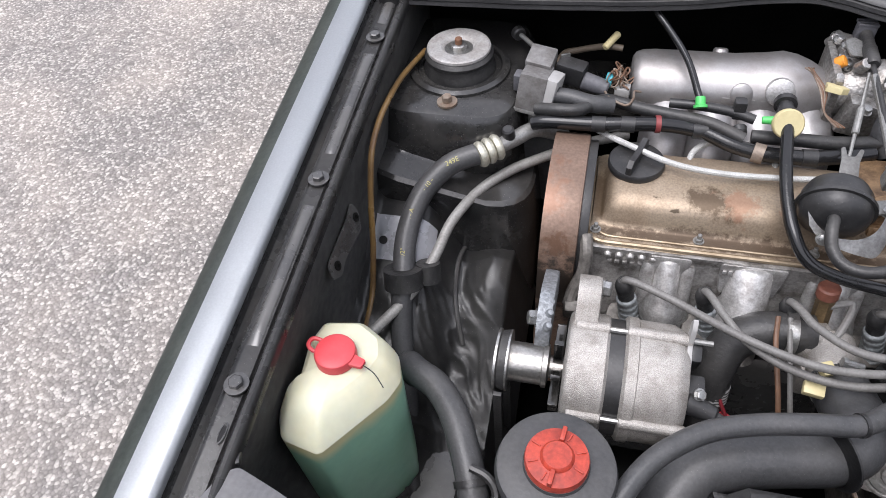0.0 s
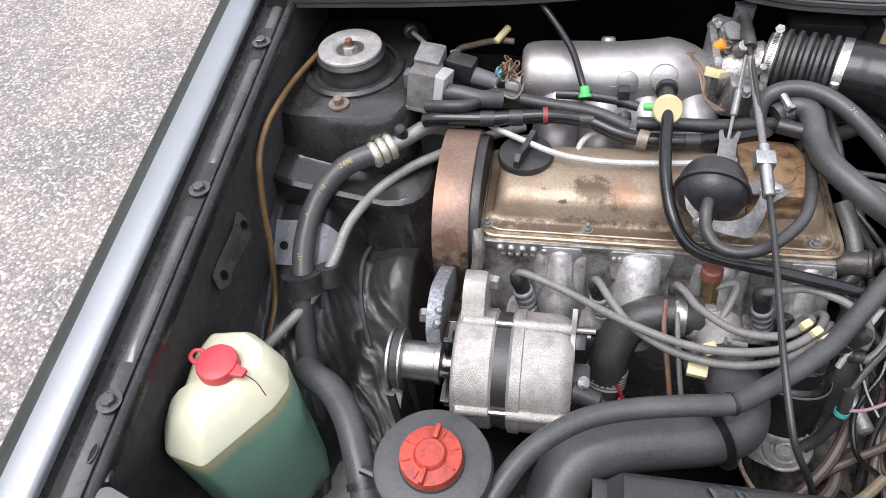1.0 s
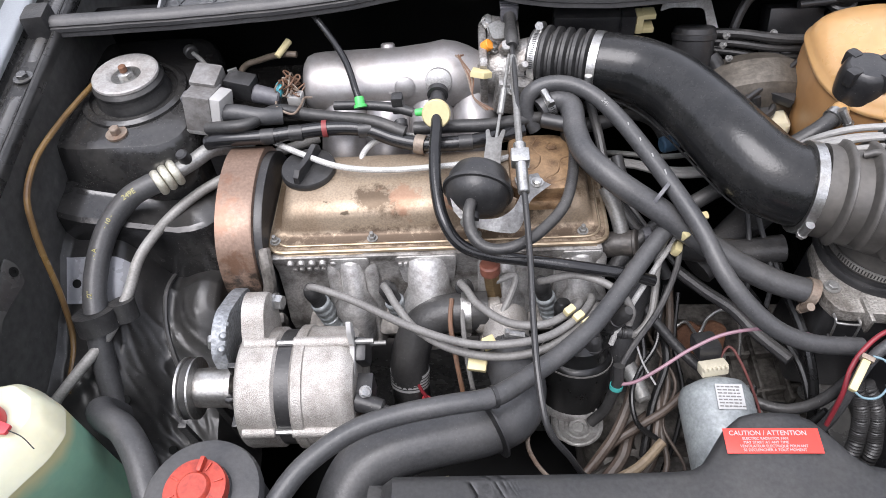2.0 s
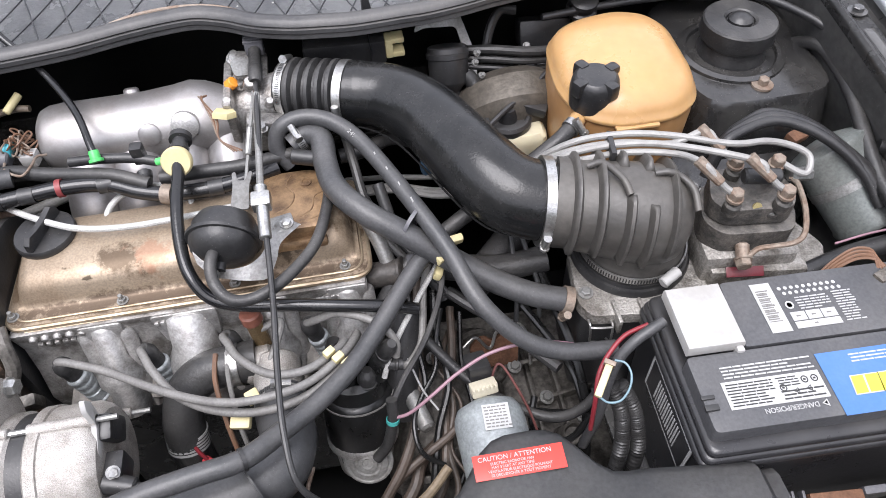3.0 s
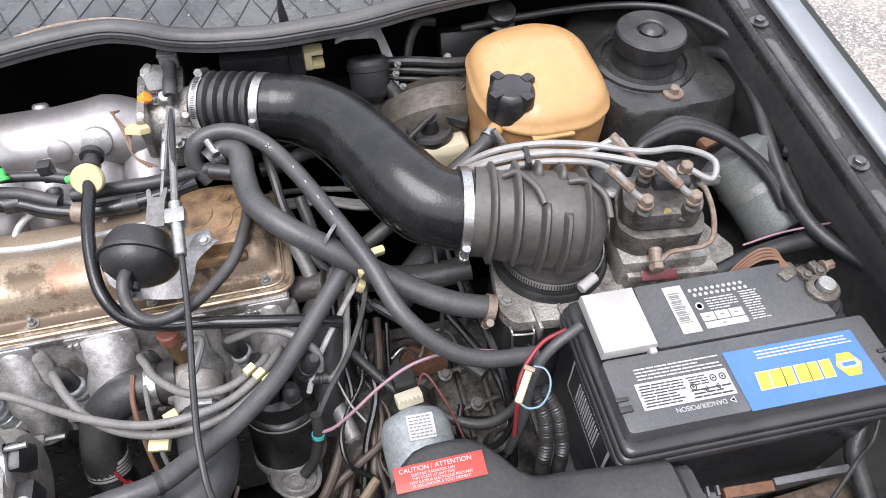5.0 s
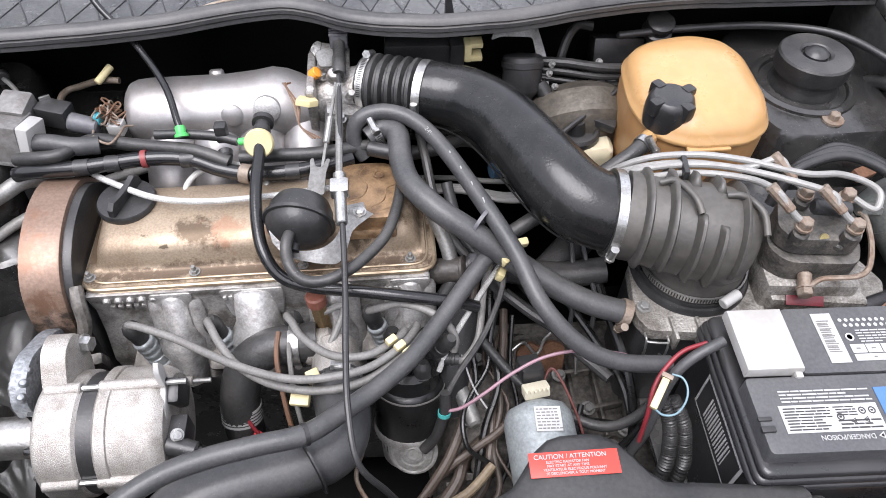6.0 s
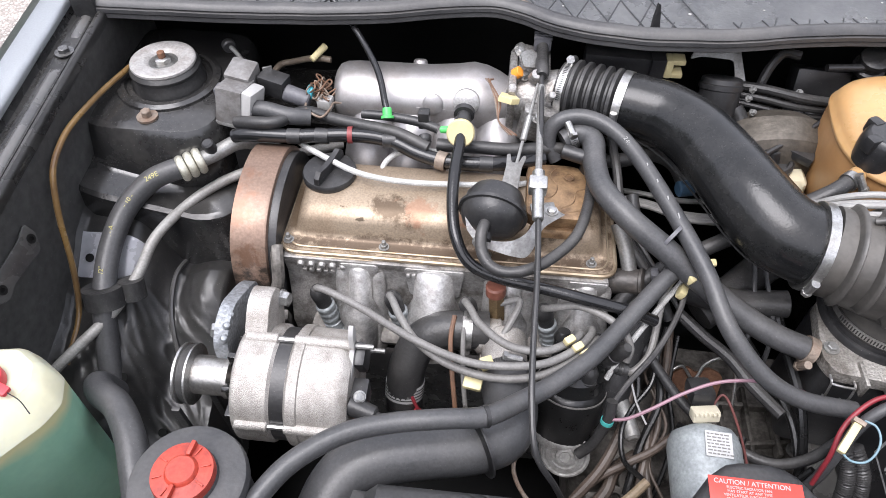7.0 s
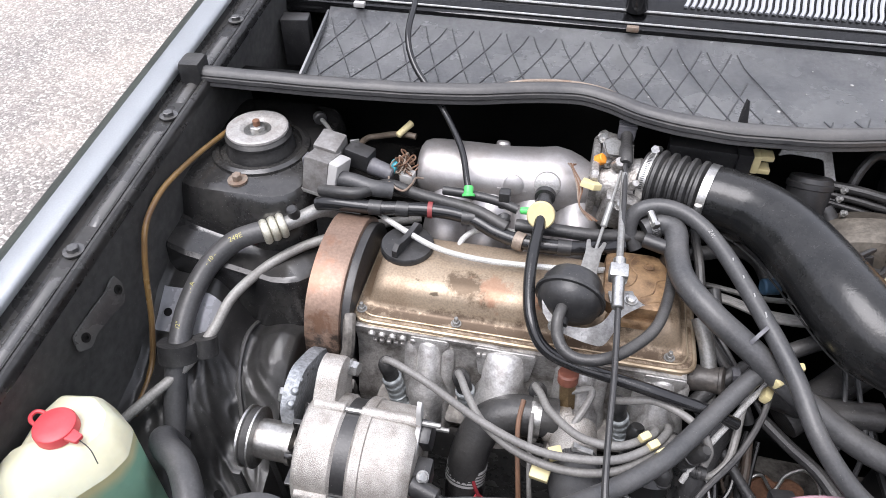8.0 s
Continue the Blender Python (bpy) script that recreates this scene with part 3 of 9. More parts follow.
# dark green carries the trees' reflection; also colours the plain body panels
M_FENDERSIDE = mat("green_paint_tree_reflection", (0.075, 0.09, 0.082), 0.4, 0.2, (0.12, 0.14, 0.12), 0.6, 14, 0.08, 200, dust=DUST, dust_amount=0.2)
YS = [-0.75 + 0.075 * i for i in range(24)]
for side, dx in ((-1, 0.0), (1, 0.012)):
    # outer fender skin with a rolled crown; its sky and tree reflections are coloured in
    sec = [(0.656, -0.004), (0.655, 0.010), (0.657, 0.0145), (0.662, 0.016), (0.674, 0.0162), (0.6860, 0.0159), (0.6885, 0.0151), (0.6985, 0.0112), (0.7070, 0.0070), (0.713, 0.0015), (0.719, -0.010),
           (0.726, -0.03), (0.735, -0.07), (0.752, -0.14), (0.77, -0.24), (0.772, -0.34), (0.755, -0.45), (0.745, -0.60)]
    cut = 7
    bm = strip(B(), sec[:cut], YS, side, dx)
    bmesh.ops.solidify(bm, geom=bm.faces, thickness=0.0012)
    part("front_fender", bm, M_FENDER, car, "metallic fender top, sky reflection put into its pale grey", 50)
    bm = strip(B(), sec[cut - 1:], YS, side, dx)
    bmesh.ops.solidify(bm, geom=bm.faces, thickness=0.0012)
    part("fender_side", bm, M_FENDERSIDE, car, "fender side, tree reflection put into its dull dark green", 50)
    # gutter, bolted flange and inner lip
    sec = [(0.655, 0.006), (0.6545, 0.0005), (0.6530, -0.0025), (0.6465, -0.0030), (0.6448, -0.0018), (0.6438, 0.0006), (0.6420, 0.0010), (0.6408, -0.0004), (0.6398, -0.0008), (0.6245, -0.0008), (0.6230, -0.0035), (0.6212, -0.0030),
           (0.6195, 0.0030), (0.6168, 0.0062), (0.6132, 0.0066), (0.6100, 0.0042), (0.6086, 0.000), (0.6083, -0.008)]
    bm = strip(B(), sec, YS, side, dx)
    bmesh.ops.solidify(bm, geom=bm.faces, thickness=0.001)
    flange = part("fender_flange", bm, M_FLANGE, car, "black painted bolted wing flange", 40)
    for y in (0.17, -0.047, -0.271, -0.503):
        bm = bolt(B(), (side * (0.633 + dx), y, rail_z(y)), (0, 0, 1), 0.0068, 0.007, 1.7)
        part("flange_bolt", bm, M_FLANGE, flange)
    for y0, y1 in ((-0.02, 0.13), (-0.235, -0.075), (-0.465, -0.305)):
        bm = B()
        L = y1 - y0
        rows = []
        for i in range(15):
            k = i / 14
            h = 0.0030 * min(1.0, 5.0 * math.sin(math.pi * k)) ** 0.8
            yy = y0 + L * k
            rows.append([bm.verts.new((side * (0.633 + dx + 0.0065 * c), yy, rail_z(yy) - 0.0006 + h * math.cos(c * math.pi / 2) ** 0.7)) for c in (-1, -0.85, -0.6, -0.3, 0, 0.3, 0.6, 0.85, 1)])
        for p, q in zip(rows, rows[1:]):
            for i in range(8):
                bm.faces.new((p[i], p[i + 1], q[i + 1], q[i]))
        part("flange_bead", bm, M_FLANGE, flange)
    # inner wing wall
    ys = [-0.72 + 0.06 * i for i in range(20)]
    rows = []
    bm = B()
    for y in ys:
        w = 0.008 * noise.noise((y * 6, side * 3, 0))
        rows.append([bm.verts.new((side * (x + dx + w * k), y, z)) for x, z, k in
                     ((0.6086, rail_z(y) - 0.006, 0), (0.6110, rail_z(y) - 0.04, 0), (0.616 if side < 0 else 0.632, 0.79, 0), (0.622 if side < 0 else 0.634, 0.72, 1), (0.625, 0.66, 1.5), (0.60, 0.62, 2), (0.575, 0.585, 2), (0.56, 0.52, 1), (0.54, 0.40, 0), (0.54, 0.24, 0))])
    for p, q in zip(rows, rows[1:]):
        for i in range(9):
            bm.faces.new((p[i], p[i + 1], q[i + 1], q[i]))
    bmesh.ops.solidify(bm, geom=bm.faces, thickness=0.002)
    part("inner_wing", bm, M_WINGWALL, car, "grimy inner wing panel, reflected light put into its grey", 50)
    # strut tower: pressed turret with a flat roof and rounded shoulders
    bm = B()
    cx, cy = (-0.540, 0.0) if side < 0 else (0.527, -0.005)
    rings_t = []
    for z, x0, x1, y0, y1, r in ((0.40, 0.425, 0.59, -0.18, 0.16, 0.03), (0.60, 0.415, 0.60, -0.175, 0.16, 0.045), (0.69, 0.418, 0.63, -0.165, 0.15, 0.05), (0.735, 0.422, 0.638, -0.163, 0.148, 0.052), (0.748, 0.424, 0.64, -0.160, 0.146, 0.052), (0.7525, 0.428, 0.642, -0.155, 0.145, 0.052),
                                 (0.7560, 0.443, 0.64, -0.122, 0.14, 0.054), (0.7590, 0.447, 0.64, -0.116, 0.14, 0.054), (0.792, 0.448, 0.634, -0.114, 0.136, 0.058), (0.80, 0.449, 0.632, -0.112, 0.135, 0.057), (0.824, 0.452, 0.63, -0.104, 0.13, 0.052),
                                 (0.834, 0.458, 0.628, -0.097, 0.125, 0.045), (0.8375, 0.466, 0.62, -0.088, 0.115, 0.045)):
        o = rounded([(side * x0, y0), (side * x1, y0), (side * x1, y1), (side * x0, y1)], r, 5)
        lift = 0.032 if side < 0 and 0.74 < z < 0.76 else 0.0
        rings_t.append([(x, y, z + lift * max(0.0, min(1.0, (abs(x) - 0.50) / 0.11))) for x, y in o])
    loft(bm, rings_t)
    lathe(bm, [(0.068, -0.004), (0.066, 0.0035), (0.060, 0.006), (0.056, 0.005), (0.054, 0.001), (0.05, 0.001)], (cx, cy, 0.8375), (cx, cy, 1), 40)
    tower = part("strut_tower", bm, M_TURRET, car, "worn greyish black strut tower turret" if side < 0 else "glossy black strut tower turret", 30)
    bm = bolt(B(), (-0.540 if side < 0 else 0.535, -0.077, 0.8375), (0, 0, 1), 0.0065, 0.011, 2.0)
    part("tower_bolt", bm, M_RUSTLIGHT, tower, "rusty flanged bolt")

# firewall under the seal, following its bowed line
SEAL = [(-0.632, 0.034), (-0.51, 0.037), (-0.42, 0.041), (-0.33, 0.049), (-0.26, 0.060), (-0.19, 0.079), (-0.13, 0.088), (-0.085, 0.076), (-0.04, 0.052), (0.02, 0.038), (0.08, 0.036),
        (0.16, 0.042), (0.25, 0.062), (0.36, 0.075), (0.50, 0.072), (0.645, 0.068)]
bm = B()
rows = []
for x, y in SEAL:
    rows.append([bm.verts.new((x, yy, z)) for yy, z in ((y + 0.012, 0.908), (y + 0.014, 0.896), (max(y + 0.06, 0.13), 0.884), (max(y + 0.075, 0.135), 0.84), (0.155, 0.70), (0.15, 0.52), (0.12, 0.25))])
for p, q in zip(rows, rows[1:]):
    for i in range(6):
        bm.faces.new((p[i], p[i + 1], q[i + 1], q[i]))
bmesh.ops.solidify(bm, geom=bm.faces, thickness=0.002)
firewall = part("firewall", bm, M_FIREWALL, car, "black firewall panel", 40)
bm = B()
box(bm, (0, -0.25, 0.22), (1.2, 1.0, 0.02), 0.004)
part("undertray", bm, M_FIREWALL, car, "dark oily undertray")
# chassis legs and a creased pad on the near-side leg
for side in (-1, 1):
    bm = B()
    box(bm, (side * 0.50, -0.30, 0.49), (0.075, 0.80, 0.13), 0.012)
    part("chassis_leg", bm, M_BAYPAINT_GRIMY, car, "black chassis rail")
M_LINER = mat("glossy_black_liner", (0.032, 0.032, 0.033), 0.32, 0, (0.065, 0.065, 0.063), 0.6, 14, 0.12, 90, dust=DUST, dust_amount=0.2, spec=0.8, specks=0.4, rough_var=0.12)
HIGH = [(-0.56, 0.54), (-0.42, 0.60), (-0.34, 0.645), (-0.28, 0.676), (-0.234, 0.700), (-0.185, 0.736), (-0.165, 0.742), (-0.10, 0.745)]
LOW = [(-0.56, 0.51), (-0.40, 0.555), (-0.33, 0.585), (-0.27, 0.628), (-0.23, 0.655), (-0.19, 0.668), (-0.15, 0.662), (-0.10, 0.655)]


def along(table, y):
    for (y0, z0), (y1, z1) in zip(table, table[1:]):
        if y0 <= y <= y1:
            return z0 + (z1 - z0) * (y - y0) / (y1 - y0)
    return table[-1][1]


def liner(x, y):
    """Height of the creased panel that falls from the turret's ledge towards the front, with a lower lobe beside the engine."""
    k = max(0.0, min(1.0, (x + 0.556) / 0.060))
    k = k * k * (3 - 2 * k)
    z = along(HIGH, y) * (1 - k) + along(LOW, y) * k
    z += 0.030 * max(0.0, -0.612 - x) / 0.028
    front = min(1.0, max(0.0, (-0.222 - y) / 0.03))
    a = 0.8 * x + 0.6 * y
    b = 0.8 * y - 0.6 * x
    warp = 0.02 * noise.noise((x * 20, y * 20, 3))
    crease = (1 - abs(noise.noise(((a + warp) * 46, b * 12, 2)))) ** 6 * 0.0065 + (1 - abs(noise.noise(((a + warp) * 105, b * 30, 5)))) ** 5 * 0.0018
    zone = math.exp(-((x + 0.520) / 0.030) ** 2) * front + 0.25 * front + 0.2 * k
    lump = 0.022 * math.exp(-((x + 0.458) / 0.028) ** 2 - ((y + 0.205) / 0.055) ** 2)
    return z + crease * zone + lump + 0.004 * noise.noise((x * 30, y * 30, 4)) * (0.3 + front) - 0.10 * max(0, x + 0.440) / 0.027


def sheet(x0, x1, y0, y1, nx, ny, lift):
    bm = B()
    rows = []
    for i in range(nx + 1):
        x = x0 + (x1 - x0) * i / nx
        rows.append([bm.verts.new((x, y, liner(x, y) + lift)) for y in (y0 + (y1 - y0) * j / ny for j in range(ny + 1))])
    for p, q in zip(rows, rows[1:]):
        for j in range(ny):
            bm.faces.new((p[j], q[j], q[j + 1], p[j + 1]))
    bmesh.ops.solidify(bm, geom=bm.faces, thickness=0.002)
    return bm


part("splash_panel", sheet(-0.640, -0.413, -0.54, -0.13, 100, 170, 0.0), M_LINER, car, "creased glossy black splash panel", 60)
part("bare_panel", sheet(-0.613, -0.535, -0.232, -0.186, 14, 10, 0.004), mat("pale_grey_body_paint", (0.60, 0.61, 0.64), 0.28, 0.2, (0.48, 0.48, 0.50), 0.6, 20, 0.05, 200, spec=0.7), car, "pale grey unpainted patch of the wheel arch", 50)
bm = tube(B(), [(x, y, liner(x, y) + 0.002) for x, y in ((-0.470, -0.135), (-0.500, -0.150), (-0.508, -0.190), (-0.506, -0.230), (-0.497, -0.262), (-0.487, -0.285))], 0.0032, 8)
part("panel_hem", bm, M_LINER, car)
for p in ((-0.535, -0.33), (-0.493, -0.366), (-0.600, -0.212)):
    c = Vector((p[0], p[1], liner(*p) + 0.004))
    bm = lathe(B(), [(0.0, 0), (0.0055, 0), (0.0055, 0.0012), (0, 0.0012)], c, c + Vector((0, -0.6, 0.8)), 14)
    part("panel_plug", bm, M_FIREWALL, car)
# front slam panel and cross rail
bm = B()
box(bm, (0, -0.655, 0.79), (1.24, 0.07, 0.05), 0.01)
part("slam_panel", bm, M_BAYPAINT, car, "black front slam panel")
cz = rail_z(-0.58)
bm = prism(B(), rounded([(-0.646, -0.68), (-0.624, -0.599), (-0.615, -0.578), (-0.604, -0.570), (-0.564, -0.583), (-0.46, -0.622), (-0.46, -0.68)], 0.005, 3), 0.005, Matrix.Translation((0, 0, cz - 0.002)), 0.002)
part("corner_plate", bm, mat("matt_grey_black_plastic", (0.10, 0.10, 0.105), 0.5, 0, (0.13, 0.13, 0.135), 0.5, 16, 0.08, 200, dust=DUST, dust_amount=0.15), car, "greyed black plastic corner plate at the wing's front", 40)
bm = box(B(), (-0.613, -0.563, cz - 0.002), (0.013, 0.014, 0.008), 0.003, (0, 0, 20))
part("corner_tab", bm, M_DARK, car)
slot = [(-0.6290 + 0.0028 * math.cos(a), -0.546 + 0.0095 * math.sin(a)) for a in (k * math.tau / 20 for k in range(20))]
sz = rail_z(-0.546)
bm = prism(B(), slot, 0.0010, Matrix.Translation((0, 0, sz - 0.0009)))
part("flange_slot", bm, M_FIREWALL, car)
part("slot_rim", tube(B(), [(x, y, sz) for x, y in slot + slot[:1]], 0.0008, 6, 1), M_FLANGE, car)

# cowl well behind the seal
bm = B()
box(bm, (0, 0.20, 0.76), (1.26, 0.36, 0.012), 0.002)
box(bm, (0, 0.365, 0.83), (1.28, 0.012, 0.16), 0.002)
part("cowl_well", bm, M_BAYPAINT, car, "black rain well under the cowl")
bm = B()
ys_c = [(0.300, 0.895), (0.303, 0.912), (0.312, 0.918), (0.330, 0.919), (0.340, 0.923), (0.40, 0.936), (0.60, 0.965)]
rows = [[bm.verts.new((x, y, z)) for y, z in ys_c] for x in (-0.64, -0.3, 0, 0.3, 0.65)]
for p, q in zip(rows, rows[1:]):
    for i in range(len(ys_c) - 1):
        bm.faces.new((p[i], p[i + 1], q[i + 1], q[i]))
bmesh.ops.solidify(bm, geom=bm.faces, thickness=0.002)
cowl = part("cowl_panel", bm, M_GLOSSBLACK, car, "glossy black cowl panel with intake slots", 40)
# pale slat colour stands for sky reflected in the glossy cowl grille
M_SLAT = mat("slat_sky_reflection", (0.36, 0.37, 0.385), 0.3, 0, (0.28, 0.285, 0.295), 0.5, 40, 0.05, 200)
for k in range(70):
    x = 0.020 + 0.0098 * k
    if x > 0.63:
        break
    bm = B()
    tube(bm, [(x - 0.006, 0.360, 0.9285), (x - 0.002, 0.370, 0.9325), (x, 0.386, 0.9360), (x + 0.003, 0.402, 0.9395), (x + 0.006, 0.412, 0.9410)], 0.0032, 6, 3)
    part("cowl_slat", bm, M_SLAT, cowl)
# two thin steel strips, added to give the cowl its bright sky reflection
bm = tube(B(), [(-0.62, 0.3105, 0.9185), (0.0, 0.3105, 0.9185), (0.64, 0.3105, 0.9185)], 0.0018, 8)
part("cowl_edge", bm, M_STEEL, cowl, "steel strip added for the sky reflection along the cowl")
bm = tube(B(), [(-0.62, 0.341, 0.9245), (0.0, 0.341, 0.9245), (0.64, 0.341, 0.9245)], 0.0022, 8)
part("cowl_edge", bm, M_STEEL, cowl, "steel strip added for the sky reflection along the cowl")
bm = B()
cyl(bm, (-0.058, 0.345, 0.925), (-0.062, 0.338, 0.958), 0.017, 0.015, 18, 0.003)
cyl(bm, (-0.062, 0.338, 0.958), (-0.063, 0.335, 0.972), 0.009, 0.008, 14, 0.002)
part("wiper_spindle", bm, M_SHINYHOSE, car, "black wiper spindle boss")

for side in (-1, 1):
    bm = B()
    lathe(bm, [(0.17, 0), (0.24, 0.0), (0.283, 0.015), (0.29, 0.04), (0.29, 0.13), (0.283, 0.155), (0.24, 0.17), (0.17, 0.17), (0.17, 0)], (side * 0.585, 0.0, 0.29), (side * 0.9, 0.0, 0.29), 48)
    wheel = part("front_wheel", bm, M_RUBBER, car, "black rubber tyre on a steel rim", 40)
    bm = B()
    lathe(bm, [(0.0, 0.10), (0.05, 0.105), (0.08, 0.13), (0.15, 0.12), (0.168, 0.165), (0.175, 0.165), (0.175, 0.02)], (side * 0.585, 0.0, 0.29), (side * 0.9, 0.0, 0.29), 40)
    part("rim", bm, M_STEELDULL, wheel)

# plain nose and cabin that close the car before and behind the bay
bm = B()
box(bm, (0, -0.735, 0.60), (1.42, 0.05, 0.36), 0.02)
part("nose_panel", bm, M_FENDERSIDE, car, "plain dark green nose panel")
bm = B()
box(bm, (0, -0.80, 0.46), (1.50, 0.10, 0.12), 0.03)
part("front_bumper", bm, M_DARK, car, "black plastic front bumper")
for side in (-1, 1):
    bm = prism(B(), rounded([(0.95, 0.25), (3.2, 0.25), (3.25, 0.60), (3.2, 0.93), (0.95, 0.93)], 0.05, 4), 0.05, Matrix.Translation((side * 0.77 - 0.025, 0, 0)) @ Matrix(((0, 0, 1, 0), (1, 0, 0, 0), (0, 1, 0, 0), (0, 0, 0, 1))), 0.01)
    part("body_side", bm, M_FENDERSIDE, car, "dark green lower body side")
    bm = prism(B(), rounded([(0.95, 0.93), (1.50, 1.36), (2.55, 1.36), (3.1, 0.93)], 0.03, 3), 0.01, Matrix.Translation((side * 0.70 - 0.005, 0, 0)) @ Matrix(((0, 0, 1, 0), (1, 0, 0, 0), (0, 1, 0, 0), (0, 0, 0, 1))), 0.003)
    part("side_glass", bm, M_GLOSSBLACK, car, "dark side windows")
    bm = lathe(B(), [(0.17, 0), (0.283, 0.015), (0.29, 0.04), (0.29, 0.13), (0.283, 0.155), (0.17, 0.17), (0.17, 0)], (side * 0.585, 2.45, 0.29), (side * 0.9, 2.45, 0.29), 40)
    part("rear_wheel", bm, M_RUBBER, car, "black rubber tyre on a steel rim", 40)
bm = loft(B(), [[(-0.72 + 0.06 * k, 0.62 + 0.88 * k, 0.965 + 0.40 * k), (0.72 - 0.06 * k, 0.62 + 0.88 * k, 0.965 + 0.40 * k), (0.72 - 0.06 * k, 0.63 + 0.88 * k, 0.955 + 0.40 * k), (-0.72 + 0.06 * k, 0.63 + 0.88 * k, 0.955 + 0.40 * k)] for k in (0, 0.5, 1)])
part("windscreen", bm, M_GLOSSBLACK, car, "dark windscreen glass")
bm = box(B(), (0, 2.03, 1.375), (1.36, 1.10, 0.03), 0.014)
part("roof", bm, M_FENDERSIDE, car, "dark green roof panel")
bm = loft(B(), [[(-0.66 - 0.06 * k, 2.55 + 0.60 * k, 1.365 - 0.43 * k), (0.66 + 0.06 * k, 2.55 + 0.60 * k, 1.365 - 0.43 * k), (0.66 + 0.06 * k, 2.53 + 0.60 * k, 1.355 - 0.43 * k), (-0.66 - 0.06 * k, 2.53 + 0.60 * k, 1.355 - 0.43 * k)] for k in (0, 0.5, 1)])
part("tailgate", bm, M_GLOSSBLACK, car, "dark tailgate glass")
bm = box(B(), (0, 3.20, 0.58), (1.50, 0.06, 0.66), 0.02)
part("rear_panel", bm, M_FENDERSIDE, car, "dark green rear panel")
bm = box(B(), (0, 0.98, 0.62), (1.44, 0.03, 0.66), 0.005)
part("bulkhead", bm, M_FIREWALL, car, "black cabin bulkhead")
bm = box(B(), (0, 2.1, 0.26), (1.5, 2.3, 0.03), 0.005)
part("floor_pan", bm, M_FIREWALL, car, "black floor pan")

# ---- bonnet seal and rain tray ----
M_SEAL = mat("weathered_seal_rubber", (0.035, 0.035, 0.037), 0.45, 0, (0.055, 0.055, 0.056), 0.6, 16, 0.12, 260, dust=DUST, dust_amount=0.2, specks=0.15)
line = smooth_line([(x, y, 0.905) for x, y in SEAL], 8)
bm = B()
prof = [(0.010, 0.000), (-0.009, 0.003), (-0.0115, 0.005), (-0.0105, 0.0095), (-0.0085, 0.0105), (-0.0120, 0.0120), (-0.0115, 0.0165), (-0.0085, 0.0175), (-0.0100, 0.0195), (-0.0070, 0.0245), (0.000, 0.0265), (0.008, 0.0245), (0.012, 0.0195), (0.0125, 0.012), (0.010, 0.008)]
rings_s = []
for i, p in enumerate(line):
    t = (line[min(i + 1, len(line) - 1)] - line[max(i - 1, 0)]).normalized()
    nrm = Vector((-t.y, t.x, 0))
    wob = 0.0012 * noise.noise((p.x * 22, 1, 0))
    rings_s.append([p + nrm * a + Vector((0, 0, b + wob)) for a, b in prof])
loft(bm, rings_s)
seal = solo("bonnet_seal", bm, M_SEAL, "black rubber weatherstrip along the top of the firewall", "weatherstrip", sharp=50)
bm = B()
box(bm, (-0.634, 0.036, 0.922), (0.030, 0.036, 0.040), 0.007, (0, 0, 6))
part("seal_end", bm, M_RUBBER, seal)

bm = B()
tx = [-0.505 + 0.0555 * i for i in range(21)]


def tray_edge(x):
    for (xa, ya), (xb, yb) in zip(SEAL, SEAL[1:]):
        if xa <= x <= xb:
            return ya + (yb - ya) * (x - xa) / (xb - xa)
    return 0.07


def tray_point(x, k):
    """k 0 at the seal, 1 at the back."""
    y0 = tray_edge(x) + 0.016
    y = y0 + (0.300 - y0) * k
    z = 0.897 - 0.006 * math.sin(k * math.pi) + 0.010 * max(0, k - 0.8) / 0.2
    return Vector((x - 0.03 * k * min(1, max(0, (-0.40 - x) / 0.08)), y, z))


rows = [[bm.verts.new(tray_point(x, k / 10)) for k in range(11)] for x in tx]
for p, q in zip(rows, rows[1:]):
    for i in range(10):
        bm.faces.new((p[i], p[i + 1], q[i + 1], q[i]))
bmesh.ops.solidify(bm, geom=bm.faces, thickness=0.002)
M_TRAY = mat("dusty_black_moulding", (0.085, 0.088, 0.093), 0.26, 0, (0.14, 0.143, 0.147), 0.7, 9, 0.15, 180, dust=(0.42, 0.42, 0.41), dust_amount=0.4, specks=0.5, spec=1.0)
M_TRAYRIB = mat("grimy_tray_rib", (0.032, 0.033, 0.035), 0.4, 0, (0.06, 0.06, 0.062), 0.6, 30, 0.1, 200)
tray = solo("rain_tray", bm, M_TRAY, "black moulded rain tray with crossed ribs under the cowl", "cowl cover", sharp=40)
def tray_at(x, y):
    y0 = tray_edge(x) + 0.016
    return tray_point(x, (y - y0) / (0.300 - y0)) + Vector((0, 0, 0.0006))


for k in range(31):
    for lean in (-1, 1):
        x0 = -0.587 + 0.042 * k
        pts = []
        for i in range(25):
            y = 0.062 + 0.222 * i / 24
            x = x0 + lean * 0.36 * (y - 0.17)
            far = 0.284 if x < 0.10 else tray_edge(x) + 0.085
            if -0.50 < x < 0.60 and tray_edge(x) + 0.022 < y < far:
                pts.append(tray_at(x, y))
        if len(pts) > 2:
            part("tray_rib", sweep(B(), pts, 0.0010, 6), M_TRAYRIB, tray)
random.seed(4)
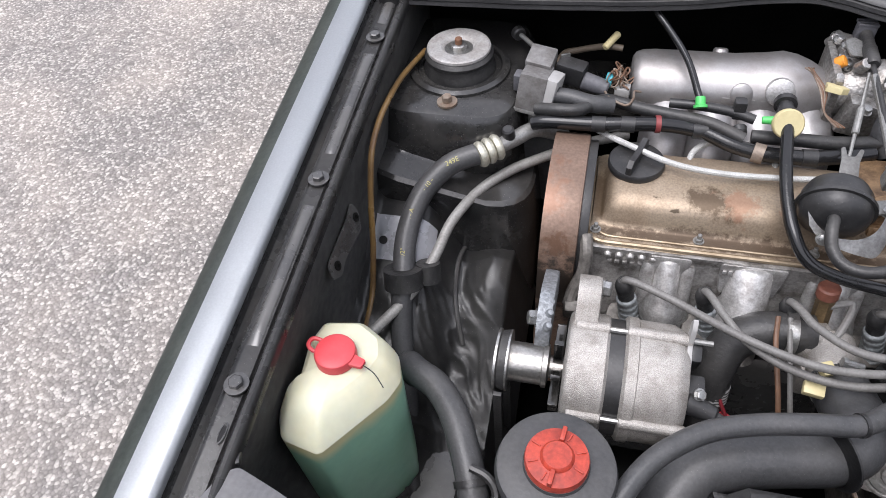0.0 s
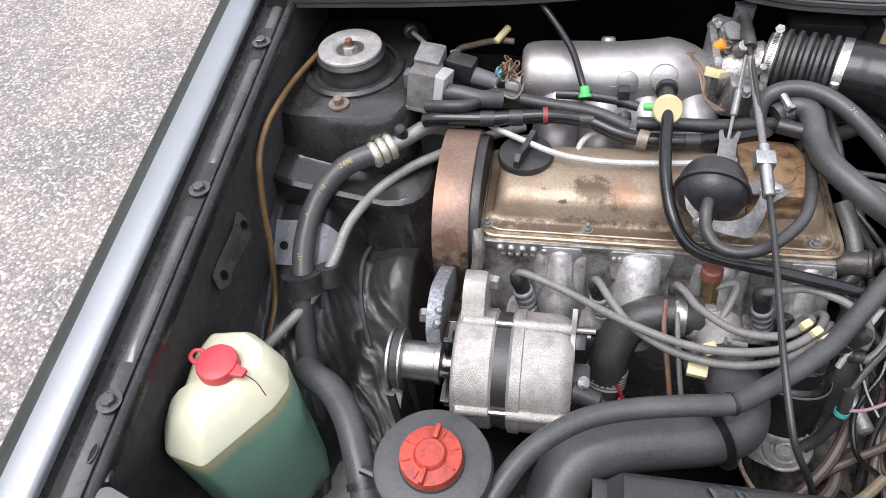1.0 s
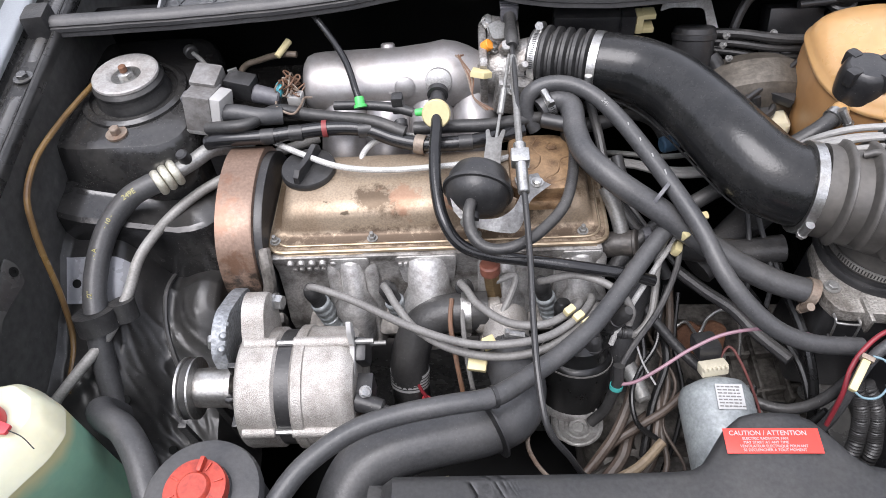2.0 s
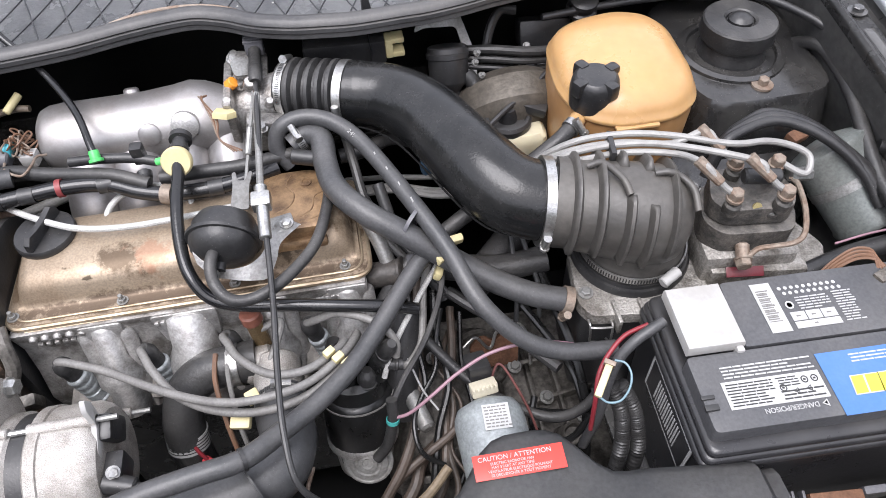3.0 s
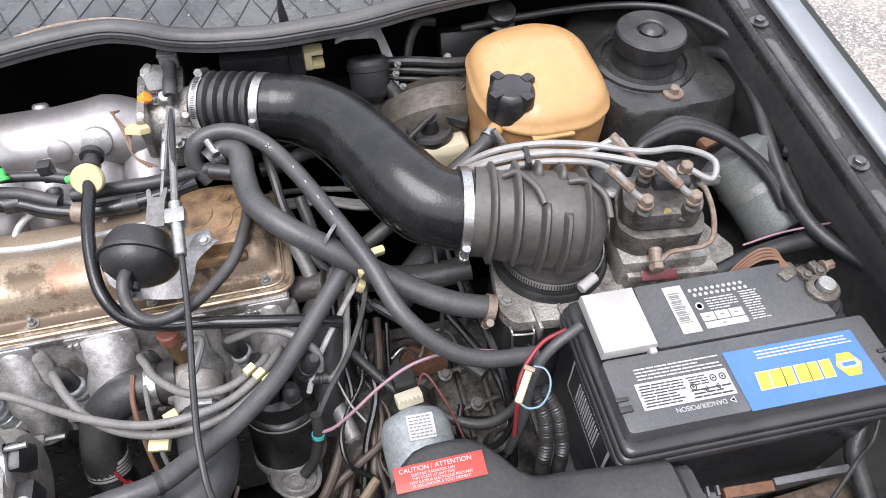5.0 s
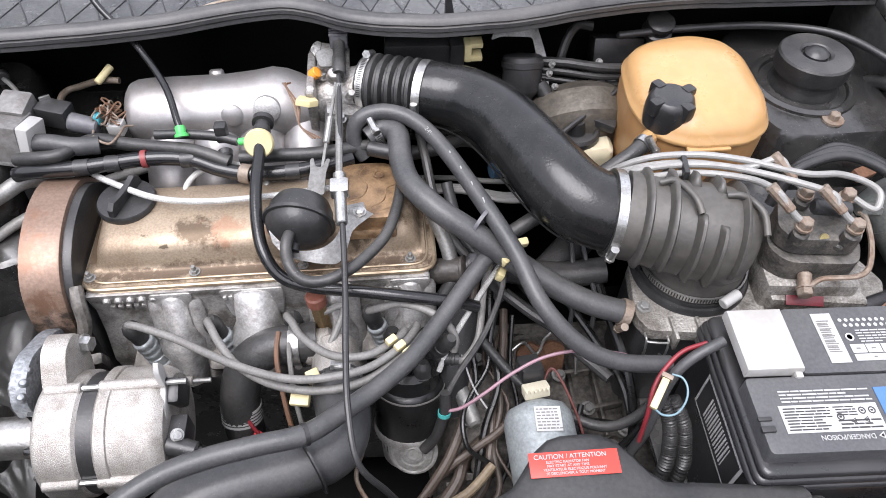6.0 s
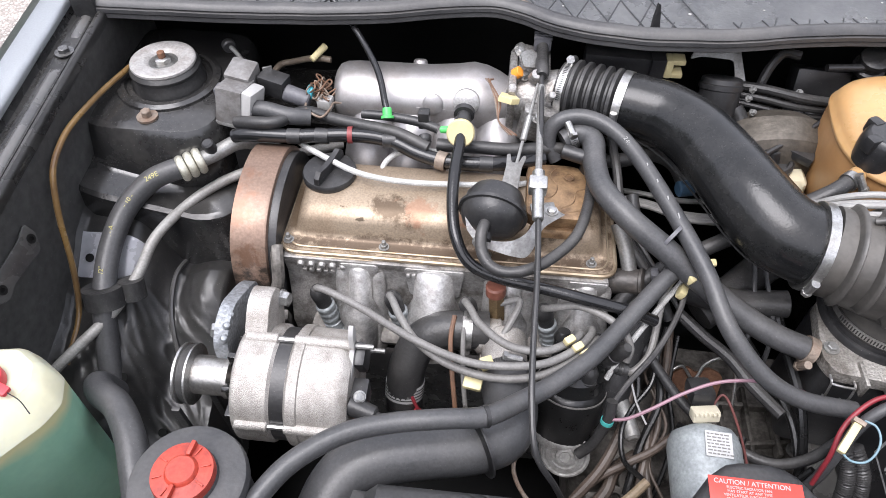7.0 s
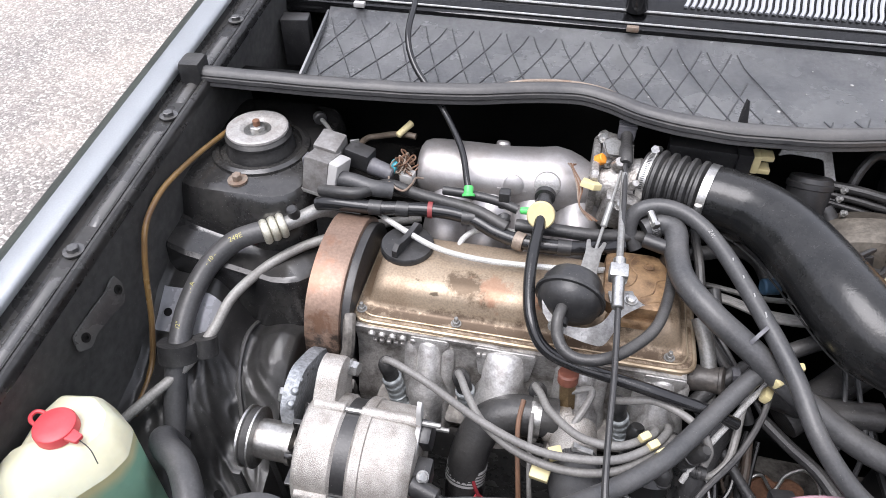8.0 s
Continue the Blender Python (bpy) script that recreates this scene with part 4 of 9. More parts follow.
for k in range(26):
    x, y = random.uniform(-0.2, 0.5), random.uniform(0.13, 0.27)
    r = random.uniform(0.001, 0.0028)
    bm = lathe(B(), [(r, 0), (r * 0.8, 0.0006), (0, 0.0007)], tray_at(x, y), tray_at(x, y) + Vector((0, 0, 1)), 7)
    part("bird_lime_spot", bm, M_WHITE, tray, "small white bird-lime spot")
bm = tube(B(), [tray_point(x, 0.02) + Vector((0, 0, h)) for x, h in ((-0.30, 0.004), (-0.26, 0.014), (-0.20, 0.026), (-0.14, 0.026), (-0.09, 0.024), (-0.05, 0.016), (-0.02, 0.006))], 0.0035, 8)
part("edge_cord", bm, M_RUSTLIGHT, tray, "brown weathered edge cord")
bm = box(B(), (-0.522, 0.19, 0.899), (0.004, 0.21, 0.012), 0.0015, (0, 0, 8))
part("tray_end", bm, M_TRAY, tray)
bm = prism(B(), [(-0.006, 0), (0.007, 0), (0.005, 0.02), (0.003, 0.036), (0.0, 0.038), (-0.004, 0.02)], 0.004, pose(0.079, 0.093, 0.893, 80, 0, 20), 0.001)
part("tray_clip", bm, M_DARK, tray, "upright black retaining clip")
for x in (-0.485, -0.062):
    bm = box(B(), (x, 0.297, 0.916), (0.018, 0.010, 0.008), 0.002)
    part("edge_clip", bm, M_RUSTLIGHT if x > -0.1 else M_WHITE, tray)
bm = B()
cyl(bm, (-0.655, 0.22, 0.80), (-0.655, 0.22, 0.90), 0.028, 0.024, 14, 0.004)
box(bm, (-0.585, 0.27, 0.86), (0.045, 0.03, 0.08), 0.004, (0, 0, 10))
solo("drain_box", bm, M_DARK, "black drain box in the rain well", "drain box")


# ---- strut mounts ----
def strut_mount(cx, cy, plate):
    s = thing("strut_mount", (cx, cy, 0.8375), "strut top bearing with pale steel washer plate and nut" if plate else "strut top bearing under a black rubber cap", "strut mount", "strut mounts")
    bm = B()
    g = 1.0 if plate else 0.90
    lathe(bm, [(g * r, h) for r, h in ((0.047, 0.0), (0.047, 0.006), (0.0445, 0.010), (0.0435, 0.020), (0.0445, 0.0215), (0.0445, 0.0245), (0.042, 0.0275), (0.0405, 0.029), (0, 0.029))], (cx, cy, 0.8365), (cx, cy, 1), 40)
    part("rubber", bm, M_RUBBER, s)
    if plate:
        bm = B()
        lathe(bm, [(0.0405, 0), (0.0415, 0.0018), (0.041, 0.0045), (0.039, 0.0058), (0.024, 0.0058), (0.0215, 0.0048), (0.0165, -0.0005), (0.0, -0.0005)], (cx, cy, 0.8655), (cx, cy, 1), 40)
        part("washer_plate", bm, mat("chalky_steel", (0.40, 0.39, 0.38), 0.6, 0.3, (0.27, 0.25, 0.23), 0.7, 60, 0.3, 350), s, "pale oxidised steel plate", 30)
        bm = B()
        lathe(bm, [(0.0185, 0), (0.0185, 0.003), (0, 0.003)], (cx, cy, 0.8640), (cx, cy, 1), 20)
        bolt(bm, (cx, cy, 0.865), (0, 0, 1), 0.0105, 0.008, 1.4)
        part("nut", bm, M_STEEL, s)
        bm = cyl(B(), (cx, cy, 0.868), (cx, cy, 0.881), 0.0048, seg=12, bevel=0.001)
        part("stud", bm, M_RUST, s, "rusty threaded stud")
    else:
        bm = B()
        lathe(bm, [(0.0445, 0), (0.0455, 0.003), (0.0448, 0.020), (0.0428, 0.0225), (0.0205, 0.0235), (0.0175, 0.021), (0.0165, 0.017), (0, 0.017)], (cx, cy, 0.8625), (cx, cy, 1), 40)
        part("cap", bm, M_RUBBER, s, "black rubber dust cap")
        bm = lathe(B(), [(0.0150, 0), (0.0148, 0.0035), (0.011, 0.0075), (0.006, 0.0092), (0, 0.0098)], (cx, cy, 0.8815), (cx, cy, 1), 24)
        part("cap_button", bm, M_DARK, s)
    return s


strut_mount(-0.54, 0.0, True)
strut_mount(0.527, -0.005, False)


M_OILYBROWN = mat("oily_brown_casting", (0.26, 0.165, 0.088), 0.42, 0.3, (0.09, 0.052, 0.028), 0.9, 48, 0.4, 200)

# ---- engine ----
engine = thing("engine", (-0.15, -0.15, 0.3), "four-cylinder engine with bronze valve cover and oily aluminium head", "engine")
bm = B()
head = [(-0.225, 0.600), (-0.235, 0.66), (-0.222, 0.70), (-0.216, 0.735), (-0.222, 0.7665), (-0.085, 0.7665), (-0.08, 0.60)]
prism(bm, head, 0.375, Matrix.Translation((-0.345, 0, 0)) @ Matrix(((0, 0, 1, 0), (1, 0, 0, 0), (0, 1, 0, 0), (0, 0, 0, 1))), 0.003)
M_HEADWALL = mat("oily_head_wall", (0.48, 0.465, 0.445), 0.36, 0.6, (0.10, 0.086, 0.072), 0.8, 34, 0.35, 380)
chead = part("cylinder_head", bm, M_HEADWALL, engine, "oil-stained cast aluminium cylinder head", 40)
for px in (-0.30, -0.212, -0.124, -0.036):
    # rounded pillars between the plug wells, and the pad under each plug
    bx = px + 0.044
    broad = px == -0.212
    for ox, y0, y1, r0, r1 in ((0.0, -0.209, -0.250, 0.024, 0.034),) if broad else ((0.0, -0.213, -0.250, 0.014, 0.0255), (-0.0215, -0.216, -0.238, 0.0085, 0.0130), (0.0215, -0.216, -0.238, 0.0080, 0.0120)):
        bm = lathe(B(), [(r0 * 0.8, 0), (r0, 0.004), (r0 * 1.05, 0.045), (r1, 0.062), (r1 * 1.02, 0.074), (r1 * 0.8, 0.085), (r1 * 0.75, 0.12)], (bx + ox, y0, 0.755 - 0.3 * abs(ox)), (bx + ox, y1, 0.660), 18)
        part("head_pillar", bm, M_ALUDULL, chead, "", 60)
    bm = prism(B(), rounded([(-0.036, 0), (0.036, 0), (0.030, -0.050), (-0.030, -0.050)] if broad else [(-0.024, 0), (0.024, 0), (0.017, -0.050), (-0.017, -0.050)], 0.006, 3), 0.010, Matrix.Translation((bx, -0.2135, 0.764)) @ Matrix(((1, 0, 0, 0), (0, 0, -1, 0), (0, 1, 0, 0), (0, 0, 0, 1))), 0.004)
    part("head_panel", bm, M_ALUDULL, chead)
    bm = prism(B(), rounded([(-0.026, -0.02), (0.026, -0.02), (0.020, 0.016), (-0.020, 0.016)], 0.008, 3), 0.012, pose(px + 0.006, -0.240, 0.664, 24, 0, 0), 0.003)
    part("plug_pad", bm, M_GEARBOX, chead)
for k in range(9):
    bm = box(B(), (-0.198 + 0.0062 * k, -0.2243, 0.753 - 0.0006 * k), (0.0042, 0.003, 0.0045 + 0.002 * (k % 2)), 0.001, (-6, 0, 6 * (k % 3)))
    part("cast_digit_bar", bm, M_ALUDULL, chead)
for k in range(5):
    bm = cyl(B(), (-0.325 + 0.0125 * k, -0.218, 0.757), (-0.325 + 0.0125 * k, -0.2245, 0.756), 0.0048, 0.0040, 16, 0.0012)
    part("cast_stud", bm, M_HEADWALL, chead)
for k in range(7):
    bm = box(B(), (-0.322 + 0.0085 * k, -0.2205, 0.745), (0.0055, 0.004, 0.0045), 0.001)
    part("cast_digit_bar", bm, M_HEADWALL, chead)
MIRX = Matrix(((1, 0, 0, 0), (0, 0, -1, 0), (0, 1, 0, 0), (0, 0, 0, 1)))
text_mesh(chead, "Germany", Matrix.Translation((-0.024, -0.2240, 0.7515)) @ MIRX, 0.0135, M_ALUDULL, 0.001, "casting_mark", "raised casting mark")
bm = B()
box(bm, (-0.16, -0.15, 0.46), (0.36, 0.17, 0.30), 0.015)
part("engine_block", bm, M_BAYPAINT_GRIMY, engine, "dark cast iron engine block")

# valve cover: pressed dome on a bolted flange
bm = B()
sec = [(-0.2085, 0.7665), (-0.2085, 0.7695), (-0.207, 0.7715), (-0.196, 0.7720), (-0.1925, 0.7735), (-0.190, 0.779), (-0.186, 0.792), (-0.179, 0.8005), (-0.166, 0.8045), (-0.145, 0.8075), (-0.118, 0.809),
       (-0.100, 0.806), (-0.092, 0.799), (-0.088, 0.785), (-0.085, 0.774), (-0.080, 0.7720), (-0.072, 0.7715), (-0.072, 0.7665)]
rings_v = []
for x, inset, low in ((-0.3485, 0, 0.999), (-0.347, 0, 0.9), (-0.340, 0, 0.9), (-0.3365, 0.0, 0.83), (-0.333, 0.004, 0.30), (-0.328, 0.002, 0.10), (-0.318, 0.0, 0.0), (-0.25, 0, 0), (-0.23, 0, -0.02), (-0.12, 0, -0.02), (-0.02, 0, 0), (0.004, 0, 0.0), (0.014, 0.002, 0.12), (0.019, 0.004, 0.35), (0.0225, 0, 0.85), (0.0245, 0, 0.9), (0.028, 0, 0.9), (0.0295, 0, 0.999)):
    r = []
    for y, z in sec:
        zz = z if z < 0.7722 else 0.772 + (z - 0.772) * (1 - low)
        if low > 0.99 and z > 0.7722:
            zz = 0.7718
        r.append((x, y + (inset if y < -0.14 else -inset), zz))
    rings_v.append(r)
loft(bm, rings_v)
cover = part("valve_cover", bm, M_COVER, engine, "bronze steel valve cover with oil and rust stains", 50)
M_BRONZERAIL = mat("satin_bronze_rail", (0.34, 0.275, 0.195), 0.42, 0.65, (0.20, 0.145, 0.09), 0.7, 40, 0.06, 400)
edge = rounded([(-0.3495, -0.2150), (0.0375, -0.2150), (0.0375, -0.068), (-0.3495, -0.068)], 0.020, 6)
bm = prism(B(), edge, 0.0040, Matrix.Translation((0, 0, 0.7666)), 0.001)
fl = part("cover_flange", bm, M_COVER, cover)
for inset, h, r in ((0.0, 0.7688, 0.0030), (0.0075, 0.7712, 0.0016)):
    lip = [(x + (inset if x < -0.15 else -inset), y + (inset if y < -0.14 else -inset), h) for x, y in edge]
    part("flange_lip", tube(B(), lip + [lip[0]], r, 8, 1), M_BRONZERAIL, fl, "bright bronze turned edge")
bm = B()
rl = smooth_line([(-0.330, -0.2165, 0.7650), (-0.25, -0.2165, 0.7650), (-0.235, -0.2165, 0.7630), (-0.222, -0.2165, 0.7600), (-0.12, -0.2165, 0.7595), (-0.02, -0.2165, 0.7600), (0.0, -0.2165, 0.7635), (0.024, -0.2160, 0.7655)], 4)
sweep(bm, rl, 0.0026, 8)
part("cover_rail", bm, M_BRONZERAIL, engine, "bronze flange reinforcing strip")
for x in (-0.342, -0.229, -0.11, 0.010):
    bm = lathe(B(), [(0.0062, 0), (0.0062, 0.0012), (0, 0.0012)], (x, -0.2, 0.7716), (x, -0.2, 1), 18)
    cyl(bm, (x, -0.2, 0.772), (x, -0.2, 0.7768), 0.0046, 0.0044, 6, 0.0004)
    cyl(bm, (x, -0.2, 0.776), (x, -0.2, 0.7825), 0.0026, 0.0024, 10, 0.0006)
    part("cover_bolt", bm, M_STEELDULL, cover)
# raised breather block at the end of the cover
bm = prism(B(), rounded([(-0.070, -0.176), (0.000, -0.176), (0.006, -0.120), (-0.006, -0.086), (-0.070, -0.086)], 0.014, 4), 0.024, Matrix.Translation((0, 0, 0.7935)), 0.005)
lathe(bm, [(0.0065, 0), (0.0065, 0.0016), (0.0045, 0.0018), (0.004, 0.0006), (0, 0.0006)], (-0.020, -0.108, 0.817), (-0.020, -0.108, 1), 18)
box(bm, (-0.034, -0.178, 0.797), (0.062, 0.016, 0.012), 0.004, (-25, 0, 0))
blk = part("breather_block", bm, M_OILYBROWN, engine, "oily tan stained breather block")
for rib in ([(-0.058, -0.150), (-0.040, -0.142), (-0.034, -0.125), (-0.042, -0.108), (-0.036, -0.094)], [(-0.030, -0.160), (-0.016, -0.150), (-0.012, -0.132), (-0.002, -0.126)], [(-0.055, -0.168), (-0.030, -0.168), (-0.004, -0.160)]):
    bm = tube(B(), [(x, y, 0.8172) for x, y in rib], 0.0010, 6, 4)
    part("raised_rib", bm, M_OILYBROWN, blk)
bm = bolt(B(), (-0.050, -0.172, 0.8175), (0, 0, 1), 0.0055, 0.005, 1.5)
part("block_bolt", bm, M_STEEL, blk)
bm = prism(B(), rounded([(-0.016, -0.010), (0.012, -0.010), (0.012, 0.010), (-0.016, 0.010)], 0.002, 2), 0.0025, pose(-0.048, -0.166, 0.8185, 0, 0, 12), 0.0006)
part("clamp_plate", bm, M_STEELDULL, blk, "plated clamp plate")
# oil filler cap
bm = B()
lathe(bm, [(0.026, -0.012), (0.030, -0.004), (0.0325, 0.0), (0.0325, 0.006), (0.031, 0.0085), (0.0, 0.0085)], (-0.305, -0.122, 0.806), (-0.305, -0.122, 1), 36)
oc = part("oil_filler_cap", bm, M_DARK, engine, "black plastic oil filler cap")
bm = B()
prism(bm, [(-0.030, 0), (0.030, 0), (0.029, 0.010), (0.022, 0.0165), (0.008, 0.014), (-0.008, 0.014), (-0.022, 0.0165), (-0.029, 0.010)], 0.0065, pose(-0.305, -0.122, 0.8135, 90, 0, 72) @ Matrix.Translation((0, 0, -0.003)), 0.001)
part("cap_grip", bm, M_DARK, oc)

# belt cover: hooped shell with a dark back
hoop = [(-0.245, 0.50), (-0.243, 0.68), (-0.240, 0.745), (-0.228, 0.782), (-0.206, 0.806), (-0.175, 0.821), (-0.140, 0.827), (-0.105, 0.824), (-0.078, 0.810), (-0.058, 0.786), (-0.05, 0.74), (-0.05, 0.50)]
YZX = Matrix(((0, 0, 1, 0), (1, 0, 0, 0), (0, 1, 0, 0), (0, 0, 0, 1)))
bm = B()
hl = [Vector((0, y, z)) for y, z in hoop]
hl = [(p.y, p.z) for p in smooth_line(hl, 4)]
prism(bm, hl, 0.042, Matrix.Translation((-0.402, 0, 0)) @ YZX, 0.004)
part("belt_cover", bm, M_BELTCOVER, engine, "brown heat-stained timing belt cover", 50)
bm = B()
cm = [(-0.145 + (y + 0.145) * 0.94, 0.66 + (z - 0.66) * 0.965) for y, z in hl]
prism(bm, cm, 0.012, Matrix.Translation((-0.362, 0, 0)) @ YZX, 0.002)
part("belt_cover_back", bm, M_DARK, engine, "black inner belt guard")
bm = B()
tube(bm, [(-0.352, -0.215, 0.778), (-0.349, -0.230, 0.765), (-0.350, -0.240, 0.74), (-0.358, -0.25, 0.72), (-0.362, -0.262, 0.705)], 0.0075, 10)
box(bm, (-0.352, -0.262, 0.698), (0.03, 0.014, 0.03), 0.004, (20, 0, 10))
part("lifting_bracket", bm, M_GEARBOX, engine, "dull steel lifting bracket")


# spark plugs with shielded boots
M_SHIELD = mat("zinc_heat_shield", (0.38, 0.41, 0.42), 0.42, 0.4, (0.15, 0.15, 0.145), 0.7, 50, 0.25, 350)


def spark_plug(x):
    s = thing("spark_plug_boot", (x, -0.232, 0.685), "black spark plug boot with steel heat shield in the head", "spark plug", "spark plugs")
    a, b = Vector((x + 0.0135, -0.2455, 0.664)), Vector((x - 0.005, -0.2425, 0.742))
    d = (b - a)
    prof = [(0.0140, 0), (0.0140, 0.005), (0.0122, 0.007), (0.0122, 0.018), (0.0112, 0.019)]
    for k in range(3):
        h = 0.019 + 0.0095 * k
        prof += [(0.0112, h), (0.0112, h + 0.004), (0.0118, h + 0.005), (0.0118, h + 0.0085), (0.0112, h + 0.0095)]
    prof += [(0.0100, 0.0485), (0.0100, 0.049)]
    bm = lathe(B(), prof, a, b, 20)
    part("heat_shield", bm, M_SHIELD, s, "zinc-plated heat shield")
    bm = lathe(B(), [(0.0096, 0.048), (0.0096, 0.060), (0.0104, 0.062), (0.0104, 0.070), (0.0082, 0.0755), (0.0062, 0.078), (0, 0.079)], a, b, 18)
    part("boot", bm, M_RUBBER, s)
    bm = lathe(B(), [(0.016, -0.004), (0.016, 0.0), (0.013, 0.001)], a, b, 6)
    part("hex_base", bm, M_RUSTLIGHT, s)
    return s


for x in (-0.300, -0.212, -0.124, -0.036):
    spark_plug(x)

# ---- intake manifold ----
inlet = thing("intake_manifold", (-0.2, -0.02, 0.74), "satin cast aluminium intake plenum and runners", "intake manifold")
bm = B()
rings_p = []
for x, r, dy, dz in ((-0.322, 0.020, 0, 0), (-0.3215, 0.030, 0, 0), (-0.318, 0.0355, 0, 0), (-0.310, 0.039, 0, 0), (-0.295, 0.0405, 0, 0), (-0.25, 0.041, 0, 0), (-0.20, 0.0415, 0, 0), (-0.165, 0.043, 0.001, 0.0015), (-0.145, 0.0445, 0.002, 0.003),
                     (-0.128, 0.043, 0.001, 0.002), (-0.112, 0.039, 0, 0), (-0.102, 0.035, -0.002, -0.001), (-0.095, 0.034, -0.003, -0.002), (-0.09, 0.034, -0.003, -0.002)):
    rings_p.append([(x, 0.022 + dy + r * 1.06 * math.cos(a * math.tau / 32), 0.8235 + dz + r * 0.94 * math.sin(a * math.tau / 32)) for a in range(32)])
loft(bm, rings_p)
cyl(bm, (-0.216, 0.050, 0.845), (-0.216, 0.056, 0.856), 0.010, 0.009, 14, 0.002)
lathe(bm, [(0.013, 0), (0.013, 0.010), (0.010, 0.012), (0, 0.012)], (-0.192, -0.010, 0.838), (-0.192, -0.040, 0.85), 18)
plen = part("plenum", bm, M_PLENUM, inlet, "satin cast aluminium plenum with soot haze", 50)
for k in range(3):
    bm = box(B(), (-0.205 + 0.022 * k, -0.0205, 0.8325), (0.015, 0.0018, 0.007), 0.0005, (-10, 0, 0))
    part("casting_mark", bm, M_PLENUM, plen)
for k in range(4):
    x0 = -0.272 + 0.055 * k
    bm = B()
    tube(bm, [(x0, -0.002, 0.800), (x0, -0.028, 0.790), (x0 - 0.002, -0.05, 0.770), (x0 - 0.003, -0.065, 0.735), (x0 - 0.004, -0.075, 0.69)], 0.0305, 20, 5)
    part("runner", bm, M_PLENUM, inlet)
bm = B()
box(bm, (-0.19, -0.08, 0.735), (0.24, 0.012, 0.05), 0.004, (-20, 0, 0))
part("runner_flange", bm, M_ALU, inlet)
# throttle body
M_THROTTLE = mat("stained_throttle_casting", (0.40, 0.39, 0.375), 0.45, 0.75, (0.2, 0.175, 0.15), 0.6, 45, 0.4, 300, fine=True)
bm = B()
cyl(bm, (-0.092, 0.020, 0.828), (-0.03, 0.014, 0.845), 0.033, 0.032, 28, 0.003)
box(bm, (-0.072, 0.045, 0.852), (0.040, 0.055, 0.050), 0.006, (0, 12, 0))
box(bm, (-0.095, 0.014, 0.835), (0.010, 0.085, 0.082), 0.004)
box(bm, (-0.06, -0.028, 0.830), (0.045, 0.022, 0.045), 0.006, (0, 10, 0))
part("throttle_body", bm, M_THROTTLE, inlet, "cast aluminium throttle body", 40)
for p in ((-0.088, 0.052, 0.878), (-0.082, 0.036, 0.880), (-0.088, 0.066, 0.874), (-0.082, 0.015, 0.868), (-0.062, -0.04, 0.846)):
    bm = bolt(B(), p, (0.2, -0.3, 1), 0.0052, 0.008, 1.4)
    part("screw", bm, M_STEEL, inlet)
bm = cyl(B(), (-0.094, 0.012, 0.872), (-0.086, 0.010, 0.879), 0.007, seg=12, bevel=0.001)
part("seal_plug", bm, mat("orange_sealant", (0.75, 0.28, 0.03), 0.5, 0), inlet, "orange sealing plug")
bm = B()
tube(bm, [(-0.098, 0.035, 0.86), (-0.086, 0.028, 0.874), (-0.079, 0.034, 0.868), (-0.08, 0.05, 0.866)], 0.0016, 6)
tube(bm, [(-0.085, 0.06, 0.865), (-0.074, 0.05, 0.88), (-0.072, 0.03, 0.878)], 0.0022, 6)
part("linkage_spring", bm, M_STEEL, inlet)
bm = prism(B(), rounded([(-0.016, -0.010), (0.012, -0.014), (0.018, 0.004), (0.004, 0.016), (-0.012, 0.012)], 0.004, 3), 0.0025, pose(-0.074, 0.026, 0.884, 20, 12, 30), 0.0006)
part("throttle_lever", bm, M_STEELDULL, inlet, "plated throttle lever")
for p, r in (((-0.094, 0.066, 0.866), 0.006), ((-0.070, 0.006, 0.872), 0.0075), ((-0.050, -0.020, 0.862), 0.005), ((-0.098, -0.012, 0.864), 0.0055)):
    bm = cyl(B(), p, (p[0] + 0.004, p[1] - 0.008, p[2] + 0.013), r, r * 0.9, 12, 0.001)
    part("casting_boss", bm, M_THROTTLE, inlet)


# ---- air intake: boot, duct, ribbed elbow ----
air = thing("air_duct", (0.15, -0.1, 0.80), "black moulded air intake duct with ribbed rubber boots", "air duct")
bm = B()
a, b = Vector((-0.034, 0.0155, 0.853)), Vector((0.046, -0.0155, 0.8595))
L = (b - a).length
prof = [(0.0335, 0), (0.0335, 0.010)]
for k in range(5):
    h = 0.014 + k * 0.0125
    prof += [(0.0335, h), (0.0395, h + 0.003), (0.0395, h + 0.007), (0.0335, h + 0.010)]
prof += [(0.0345, L - 0.008), (0.0345, L)]
lathe(bm, prof, a, b, 32)
part("bellows_boot", bm, M_RUBBER, air, "ribbed black rubber bellows", 60)
bm = B()
dl = smooth_line([(0.036, -0.012, 0.859), (0.062, -0.020, 0.860), (0.092, -0.034, 0.860), (0.122, -0.068, 0.860), (0.146, -0.118, 0.860), (0.168, -0.165, 0.857), (0.190, -0.196, 0.850), (0.215, -0.209, 0.844), (0.240, -0.214, 0.841)], 7)
sweep(bm, dl, lambda t: 0.0355 + 0.0065 * min(1, t * 1.6) + (0.001 if t < 0.12 else 0), 30)
part("duct", bm, M_DUCT, air, "glossy black moulded air duct", 60)
bm = B()
sm = smooth_line([p + Vector((0, 0, 0)) for p in dl[8:-6:6]], 3)
sweep(bm, [p + Vector((-0.030, -0.020, -0.026)) for p in sm], 0.0012, 5)
part("mould_seam", bm, M_DUCT, air)
clamp_on(air, (-0.027, 0.0125, 0.8535), (1, -0.39, 0.08), 0.034, 0.009, None, (0, 0.6, 1))
